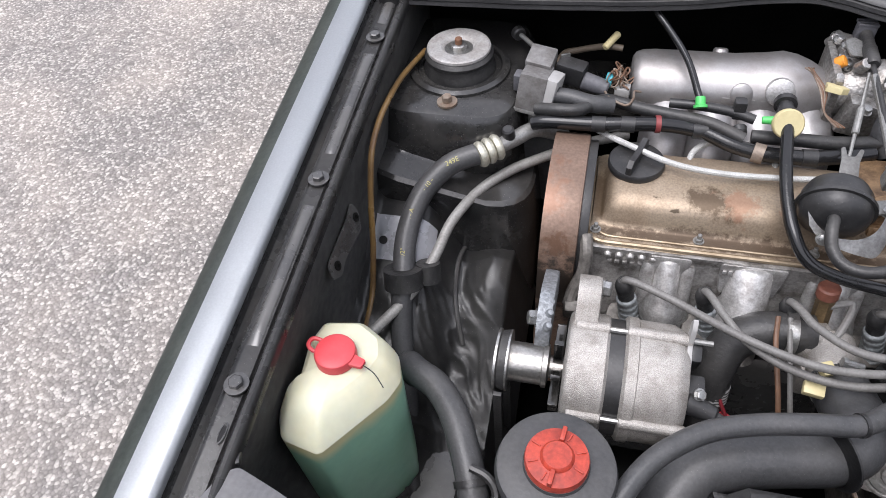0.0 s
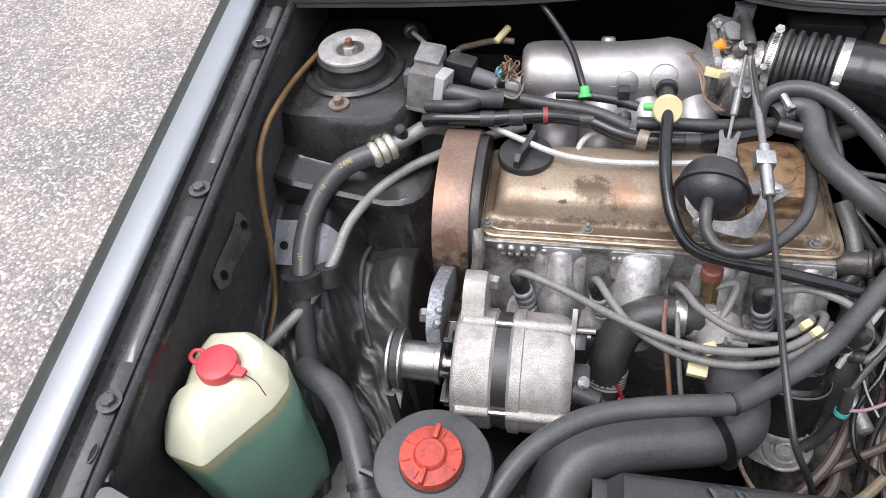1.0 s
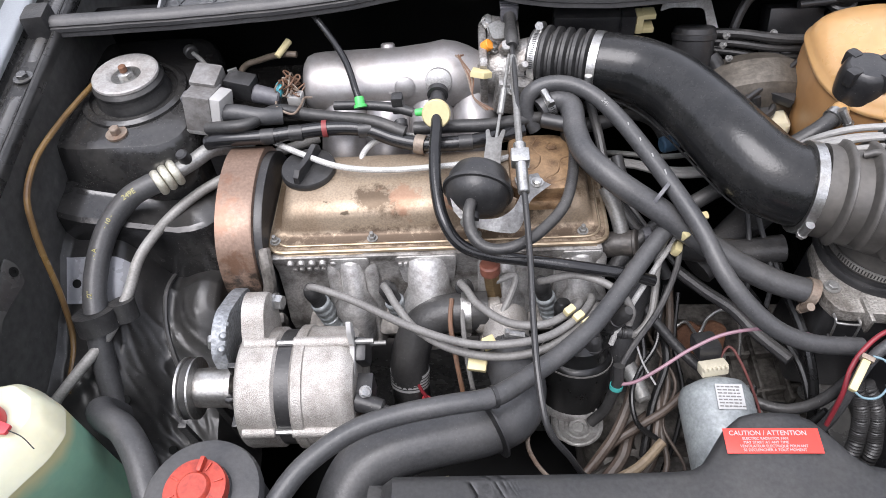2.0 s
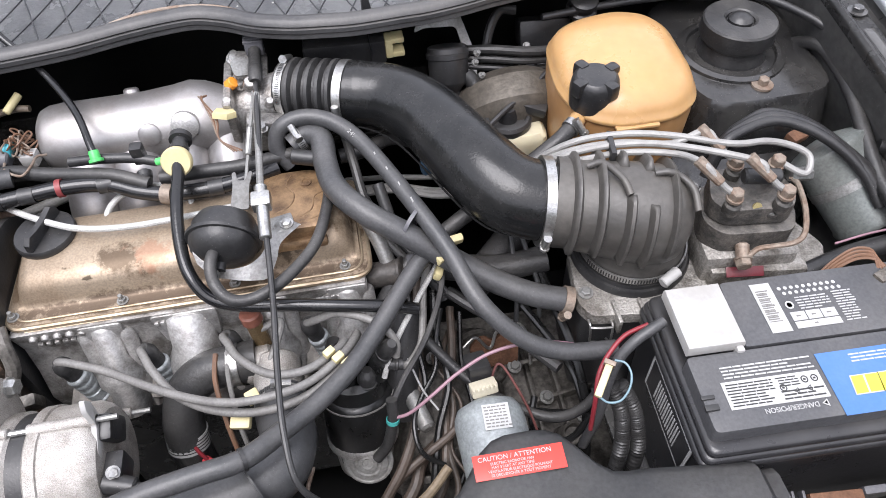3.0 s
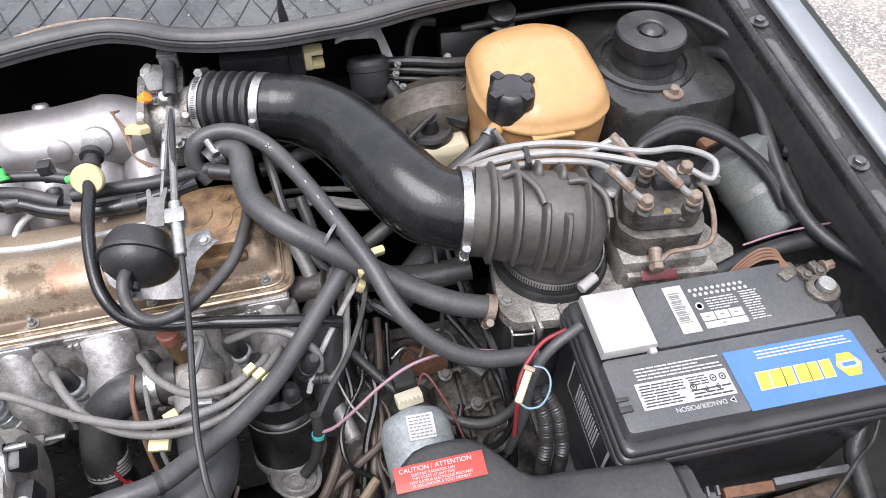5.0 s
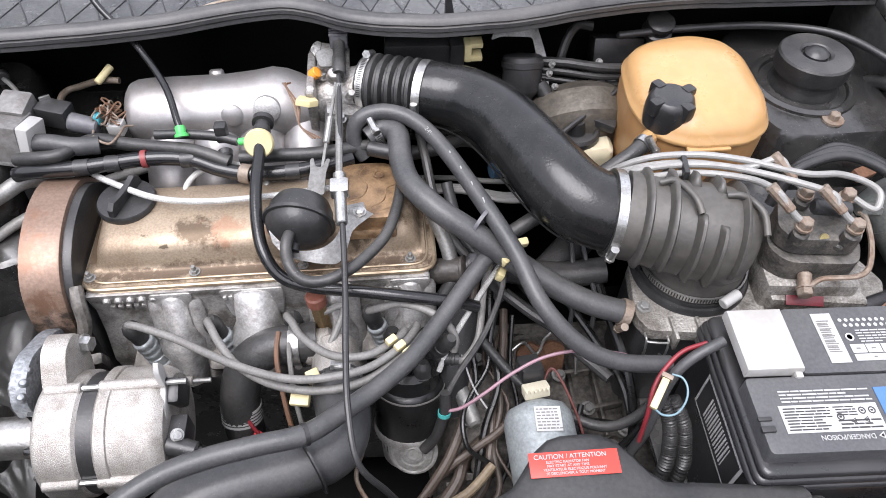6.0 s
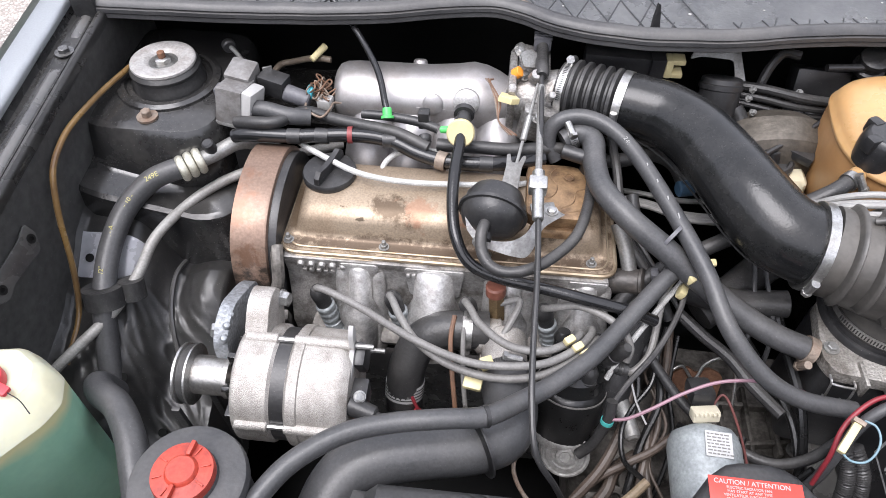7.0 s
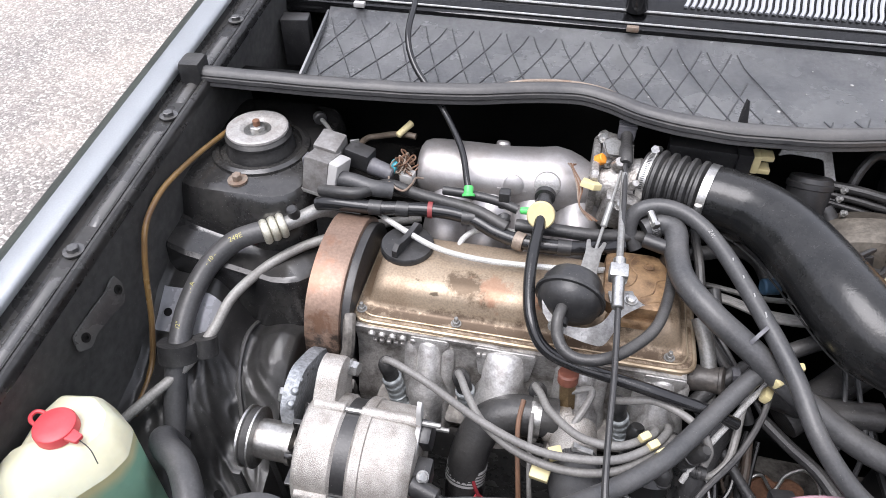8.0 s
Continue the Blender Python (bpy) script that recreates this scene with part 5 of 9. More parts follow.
clamp_on(air, (0.040, -0.0135, 0.859), (1, -0.39, 0.05), 0.0375, 0.010, None, (0.2, -1, 0.1))
clamp_on(air, (0.2255, -0.2115, 0.842), (1, -0.17, -0.1), 0.0460, 0.010, None, (0, -1, -0.2), "bright steel worm-drive clamp")
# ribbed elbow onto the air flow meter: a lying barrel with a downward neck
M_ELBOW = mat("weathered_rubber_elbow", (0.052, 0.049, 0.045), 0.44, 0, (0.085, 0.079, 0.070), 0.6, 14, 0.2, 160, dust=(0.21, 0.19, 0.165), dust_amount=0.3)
ea, eb2 = Vector((0.234, -0.213, 0.841)), Vector((0.395, -0.262, 0.826))
bm = B()
lathe(bm, [(0.0475, 0.0), (0.0475, 0.010), (0.0470, 0.018), (0.0495, 0.045), (0.0525, 0.080), (0.0530, 0.104), (0.051, 0.119), (0.043, 0.132), (0.028, 0.140), (0.012, 0.143), (0, 0.1435)], ea, eb2, 48)
elbow = part("elbow", bm, M_ELBOW, air, "weathered ribbed rubber elbow", 60)
NECK = Vector((0.327, -0.230, 0.0))
bm = B()
lathe(bm, [(0.0585, 0.760), (0.0575, 0.772), (0.0560, 0.792), (0.0540, 0.812), (0.046, 0.830)], NECK, NECK + Vector((0, 0, 1)), 44)
part("neck", bm, M_ELBOW, elbow, "", 60)
ed = (eb2 - ea).normalized()
efront = Vector((0, -1, 0)) - ed * Vector((0, -1, 0)).dot(ed)
efront.normalize()
etop = ed.cross(efront) if ed.cross(efront).z > 0 else efront.cross(ed)


def on_elbow(h, deg, lift):
    """A place on the barrel: distance along it, turn from the crown towards the front, height over the skin.
    The ribs stand a little askew to the barrel."""
    s = h + 0.005 * math.sin(radians(deg))
    r = 0.0450 + 0.008 * math.sin(min(1, max(0, s - 0.012) / 0.07) * math.pi / 2) - 0.30 * max(0, s - 0.104)
    return ea + ed * s + (etop * math.cos(radians(deg)) + efront * math.sin(radians(deg))) * (r + lift)


def fin(h, lo, hi, tall=0.0105):
    """A thin moulded fin round part of the barrel, running out at both ends."""
    rows = []
    for k in range(21):
        deg = lo + (hi - lo) * k / 20
        up = tall * min(1.0, 5.0 * math.sin(math.pi * k / 20)) - 0.001
        rows.append([on_elbow(h + w, deg, lift) for w, lift in ((-0.0062, -0.004), (-0.0042, up * 0.25), (-0.0028, up * 0.7), (-0.0016, up * 0.97), (0.0016, up * 0.97), (0.0028, up * 0.7), (0.0042, up * 0.25), (0.0062, -0.004))])
    part("rib", loft(B(), rows), M_ELBOW, elbow, "", 60)


for h, lo, hi in ((0.018, -95, 135), (0.042, -95, 118), (0.066, -95, -14), (0.090, -95, -8), (0.069, 26, 116), (0.091, 34, 116), (0.113, -88, 104)):
    fin(h, lo, hi)
for pts in ([on_elbow(0.028, -8, -0.001), on_elbow(0.040, -8, 0.003), on_elbow(0.050, 2, 0.003), on_elbow(0.060, 16, 0.003), on_elbow(0.066, 30, 0.002)],
            [on_elbow(0.094, -4, -0.002), on_elbow(0.106, -4, 0.002), on_elbow(0.120, -2, 0.003), on_elbow(0.130, 12, 0.004), on_elbow(0.134, 36, 0.003)]):
    bm = tube(B(), [p + Vector((0, 0, 0.003)) for p in pts], 0.0036, 10)
    part("rib", bm, M_ELBOW, elbow, "", 60)
bm = ring(B(), NECK + Vector((0, 0, 0.778)), (0, 0, 1), 0.0580, 0.008, 0.0018, 44)
band = part("band_clamp", bm, M_STEEL, air, "bright worm-drive band round the neck")
bm = B()
for k in range(46):
    ang = math.radians(200 + 3 * k)
    box(bm, (NECK.x + 0.0600 * math.cos(ang), NECK.y + 0.0600 * math.sin(ang), 0.778), (0.0008, 0.0013, 0.0055), 0, (0, 0, math.degrees(ang)))
part("band_slots", bm, M_INK, band)
bm = cyl(B(), (0.334, -0.300, 0.786), (0.354, -0.290, 0.790), 0.0062, seg=14, bevel=0.001)
part("white_sleeve", bm, M_WHITE, air, "white plastic sleeve")

# ---- air flow meter and fuel distributor ----
afm = thing("air_flow_meter", (0.37, -0.26, 0.60), "dusty cast aluminium air flow meter on a black filter box", "air flow meter")
bm = prism(B(), rounded([(0.250, -0.288), (0.260, -0.215), (0.33, -0.185), (0.52, -0.200), (0.545, -0.265), (0.52, -0.312), (0.39, -0.325), (0.260, -0.308)], 0.007, 3), 0.016, Matrix.Translation((0, 0, 0.742)), 0.003)
box(bm, (0.44, -0.25, 0.776), (0.10, 0.085, 0.040), 0.008, (0, 0, -6))
box(bm, (0.45, -0.262, 0.768), (0.105, 0.08, 0.024), 0.006, (0, 0, -8))
bore = B()
lathe(bore, [(0.0665, 0), (0.0665, 0.006), (0.064, 0.010), (0.061, 0.010), (0.060, 0.014), (0.05, 0.014)], NECK + Vector((0, 0, 0.756)), NECK + Vector((0, 0, 1)), 44)
part("bore_rim", bore, M_DARK, afm, "black rubber bore rim", 40)
cast = part("casting", bm, mat("dusty_aluminium", (0.31, 0.295, 0.27), 0.5, 0.45, (0.10, 0.088, 0.074), 0.9, 30, 0.6, 380, fine=True), afm, "dusty cast aluminium housing", 40)
for p in ((0.262, -0.278, 0.758), (0.345, -0.311, 0.758), (0.405, -0.312, 0.758), (0.50, -0.30, 0.758), (0.285, -0.222, 0.758)):
    bm = bolt(B(), p, (0, 0, 1), 0.0055, 0.006, 1.5)
    part("flange_bolt", bm, M_STEELDULL, cast)
for k in range(4):
    bm = box(B(), (0.286 + 0.028 * k, -0.309 - 0.003 * k, 0.752), (0.004, 0.03, 0.022), 0.001)
    part("casting_rib", bm, cast.data.materials[0], cast)
bm = prism(B(), rounded([(0.253, -0.302), (0.264, -0.205), (0.34, -0.18), (0.53, -0.21), (0.53, -0.30), (0.39, -0.320)], 0.012, 4), 0.14, Matrix.Translation((0, 0, 0.60)), 0.004)
part("filter_box", bm, M_DARK, afm, "black plastic air filter box")
bm = B()
tube(bm, [(0.257, -0.306, 0.750), (0.257, -0.315, 0.748), (0.259, -0.317, 0.722), (0.262, -0.310, 0.716)], 0.0014, 7)
tube(bm, [(0.281, -0.309, 0.748), (0.281, -0.318, 0.746), (0.281, -0.320, 0.722), (0.280, -0.312, 0.714)], 0.0014, 7)
tube(bm, [(0.257, -0.3155, 0.748), (0.269, -0.3175, 0.747), (0.281, -0.318, 0.746)], 0.0014, 7)
tube(bm, [(0.259, -0.317, 0.722), (0.270, -0.319, 0.721), (0.281, -0.320, 0.722)], 0.0014, 7)
part("wire_clip", bm, M_STEEL, afm, "bright sprung wire clip")
bm = box(B(), (0.428, -0.2975, 0.779), (0.040, 0.011, 0.002), 0.0005, (35, 0, -8))
part("plate", bm, mat("dark_red_plate", (0.11, 0.012, 0.018), 0.4, 0), afm, "dark red maker's plate")
# distributor block
fd = thing("fuel_distributor", (0.437, -0.252, 0.765), "grimy black fuel distributor with rusty banjo fittings", "fuel distributor")
bm = prism(B(), rounded([(0.386, -0.256), (0.404, -0.206), (0.475, -0.214), (0.490, -0.256), (0.474, -0.287), (0.400, -0.279)], 0.012, 4), 0.030, Matrix.Translation((0, 0, 0.794)), 0.002)
part("lower_body", bm, mat("grimy_black_iron", (0.045, 0.043, 0.040), 0.48, 0.3, (0.12, 0.108, 0.095), 0.8, 45, 0.6, 320, dust=DUST, dust_amount=0.35, fine=True), fd, "", 40)
M_IRON = fd.children[0].data.materials[0]
bm = prism(B(), rounded([(0.390, -0.250), (0.407, -0.208), (0.472, -0.216), (0.484, -0.252), (0.470, -0.277), (0.402, -0.269)], 0.012, 4), 0.022, Matrix.Translation((0, 0, 0.827)), 0.004)
part("upper_body", bm, M_IRON, fd, "", 40)
for x, y in ((0.404, -0.266), (0.455, -0.272), (0.425, -0.222), (0.466, -0.23)):
    bm = cyl(B(), (x, y, 0.844), (x, y - 0.002, 0.86), 0.0085, seg=16, bevel=0.002)
    port = part("port", bm, M_IRON, fd)
    bm = bolt(B(), (x, y, 0.864), (0, -0.1, 1), 0.0072, 0.012, 1.2)
    part("banjo_bolt", bm, M_RUSTLIGHT, port, "rust-tinged hex banjo bolt")
for x, y in ((0.410, -0.266), (0.450, -0.274)):
    bm = lathe(B(), [(0.0085, -0.010), (0.0085, 0.0), (0.0070, 0.002), (0.0055, 0.002)], (x, y + 0.004, 0.842), (x, y - 0.006, 0.857), 16)
    plug = part("plug", bm, M_IRON, fd)
    bm = lathe(B(), [(0.0056, 0.0025), (0.0048, 0.0030), (0.0030, 0.0026), (0.0026, 0.0010), (0, 0.0010)], (x, y + 0.004, 0.842), (x, y - 0.006, 0.857), 14)
    part("plug_socket", bm, M_STEEL, plug, "bright hex socket")
bm = lathe(B(), [(0.005, 0), (0.005, 0.002), (0, 0.002)], (0.432, -0.268, 0.848), (0.432, -0.271, 0.85), 12)
part("brass_screw", bm, M_BRASS, fd, "brass slotted screw")
bm = cyl(B(), (0.424, -0.280, 0.806), (0.420, -0.296, 0.800), 0.0075, 0.007, 14, 0.002)
bolt(bm, (0.420, -0.295, 0.800), (-0.2, -1, -0.2), 0.0085, 0.010, 1.1)
part("inlet_union", bm, M_RUSTLIGHT, fd, "rusty inlet union")
bm = tube(B(), [(0.424, -0.296, 0.803), (0.434, -0.294, 0.812), (0.448, -0.296, 0.815), (0.470, -0.297, 0.817), (0.483, -0.290, 0.822), (0.489, -0.270, 0.835), (0.486, -0.250, 0.850), (0.478, -0.244, 0.858)], 0.0030, 8)
part("metal_line", bm, M_RUSTLIGHT, fd)
bm = cyl(B(), (0.425, -0.240, 0.866), (0.463, -0.246, 0.864), 0.0085, seg=16, bevel=0.002)
part("return_union", bm, M_DARK, fd)
bm = cyl(B(), (0.478, -0.240, 0.858), (0.502, -0.240, 0.854), 0.0075, seg=6)
part("pressure_union", bm, M_STEEL, fd)

# braided injector lines
ENDS = [((0.404, -0.266, 0.870), 0.0), ((0.425, -0.222, 0.870), 0.012), ((0.455, -0.272, 0.870), 0.006), ((0.466, -0.230, 0.870), 0.018)]
for k, (e, off) in enumerate(ENDS):
    e = Vector(e)
    low = [(0.02, 0.005, 0.70), (0.08, -0.024, 0.722), (0.135, -0.052, 0.739), (0.185, -0.095, 0.785)] if k == 0 else \
        [(0.01, -0.030 - 0.006 * k, 0.722), (0.08, -0.052 - 0.008 * k, 0.738 + 0.004 * k), (0.135, -0.084 - 0.007 * k, 0.752 + 0.002 * k), (0.19, -0.125 - 0.003 * k, 0.795)]
    pts = low + [(0.255, -0.186 + off, 0.868 + 0.002 * k), (0.31, -0.196 + off, 0.880 + 0.003 * k), (0.36, -0.210 + off, 0.882 + 0.003 * k),
           e + Vector((-0.030, 0.026, 0.024)), e + Vector((-0.020, 0.014, 0.016)), e + Vector((-0.010, 0.006, 0.006)), e]
    if k == 3:
        pts = pts[:7] + [(0.42, -0.212, 0.886), (0.460, -0.212, 0.882), (0.488, -0.220, 0.876), (0.500, -0.232, 0.870), (0.490, -0.246, 0.862), e]
    ob = hose("injector_line", pts, 0.0036, M_BRAID, "braided steel fuel injector line", "fuel line", 10, 6, "braided injector lines")
    if k < 3:
        bm = cyl(B(), e + Vector((-0.034, 0.030, 0.026)), e + Vector((-0.014, 0.009, 0.010)), 0.0062, 0.0052, 10, 0.001)
        part("crimp", bm, M_RUSTLIGHT, ob, "rust-stained crimp sleeve")
bm = box(B(), (0.300, -0.188, 0.882), (0.006, 0.034, 0.016), 0.002, (0, 0, -8))
solo("line_clip", bm, M_DARK, "black plastic clip round the braided lines", "clip")

# ---- fuel filter canister ----
ff = thing("fuel_filter", (0.615, -0.2, 0.68), "dull grey metal fuel filter canister", "fuel filter")
a, b = Vector((0.638, -0.232, 0.735)), Vector((0.592, -0.150, 0.797))
L = (b - a).length
bm = lathe(B(), [(0.0, -0.004), (0.028, -0.004), (0.036, 0.0), (0.0445, 0.004), (0.0455, 0.008), (0.044, 0.012), (0.044, L - 0.012), (0.046, L - 0.009), (0.046, L - 0.004), (0.038, L), (0.02, L + 0.006), (0, L + 0.006)], a, b, 36)
part("canister", bm, M_FILTER, ff, "", 40)
bm = ring(B(), a.lerp(b, 0.55), b - a, 0.0442, 0.012, 0.0012, 36)
part("strap", bm, M_STEELDULL, ff)
bm = tube(B(), [(0.628, -0.186, 0.822), (0.644, -0.196, 0.820), (0.654, -0.212, 0.800), (0.655, -0.226, 0.785), (0.650, -0.245, 0.765), (0.645, -0.258, 0.745)], 0.0085, 12)
ln = part("fuel_hose", bm, M_DARK, ff)
bm = cyl(B(), (0.656, -0.205, 0.802), (0.648, -0.255, 0.755), 0.0092, 0.0085, 12, 0.001)
part("grey_sleeve", bm, M_FILTER, ff)
bm = cyl(B(), (0.640, -0.255, 0.725), (0.640, -0.262, 0.745), 0.0075, seg=6)
part("union", bm, M_STEELDULL, ff)

# ---- coolant expansion tank ----
tank = thing("coolant_tank", (0.35, -0.04, 0.74), "amber aged plastic coolant expansion tank with black screw cap", "coolant tank")
OUT = [(0.284, -0.015), (0.292, 0.028), (0.330, 0.050), (0.385, 0.058), (0.428, 0.040), (0.443, 0.005), (0.440, -0.085), (0.430, -0.114), (0.398, -0.137), (0.330, -0.138), (0.296, -0.118), (0.280, -0.068)]
cx, cy = 0.362, -0.035
ol = rounded(OUT, 0.022, 4)


def scaled(k, z, dz=0.0):
    return [(cx + (x - cx) * k, cy + (y - cy) * k, z + dz * (y - cy)) for x, y in ol]


bm = loft(B(), [scaled(0.82, 0.735), scaled(0.90, 0.742), scaled(0.96, 0.78), scaled(0.985, 0.845), scaled(0.965, 0.858)])
part("lower_half", bm, M_TANKFULL, tank, "amber plastic with coolant behind it", 50)
bm = loft(B(), [scaled(0.965, 0.858), scaled(1.0, 0.859), scaled(1.005, 0.8615), scaled(1.0, 0.864), scaled(0.972, 0.866), scaled(0.955, 0.872), scaled(0.90, 0.881), scaled(0.78, 0.889), scaled(0.55, 0.895), scaled(0.25, 0.898), scaled(0.05, 0.898)])
part("upper_half", bm, M_TANK, tank, "pale amber plastic upper shell", 50)
bm = box(B(), (0.352, -0.1370, 0.858), (0.05, 0.010, 0.004), 0.0015)
part("seam_tab", bm, M_TANK, tank)
capc = Vector((0.313, -0.094, 0.8755))
bm = lathe(B(), [(0.0265, -0.012), (0.0275, 0.002), (0.0275, 0.010), (0.0265, 0.018), (0.0245, 0.0235), (0.021, 0.026), (0, 0.0262)], capc, capc + Vector((0, 0, 1)), 32)
cap = part("screw_cap", bm, M_DARK, tank, "black ribbed screw cap")
for k in range(4):
    ang = k * math.tau / 4 + 0.45
    bm = box(B(), capc + Vector((0.0235 * math.cos(ang), 0.0235 * math.sin(ang), 0.0185)), (0.015, 0.0135, 0.019), 0.004, (0, 0, math.degrees(ang)))
    part("grip_lobe", bm, M_DARK, cap)
bm = cyl(B(), (0.294, -0.108, 0.855), (0.281, -0.121, 0.854), 0.0095, seg=14, bevel=0.001)
part("hose_nipple", bm, M_TANK, tank)
hs = hose("expansion_hose", [(0.2865, -0.117, 0.855), (0.265, -0.131, 0.847), (0.235, -0.140, 0.830), (0.205, -0.150, 0.810), (0.160, -0.162, 0.788), (0.110, -0.180, 0.765), (0.07, -0.20, 0.745), (0.045, -0.22, 0.72)], 0.0092, M_HOSE, "black rubber hose from the expansion tank")
clamp_on(hs, (0.283, -0.1195, 0.854), (0.8, 0.6, 0.2), 0.0093, 0.009, None, (0.3, -0.6, 0.5))
for k, (x, w) in enumerate(((0.333, 0.010), (0.346, 0.010))):
    bm = box(B(), (x, -0.004, 0.8945), (0.008, 0.009, 0.003), 0.001, (-3, 0, 10))
    part("moulded_mark", bm, M_TANK, tank)

# ---- battery ----
bat = thing("battery", (0.45, -0.4, 0.60), "black car battery with blue and white labels", "battery")
M_BATT = mat("battery_case", (0.019, 0.019, 0.021), 0.30, 0, (0.030, 0.030, 0.031), 0.5, 10, 0.06, 250, dust=DUST, dust_amount=0.08)
M_BATTTOP = mat("battery_lid", (0.062, 0.063, 0.067), 0.38, 0, (0.085, 0.085, 0.088), 0.5, 12, 0.1, 300, dust=DUST, dust_amount=0.12)


def battery_ring(e, z):
    w, d = 0.151 + e, 0.0845 + e
    return [(x, y, z) for x, y in rounded([(0.451 - w, -0.4035 - d), (0.451 + w, -0.4035 - d), (0.451 + w, -0.4035 + d), (0.451 - w, -0.4035 + d)], 0.011, 5)]


bm = loft(B(), [battery_ring(-0.008, 0.600), battery_ring(-0.003, 0.603), battery_ring(-0.002, 0.64), battery_ring(0.0, 0.762)])
part("case", bm, M_BATT, bat, "", 40)
for name, foot, out in (("lid_ledge", 0.7565, 0.0062), ("lid_flange", 0.7665, 0.0045), ("lid_step", 0.7765, 0.0020)):
    # three rounded ridges, each set back from the one below
    bm = loft(B(), [battery_ring(out - 0.006, foot), battery_ring(out - 0.0008, foot + 0.0004), battery_ring(out, foot + 0.0022), battery_ring(out - 0.0002, foot + 0.0055), battery_ring(out - 0.0016, foot + 0.0082), battery_ring(out - 0.0045, foot + 0.0094), battery_ring(out - 0.012, foot + 0.0096)])
    part(name, bm, M_BATT, bat, "", 50)
bm = prism(B(), rounded([(0.303, -0.402), (0.603, -0.402), (0.603, -0.478), (0.303, -0.478)], 0.006, 3), 0.020, Matrix.Translation((0, 0, 0.785)), 0.003)
part("front_lid", bm, M_BATTTOP, bat)
bm = prism(B(), rounded([(0.372, -0.324), (0.566, -0.324), (0.578, -0.399), (0.368, -0.399)], 0.005, 3), 0.018, Matrix.Translation((0, 0, 0.785)), 0.002)
part("rear_lid", bm, M_BATTTOP, bat)
for x in (0.308, 0.598):
    bm = box(B(), (x, -0.455, 0.806), (0.014, 0.006, 0.004), 0.001)
    bm = box(bm, (x, -0.445, 0.806), (0.014, 0.004, 0.003), 0.001)
    part("handle_notch", bm, M_INK, bat)
bm = prism(B(), [(0.306, -0.330), (0.366, -0.330), (0.366, -0.399), (0.306, -0.399)], 0.013, Matrix.Translation((0, 0, 0.8005)), 0.0035)
part("terminal_cover", bm, M_WHITE, bat, "white plastic terminal cover")
bm = box(B(), (0.3605, -0.4015, 0.801), (0.008, 0.007, 0.014), 0.002)
part("cover_latch", bm, M_WHITE, bat)
# labels
M_LAB = {"g": M_LEAD, "w": M_PAPER, "b": M_BLUE, "i": M_INK, "y": M_YELLOW}


def label_on(name, x0, x1, y0, y1, z, key, parent=bat, lab=""):
    bm = box(B(), ((x0 + x1) / 2, (y0 + y1) / 2, z), (x1 - x0, y1 - y0, 0.0006))
    return part(name, bm, M_LAB[key], parent, lab)


zr, zf = 0.8034, 0.8054


def print_rows(x0, x1, y0, y1, z, key, parent, rows, words, seed):
    """Small print that cannot be read: rows of short bars between the given edges."""
    rnd = random.Random(seed)
    h = (y1 - y0) / rows
    bm = B()
    for r in range(rows):
        x = x0 + rnd.uniform(0, 0.002)
        end = x1 - rnd.uniform(0, 0.3) * (x1 - x0) * (rnd.random() < 0.4)
        while x < end - 0.002:
            w = min(end - x, rnd.uniform(0.6, 1.6) * (x1 - x0) / words)
            box(bm, (x + w / 2, y0 + h * (r + 0.5), z), (w, h * 0.42, 0.0004))
            x += w + 0.0011
    return part("print_line", bm, M_LAB[key], parent)


lw = label_on("barcode_label", 0.402, 0.424, -0.389, -0.332, zr, "w", lab="white barcode sticker")
for k in range(17):
    label_on("barcode_bar", 0.405, 0.4165 + 0.002 * (k % 4 == 0), -0.377 + 0.0022 * k, -0.377 + 0.0022 * k + 0.0007 + 0.0005 * (k % 3), zr + 0.0004, "g", lw)
li = label_on("info_label", 0.430, 0.479, -0.3875, -0.3800, zr, "w")
for k in range(3):
    label_on("info_panel", 0.430 + 0.0166 * k, 0.4455 + 0.0166 * k, -0.3788, -0.3690, zr, "w", lw)
    label_on("print_line", 0.435 + 0.0166 * k, 0.4395 + 0.0166 * k, -0.3745, -0.3732, zr + 0.0004, "g", lw)
label_on("print_line", 0.450, 0.4535, -0.3842, -0.3830, zr + 0.0004, "g", li)
for r in range(2):
    for k in range(10):
        bm = lathe(B(), [(0.0021, 0), (0.0021, 0.0006), (0, 0.0006)], (0.432 + 0.0068 * k + 0.003 * r, -0.3405 - 0.0062 * r, zr - 0.0004), (0.432 + 0.0068 * k + 0.003 * r, -0.3405 - 0.0062 * r, 1), 8)
        part("vent_mark", bm, M_PAPER, lw)
print_rows(0.484, 0.506, -0.3865, -0.3500, zr, "w", lw, 12, 3, 1)
print_rows(0.442, 0.479, -0.3675, -0.3515, zr, "w", lw, 5, 6, 2)
bm = lathe(B(), [(0.0048, 0), (0.0048, 0.0006), (0.0030, 0.0006), (0.0030, 0)], (0.434, -0.3605, zr - 0.0003), (0.434, -0.3605, 1), 9)
part("recycling_mark", bm, M_PAPER, lw)
lt = label_on("warning_label", 0.326, 0.425, -0.4595, -0.4325, zf, "w", lab="white printed warning sticker")
print_rows(0.3285, 0.376, -0.4580, -0.4345, zf + 0.0004, "i", lt, 8, 5, 3)
print_rows(0.3800, 0.423, -0.4580, -0.4475, zf + 0.0004, "i", lt, 3, 4, 4)
print_rows(0.3800, 0.402, -0.4450, -0.4345, zf + 0.0004, "i", lt, 4, 3, 5)
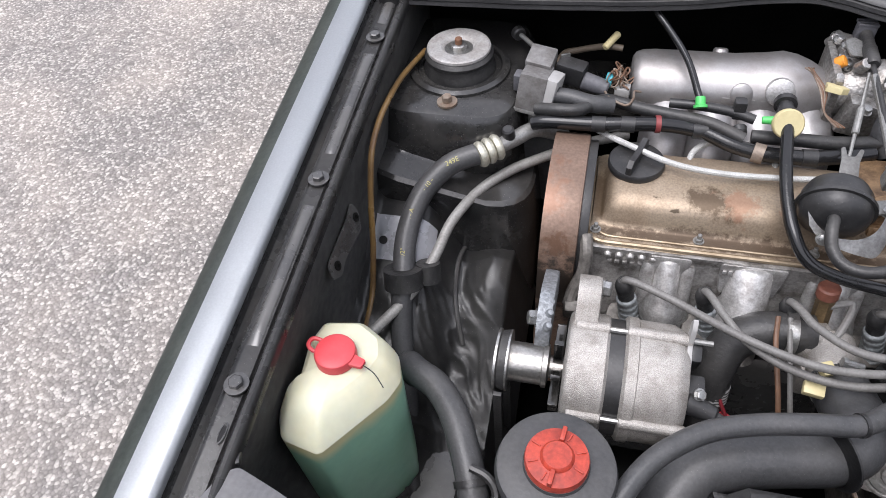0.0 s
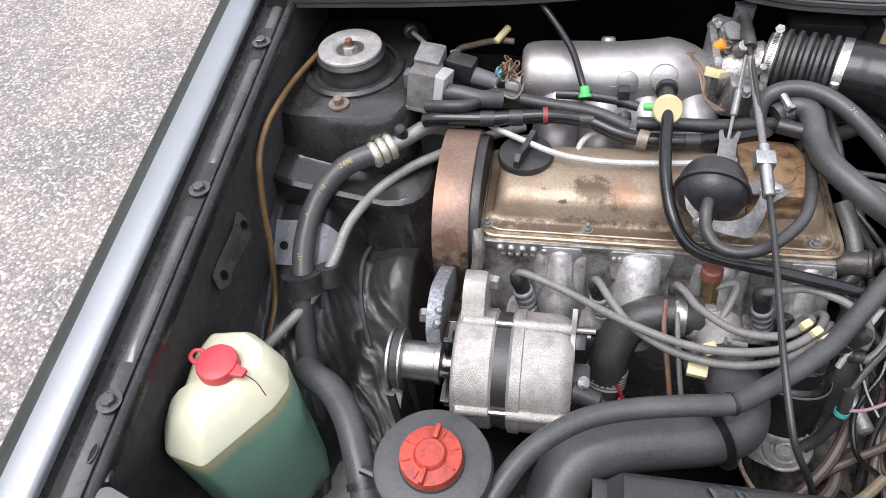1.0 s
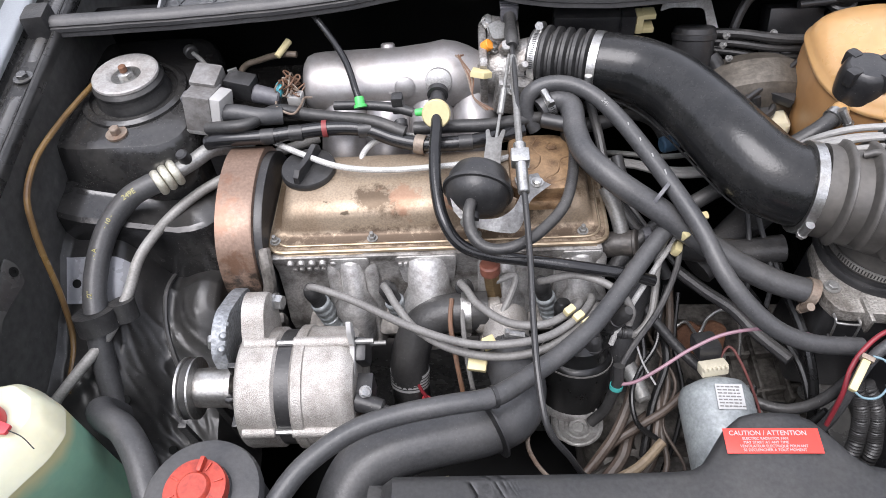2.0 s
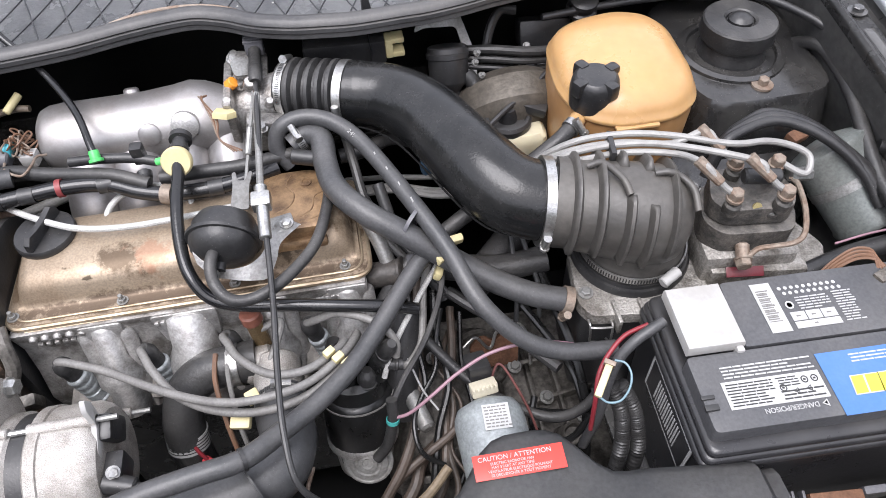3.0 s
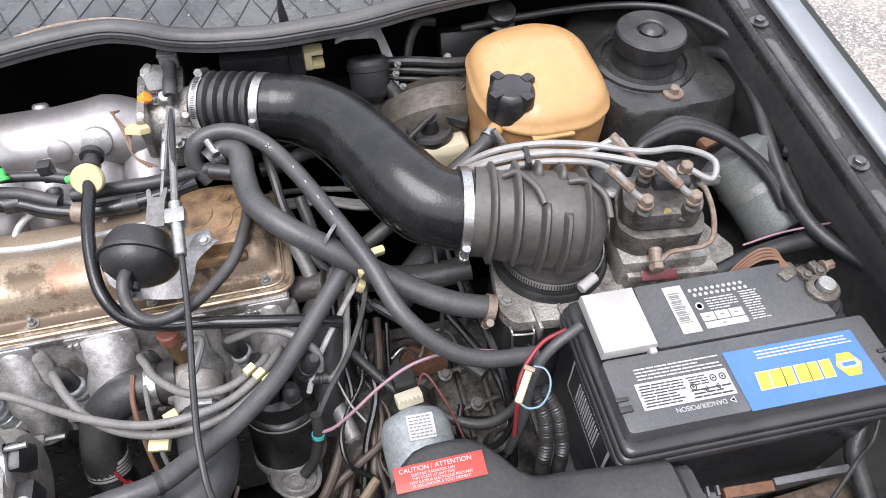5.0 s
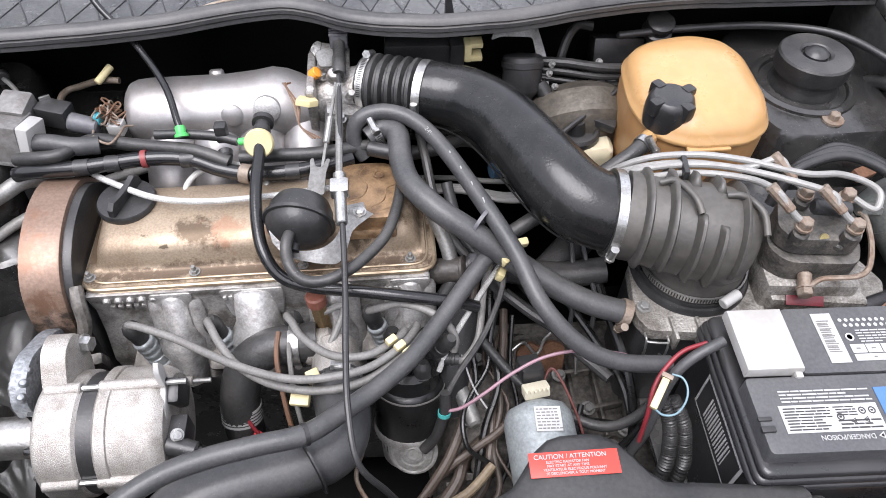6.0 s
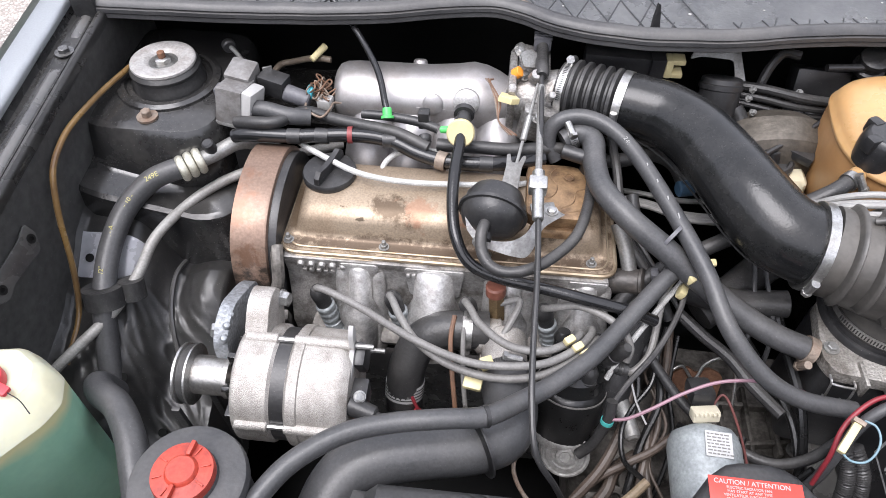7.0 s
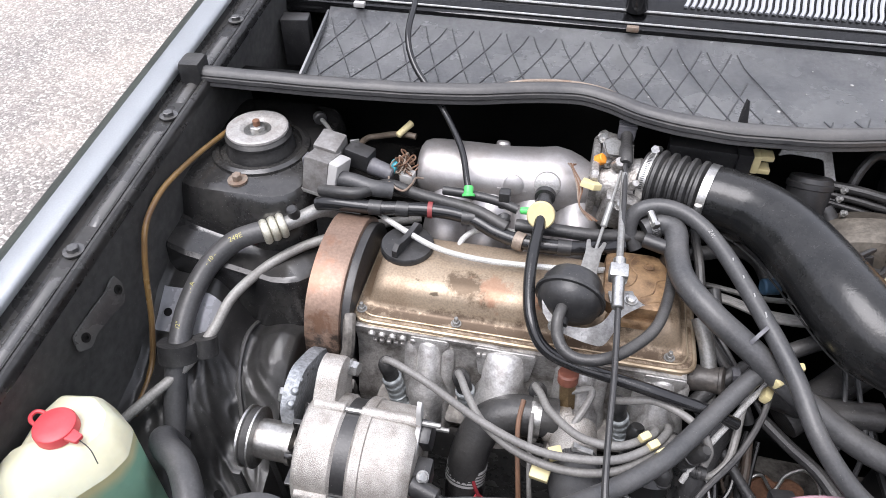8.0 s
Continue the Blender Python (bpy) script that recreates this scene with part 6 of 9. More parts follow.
for k, (x, y, sides) in enumerate(((0.408, -0.4400, 12), (0.418, -0.4400, 12), (0.409, -0.4490, 3), (0.384, -0.4455, 12), (0.396, -0.4500, 3))):
    bm = lathe(B(), [(0.0036, 0), (0.0036, 0.0006), (0.0026, 0.0006), (0.0026, 0)], (x, y, zf + 0.0002), (x, y, 1), sides)
    part("hazard_sign", bm, M_INK, lt)
    label_on("hazard_mark", x - 0.0012, x + 0.0012, y - 0.0008, y + 0.0008, zf + 0.0004, "i", lt)
print_rows(0.330, 0.424, -0.4305, -0.4165, zf, "w", lt, 4, 9, 6)
lb = label_on("brand_label", 0.430, 0.578, -0.4790, -0.4170, zf, "b", lab="blue brand sticker with yellow emblem")
print_rows(0.462, 0.571, -0.4310, -0.4205, zf + 0.0004, "w", lb, 3, 9, 7)
for k, w in enumerate((0.0120, 0.0130, 0.0105, 0.0130, 0.0105, 0.0110)):
    # plain slanted blocks stand for the brand's letters
    x = 0.4500 + 0.0142 * k
    for grow, key, dz in ((0.0011, M_PAPER, 0.0004), (0.0, M_YELLOW, 0.0008)):
        bm = prism(B(), [(x - grow, -0.4610 - grow), (x + w + grow, -0.4610 - grow), (x + w + grow + 0.003, -0.4440 + grow), (x - grow + 0.003, -0.4440 + grow)], 0.0003, Matrix.Translation((0, 0, zf + dz)))
        part("emblem_bar", bm, key, lb)
bm = lathe(B(), [(0.0140, 0), (0.0140, 0.0006), (0, 0.0006)], (0.553, -0.4520, zf), (0.553, -0.4520, 1), 6)
hx = part("emblem_hexagon", bm, M_YELLOW, lb, "yellow hexagon emblem with a white band")
label_on("emblem_band", 0.5425, 0.5635, -0.4560, -0.4480, zf + 0.0007, "w", hx)
label_on("emblem_bar", 0.5455, 0.5605, -0.4540, -0.4500, zf + 0.0010, "b", hx)
text_mesh(bat, "DANGER/POISON", Matrix.Translation((0.3835, -0.4645, zf)) @ pose(0, 0, 0, 0, 0, 180), 0.0068, M_PAPER, 0.0003, "lettering", "white warning print")
bm = lathe(B(), [(0.0042, 0), (0.0042, 0.0006), (0.0024, 0.0006), (0.0024, 0)], (0.4175, -0.4645, zf - 0.0003), (0.4175, -0.4645, 1), 3)
part("hazard_sign", bm, M_PAPER, bat)
bm = B()
box(bm, (0.2988, -0.418, 0.722), (0.0008, 0.105, 0.055), 0)
sl = part("side_label", bm, M_PAPER, bat, "white barcode label on the battery end")
bm = box(B(), (0.2983, -0.418, 0.722), (0.0008, 0.097, 0.047), 0)
part("label_field", bm, M_BATT, sl)
for k in range(14):
    bm = box(B(), (0.2978, -0.445 + 0.0042 * k, 0.722), (0.0008, 0.0012 + 0.0012 * (k % 2), 0.034), 0)
    part("barcode_bar", bm, M_PAPER, sl)
bm = lathe(B(), [(0.030, 0), (0.030, 0.004), (0.026, 0.006), (0.024, 0.010), (0, 0.010)], (0.580, -0.366, 0.780), (0.580, -0.366, 1), 28)
part("post_collar", bm, M_INK, bat, "black rubber collar round the post")
bm = cyl(B(), (0.580, -0.366, 0.786), (0.580, -0.366, 0.8165), 0.0098, 0.0092, 24, 0.0012)
part("terminal_post", bm, mat("bare_lead", (0.36, 0.355, 0.34), 0.5, 0.5, (0.24, 0.23, 0.21), 0.6, 60, 0.2, 300), bat, "bright lead terminal post")
bat.matrix_basis = pose(*bat.location, 0, 0, -2.3) @ Matrix.Diagonal((0.925, 1, 1, 1))
M_CLAMP = mat("tarnished_clamp", (0.17, 0.155, 0.135), 0.5, 0.5, (0.08, 0.065, 0.05), 0.7, 60, 0.4, 300, fine=True)
bm = B()
lathe(bm, [(0.0098, 0), (0.0165, 0.0), (0.0175, 0.002), (0.0172, 0.011), (0.0155, 0.013), (0.0098, 0.013), (0.0098, 0)], (0.592, -0.358, 0.797), (0.592, -0.358, 1), 28)
box(bm, (0.584, -0.337, 0.803), (0.011, 0.020, 0.012), 0.003, (0, 0, 14))
box(bm, (0.600, -0.335, 0.803), (0.010, 0.022, 0.013), 0.003, (0, 0, 4))
box(bm, (0.570, -0.331, 0.802), (0.024, 0.013, 0.009), 0.003, (0, 0, 20))
ncl = solo("battery_clamp", bm, M_CLAMP, "tarnished lead battery clamp on the negative post", "battery clamp")
for q in ((0.582, -0.342), (0.598, -0.340)):
    bm = bolt(B(), (q[0], q[1], 0.810), (0, 0, 1), 0.0042, 0.005, 1.4)
    part("clamp_screw", bm, M_CLAMP, ncl)
bm = bolt(B(), (0.607, -0.333, 0.806), (1, 0.1, 0), 0.0055, 0.014, 1.3)
part("clamp_bolt", bm, M_RUSTLIGHT, ncl)
ncl.location += Vector((-0.022, -0.013, 0))
for k in range(4):
    o = 0.0032 * k
    hose("earth_cable", [(0.556 - o, -0.340 + 0.5 * o, 0.802), (0.548, -0.326 + o, 0.805 + 0.3 * o), (0.532, -0.320 + o, 0.803 + 0.5 * o), (0.514, -0.322 + o, 0.795), (0.498, -0.328 + o, 0.782)], 0.0017, M_BROWNWIRE, "brown strand of the copper earth cable", "cable", 6, 5, "earth cable strands")
bm = B()
box(bm, (0.45, -0.40, 0.592), (0.33, 0.20, 0.012), 0.004)
solo("battery_tray", bm, M_BAYPAINT_GRIMY, "black steel battery tray", "battery tray")
M_FLAKED = mat("flaking_rusty_paint", (0.15, 0.118, 0.09), 0.7, 0.1, (0.075, 0.045, 0.03), 0.95, 60, 0.5, 160)
bm = box(B(), (0.490, -0.548, 0.662), (0.17, 0.060, 0.008), 0.003, (-16, 0, 2))
part("rusty_crossmember", bm, M_FLAKED, car, "rust-flaked front crossmember beside the battery")
hd = thing("hold_down_bar", (0.49, -0.513, 0.68), "black battery hold-down bar with a rusty end", "bracket")
bm = box(B(), (0.519, -0.5145, 0.689), (0.084, 0.008, 0.012), 0.002, (14, 0, -3.5))
part("bar", bm, M_GREYPLAS, hd)
bm = box(B(), (0.4485, -0.5125, 0.688), (0.053, 0.011, 0.014), 0.002, (14, 0, -5))
part("rusty_end", bm, M_RUST, hd, "rusted steel end")
bm = box(B(), (0.400, -0.514, 0.684), (0.036, 0.020, 0.012), 0.002, (12, 0, -8))
comb = solo("radiator_clip", bm, M_GREYPLAS, "grey plastic comb clip on the radiator edge", "clip")
for k in range(4):
    bm = box(B(), (0.3845 + 0.0105 * k, -0.5035 - 0.0012 * k, 0.692), (0.0028, 0.010, 0.012), 0.0006, (12, 0, -8))
    part("comb_tooth", bm, M_GREYPLAS, comb)
hose("drain_hose", [(0.612, -0.455, 0.725), (0.596, -0.480, 0.708), (0.577, -0.503, 0.692), (0.567, -0.534, 0.688), (0.559, -0.565, 0.685), (0.55, -0.61, 0.675)], 0.0100, M_HOSE, "black rubber hose beside the battery", "hose", 14)
hose("lamp_cable", [(0.608, -0.475, 0.735), (0.582, -0.505, 0.722), (0.560, -0.517, 0.720), (0.540, -0.529, 0.719), (0.497, -0.556, 0.712), (0.47, -0.58, 0.70)], 0.0024, M_HOSE, "thin black headlamp cable beside the battery", "cable", 8)

# wiring at the positive end
hose("starter_cable", [(0.312, -0.352, 0.800), (0.298, -0.357, 0.797), (0.282, -0.362, 0.790), (0.268, -0.368, 0.778), (0.258, -0.376, 0.762), (0.252, -0.384, 0.74), (0.245, -0.395, 0.70), (0.235, -0.40, 0.65)], 0.0056, M_HOSEGREY, "grey taped battery cable", "cable")
hose("red_cable", [(0.300, -0.347, 0.790), (0.275, -0.352, 0.785), (0.255, -0.365, 0.775), (0.242, -0.380, 0.765), (0.237, -0.395, 0.745), (0.235, -0.405, 0.70)], 0.0024, M_REDWIRE, "thick red battery cable", "cable")
wc = thing("wire_connector", (0.238, -0.398, 0.775), "cream plastic inline connector with blue wire", "connector")
bm = box(B(), (0.2420, -0.391, 0.779), (0.0075, 0.038, 0.008), 0.002, (16, 0, -36))
part("shell", bm, M_CREAM, wc)
bm = box(B(), (0.2510, -0.3785, 0.784), (0.0115, 0.005, 0.0105), 0.001, (16, 0, -36))
part("lock", bm, M_RUSTLIGHT, wc)
hose("blue_wire", [(0.232, -0.405, 0.775), (0.240, -0.412, 0.772), (0.252, -0.413, 0.774), (0.263, -0.404, 0.778), (0.268, -0.392, 0.782), (0.265, -0.382, 0.786), (0.256, -0.377, 0.786)], 0.0011, M_BLUEWIRE, "thin light blue wire loop", "wire", 8)
for k in range(2):
    pts = [(0.262 + 0.010 * k, -0.375, 0.730), (0.270 + 0.014 * k, -0.392, 0.708), (0.272 + 0.016 * k, -0.405, 0.685), (0.268 + 0.02 * k, -0.42, 0.66), (0.262 + 0.02 * k, -0.43, 0.60), (0.25 + 0.02 * k, -0.43, 0.52)]
    ln = smooth_line(pts, 40)
    bm = sweep(B(), ln, lambda t: 0.0074 + 0.0011 * math.sin(t * 300), 12)
    solo("corrugated_conduit", bm, M_DARK, "black corrugated wiring conduit", "conduit", "corrugated conduits", sharp=60)
hose("black_cable", [(0.05, -0.22, 0.72), (0.12, -0.30, 0.67), (0.17, -0.345, 0.66), (0.21, -0.37, 0.665), (0.24, -0.375, 0.69), (0.26, -0.37, 0.73)], 0.006, M_HOSE, "black cable along the gearbox", "cable")

# side hoses and lines by the far wing
hose("wing_hose", [(0.600, 0.04, 0.80), (0.628, -0.02, 0.845), (0.634, -0.065, 0.845), (0.630, -0.117, 0.836), (0.618, -0.175, 0.823), (0.613, -0.232, 0.806), (0.619, -0.289, 0.795), (0.645, -0.335, 0.788), (0.67, -0.37, 0.78)], 0.0085, M_RUBBER, "black rubber hose along the inner wing")
hose("brake_pipe", [(0.30, 0.075, 0.868), (0.40, 0.085, 0.868), (0.50, 0.078, 0.872), (0.575, 0.045, 0.878), (0.615, -0.01, 0.878), (0.633, -0.045, 0.872)], 0.005, M_DARK, "black pipe round the strut tower", "pipe")
hose("loom_hose", [(0.455, -0.310, 0.758), (0.505, -0.300, 0.762), (0.56, -0.290, 0.768), (0.62, -0.290, 0.776), (0.66, -0.30, 0.78)], 0.011, M_DARK, "thick black taped loom behind the battery", "loom")
hose("pink_wire", [(0.535, -0.285, 0.785), (0.58, -0.282, 0.79), (0.63, -0.285, 0.795), (0.66, -0.29, 0.80)], 0.0013, M_PINKWIRE, "thin faded pink wire", "wire", 8)
for k in range(3):
    o = 0.007 * k
    hose("filter_loom", [(0.430 + o, -0.175 + o, 0.80), (0.446 + o, -0.163 + o, 0.832), (0.470 + o, -0.154 + o, 0.842), (0.509, -0.150 + o, 0.848), (0.542, -0.164 + o, 0.844), (0.572, -0.188 + o, 0.832), (0.597 + 0.5 * o, -0.216, 0.812), (0.612 + 0.5 * o, -0.245, 0.785)], 0.0062 + 0.001 * (k == 1), M_DARK, "black taped wiring over the fuel filter", "loom", group="filter looms")
bm = box(B(), (0.572, -0.126, 0.792), (0.026, 0.016, 0.012), 0.003, (10, 0, 20))
solo("rusty_bracket", bm, M_RUST, "small rusty bracket behind the fuel filter", "bracket")


# ---- washer reservoir with green fluid ----
res = thing("washer_reservoir", (-0.57, -0.45, 0.55), "yellowed plastic washer bottle part-filled with green fluid", "washer bottle")
RO = [(-0.606, -0.512), (-0.618, -0.488), (-0.606, -0.474), (-0.612, -0.425), (-0.603, -0.392), (-0.555, -0.384), (-0.522, -0.404), (-0.512, -0.432), (-0.520, -0.455), (-0.566, -0.520)]
rcx, rcy = -0.565, -0.45
rl = rounded(RO, 0.0065, 3)


def rring(k, z, dx=0.0, dy=0.0):
    return [(rcx + (x - rcx) * k + dx, rcy + (y - rcy) * k + dy, z) for x, y in rl]


bm = loft(B(), [rring(0.86, 0.545, 0.004, 0.0), rring(0.92, 0.552, 0.004), rring(0.955, 0.60, 0.003), rring(0.995, 0.70, 0.001), rring(1.015, 0.748), rring(1.022, 0.7675)])
part("lower_tank", bm, M_RESVFULL, res, "plastic tinted green by the fluid inside", 50)
bm = loft(B(), [rring(1.022, 0.7675), rring(0.985, 0.7740, -0.001, 0.002), rring(0.85, 0.7885, -0.003, 0.008), rring(0.79, 0.7930, -0.004, 0.010), rring(0.69, 0.7975, -0.004, 0.012), rring(0.45, 0.8005, -0.004, 0.012), rring(0.1, 0.8015, -0.004, 0.012)])
part("upper_tank", bm, M_RESV, res, "yellowed translucent plastic upper half", 22)
cc = Vector((-0.571, -0.436, 0.8055))
bm = lathe(B(), [(0.0205, -0.004), (0.0205, 0.004), (0.0195, 0.0065), (0.017, 0.008), (0.004, 0.0072), (0, 0.0072)], cc, cc + Vector((0, 0, 1)), 32)
cp = part("cap", bm, M_RED, res, "red plastic flip cap")
tab = Matrix.Translation(cc + Vector((0, 0, 0.003))) @ pose(0, 0, 0, 0, 0, -14)
bm = tube(B(), [tab @ Vector(p) for p in ((-0.016, -0.007, 0), (-0.024, -0.0065, 0.001), (-0.0285, -0.003, 0.002), (-0.0285, 0.003, 0.002), (-0.024, 0.006, 0.001), (-0.016, 0.006, 0))], 0.0022, 8)
part("cap_tab", bm, M_RED, cp)
bm = prism(B(), rounded([(0.017, -0.007), (0.032, -0.0045), (0.032, 0.0045), (0.017, 0.006)], 0.002, 3), 0.004, Matrix.Translation(cc + Vector((0, 0, 0.001))) @ pose(0, 0, 0, 0, 0, -14), 0.001)
part("cap_hinge", bm, M_RED, cp)
bm = tube(B(), [cc + Vector((0.030, -0.008, 0.003)), cc + Vector((0.042, -0.012, -0.003)), cc + Vector((0.052, -0.020, -0.012))], 0.0006, 6)
part("cap_cord", bm, M_INK, cp)

# ---- round fluid reservoir with red cap ----
ps = thing("steering_reservoir", (-0.352, -0.502, 0.66), "round dark grey fluid reservoir with orange-red cap", "fluid reservoir")
pc = Vector((-0.352, -0.502, 0.0))
bm = lathe(B(), [(0.04, 0.66), (0.046, 0.665), (0.048, 0.775), (0.0515, 0.780), (0.0525, 0.788), (0.0505, 0.7955), (0.047, 0.7975), (0.0285, 0.7995), (0.0275, 0.803), (0, 0.803)], pc, pc + Vector((0, 0, 1)), 48)
part("bowl", bm, mat("grey_black_bowl", (0.04, 0.041, 0.043), 0.5, 0, (0.055, 0.055, 0.057), 0.6, 20, 0.12, 300, dust=DUST, dust_amount=0.15), ps, "", 40)
bm = lathe(B(), [(0.0270, 0.801), (0.0275, 0.808), (0.0265, 0.812), (0.0145, 0.8135), (0.0135, 0.816), (0.012, 0.8175), (0, 0.8175)], pc, pc + Vector((0, 0, 1)), 40)
pcap = part("cap", bm, M_REDORANGE, ps, "orange-red plastic cap with grip bar", 40)
for sgn in (-1, 1):
    bm = box(B(), (-0.352 - sgn * 0.0028, -0.502 - sgn * 0.020, 0.8150), (0.0042, 0.0135, 0.007), 0.0013, (0, 0, -8))
    part("grip_bar", bm, M_REDORANGE, pcap)
for k in range(8):
    ang = 0.35 + k * math.tau / 8
    if abs(math.sin(ang)) < 0.93:
        bm = box(B(), pc + Vector((0.0205 * math.cos(ang), 0.0205 * math.sin(ang), 0.8132)), (0.008, 0.0014, 0.0018), 0.0004, (0, 0, math.degrees(ang)))
        part("cap_rib", bm, M_REDORANGE, pcap)

M_ADJUST = mat("blue_grey_corroded_zinc", (0.27, 0.285, 0.30), 0.55, 0.5, (0.17, 0.175, 0.18), 0.6, 60, 0.6, 250, fine=True)
# ---- alternator ----
alt = thing("alternator", (-0.29, -0.357, 0.66), "bright corroded cast aluminium alternator with black belt pulley", "alternator")
ay, az = -0.356, 0.716


def alt_lathe(profile, seg=40):
    return lathe(B(), [(r, h) for r, h in profile], (-0.43, ay, az), (1.0, ay, az), seg)


R = 0.0635
bm = alt_lathe([(0.018, 0.072), (0.050, 0.0725), (R - 0.004, 0.074), (R - 0.001, 0.0765), (R, 0.080), (R, 0.112), (R - 0.003, 0.115), (0.03, 0.115)])
drive = part("drive_end", bm, M_ALUROUGH, alt, "frosted cast aluminium end housing", 40)
bm = alt_lathe([(0.055, 0.112), (R - 0.003, 0.113), (R - 0.003, 0.132), (0.055, 0.134)])
part("stator_ring", bm, M_DARK, alt, "black lacquered stator ring", 40)
bm = alt_lathe([(0.03, 0.130), (R - 0.002, 0.130), (R + 0.0015, 0.133), (R + 0.0015, 0.143), (R - 0.0005, 0.144), (R - 0.001, 0.180), (R - 0.004, 0.187), (0.054, 0.193), (0.03, 0.195), (0, 0.195)])
rear = part("rear_housing", bm, M_ALUROUGH, alt, "frosted cast aluminium end housing", 40)
for ang in (75, 165, 255, 345):
    c, s = math.cos(radians(ang)), math.sin(radians(ang))
    py, pz = ay + (R - 0.001) * c, az + (R - 0.001) * s
    for x0, x1 in ((-0.350, -0.316), (-0.299, -0.236)):
        bm = cyl(B(), (x0, py, pz), (x1, py, pz), 0.0062, seg=12, bevel=0.001)
        part("bolt_rib", bm, M_ALUROUGH, drive if x0 < -0.33 else rear)
    bm = cyl(B(), (-0.318, py, pz), (-0.297, py, pz), 0.003, seg=8)
    part("through_bolt", bm, M_STEEL, alt)
    bm = cyl(B(), (-0.236, py, pz), (-0.217, py, pz), 0.0028, seg=8)
    part("stud_end", bm, M_STEELDULL, alt)
bm = alt_lathe([(0.006, 0.004), (0.017, 0.004), (0.018, 0.010), (0.0215, 0.010), (0.0215, 0.050), (0.0235, 0.051), (0.0235, 0.056), (0.012, 0.058), (0.012, 0.080)], 32)
part("pulley_spacer", bm, mat("worn_bright_steel", (0.42, 0.41, 0.39), 0.35, 0.9, (0.25, 0.22, 0.19), 0.6, 30, 0.15, 300), alt, "worn bright steel spacer", 40)
bm = alt_lathe([(0.010, -0.001), (0.022, 0.0), (0.0335, 0.0005), (0.0335, 0.003), (0.030, 0.0045), (0.027, 0.006), (0.027, 0.009), (0.031, 0.0115), (0.0335, 0.013), (0.0335, 0.015), (0.02, 0.016)], 40)
part("pulley", bm, M_STEEL, alt, "steel pulley", 40)
for k in range(8):
    ang = k * math.tau / 8
    bm = box(B(), (-0.364, ay + 0.03 * math.cos(ang), az + 0.03 * math.sin(ang)), (0.010, 0.034, 0.006), 0.001, (math.degrees(ang), 0, 0))
    part("fan_blade", bm, M_BAYPAINT, alt)
# cast ear rising to the pivot bolt
bm = prism(B(), rounded([(-0.030, -0.030), (0.035, -0.026), (0.034, 0.012), (0.020, 0.042), (0.000, 0.050), (-0.020, 0.040), (-0.030, 0.008)], 0.012, 4), 0.024, Matrix.Translation((-0.352, -0.318, 0.758)) @ Euler((radians(-32), 0, 0)).to_matrix().to_4x4() @ YZX, 0.005)
brk = part("mounting_ear", bm, M_ALUROUGH, alt, "cast mounting ear")
bm = bolt(B(), (-0.328, -0.287, 0.775), (1, -0.2, 0.1), 0.0085, 0.010, 1.2)
part("ear_bolt", bm, M_STEEL, brk)
# knobbly adjuster arm beside it
bm = prism(B(), rounded([(-0.345, 0.728), (-0.343, 0.757), (-0.322, 0.773), (-0.298, 0.775), (-0.252, 0.750), (-0.200, 0.700), (-0.190, 0.672), (-0.215, 0.665), (-0.255, 0.705), (-0.290, 0.715), (-0.322, 0.720)], 0.010, 4), 0.016, Matrix.Translation((-0.391, 0, 0)) @ YZX, 0.004)
adj = part("adjuster_arm", bm, M_ADJUST, alt, "lumpy corroded adjuster arm")
for k in range(6):
    bm = lathe(B(), [(0.0045, -0.004), (0.005, 0.003), (0.003, 0.007), (0, 0.008)], (-0.379, -0.338 + 0.014 * k, 0.762 + 0.006 * k - 0.0020 * k * k), (-0.371, -0.345 + 0.013 * k, 0.79 + 0.004 * k), 10)
    part("tooth", bm, M_ADJUST, adj)
bm = bolt(B(), (-0.390, -0.318, 0.748), (-1, -0.2, 0.2), 0.0085, 0.012, 1.3)
part("adjuster_bolt", bm, M_STEEL, adj)
bm = box(B(), (-0.234, -0.338, 0.752), (0.018, 0.026, 0.040), 0.005, (20, 0, 0))
part("regulator", bm, M_DARK, alt, "black regulator block")
bm = prism(B(), rounded([(-0.030, 0.0), (-0.018, -0.010), (0.012, -0.012), (0.030, 0.004), (0.034, 0.018), (0.022, 0.016), (0.006, 0.0), (-0.018, 0.006)], 0.004, 3), 0.005, Matrix.Translation((-0.241, -0.350, 0.772)) @ Euler((radians(40), 0, 0)).to_matrix().to_4x4() @ YZX, 0.0015)
part("end_bracket", bm, M_WHITE, alt, "whitish oxidised bracket")
bm = B()
cyl(bm, (-0.238, -0.388, 0.742), (-0.208, -0.396, 0.738), 0.011, 0.009, 12, 0.002)
box(bm, (-0.230, -0.375, 0.735), (0.022, 0.03, 0.03), 0.004)
part("plug_boot", bm, M_DARK, alt)
bm = bolt(B(), (-0.226, -0.384, 0.752), (0.4, -0.5, 0.8), 0.005, 0.006, 1.3)
part("terminal_nut", bm, M_STEEL, alt)
hose("alternator_cable", [(-0.212, -0.395, 0.738), (-0.200, -0.401, 0.732), (-0.196, -0.412, 0.715), (-0.198, -0.42, 0.67)], 0.006, M_HOSE, "black cable from the alternator", "cable")
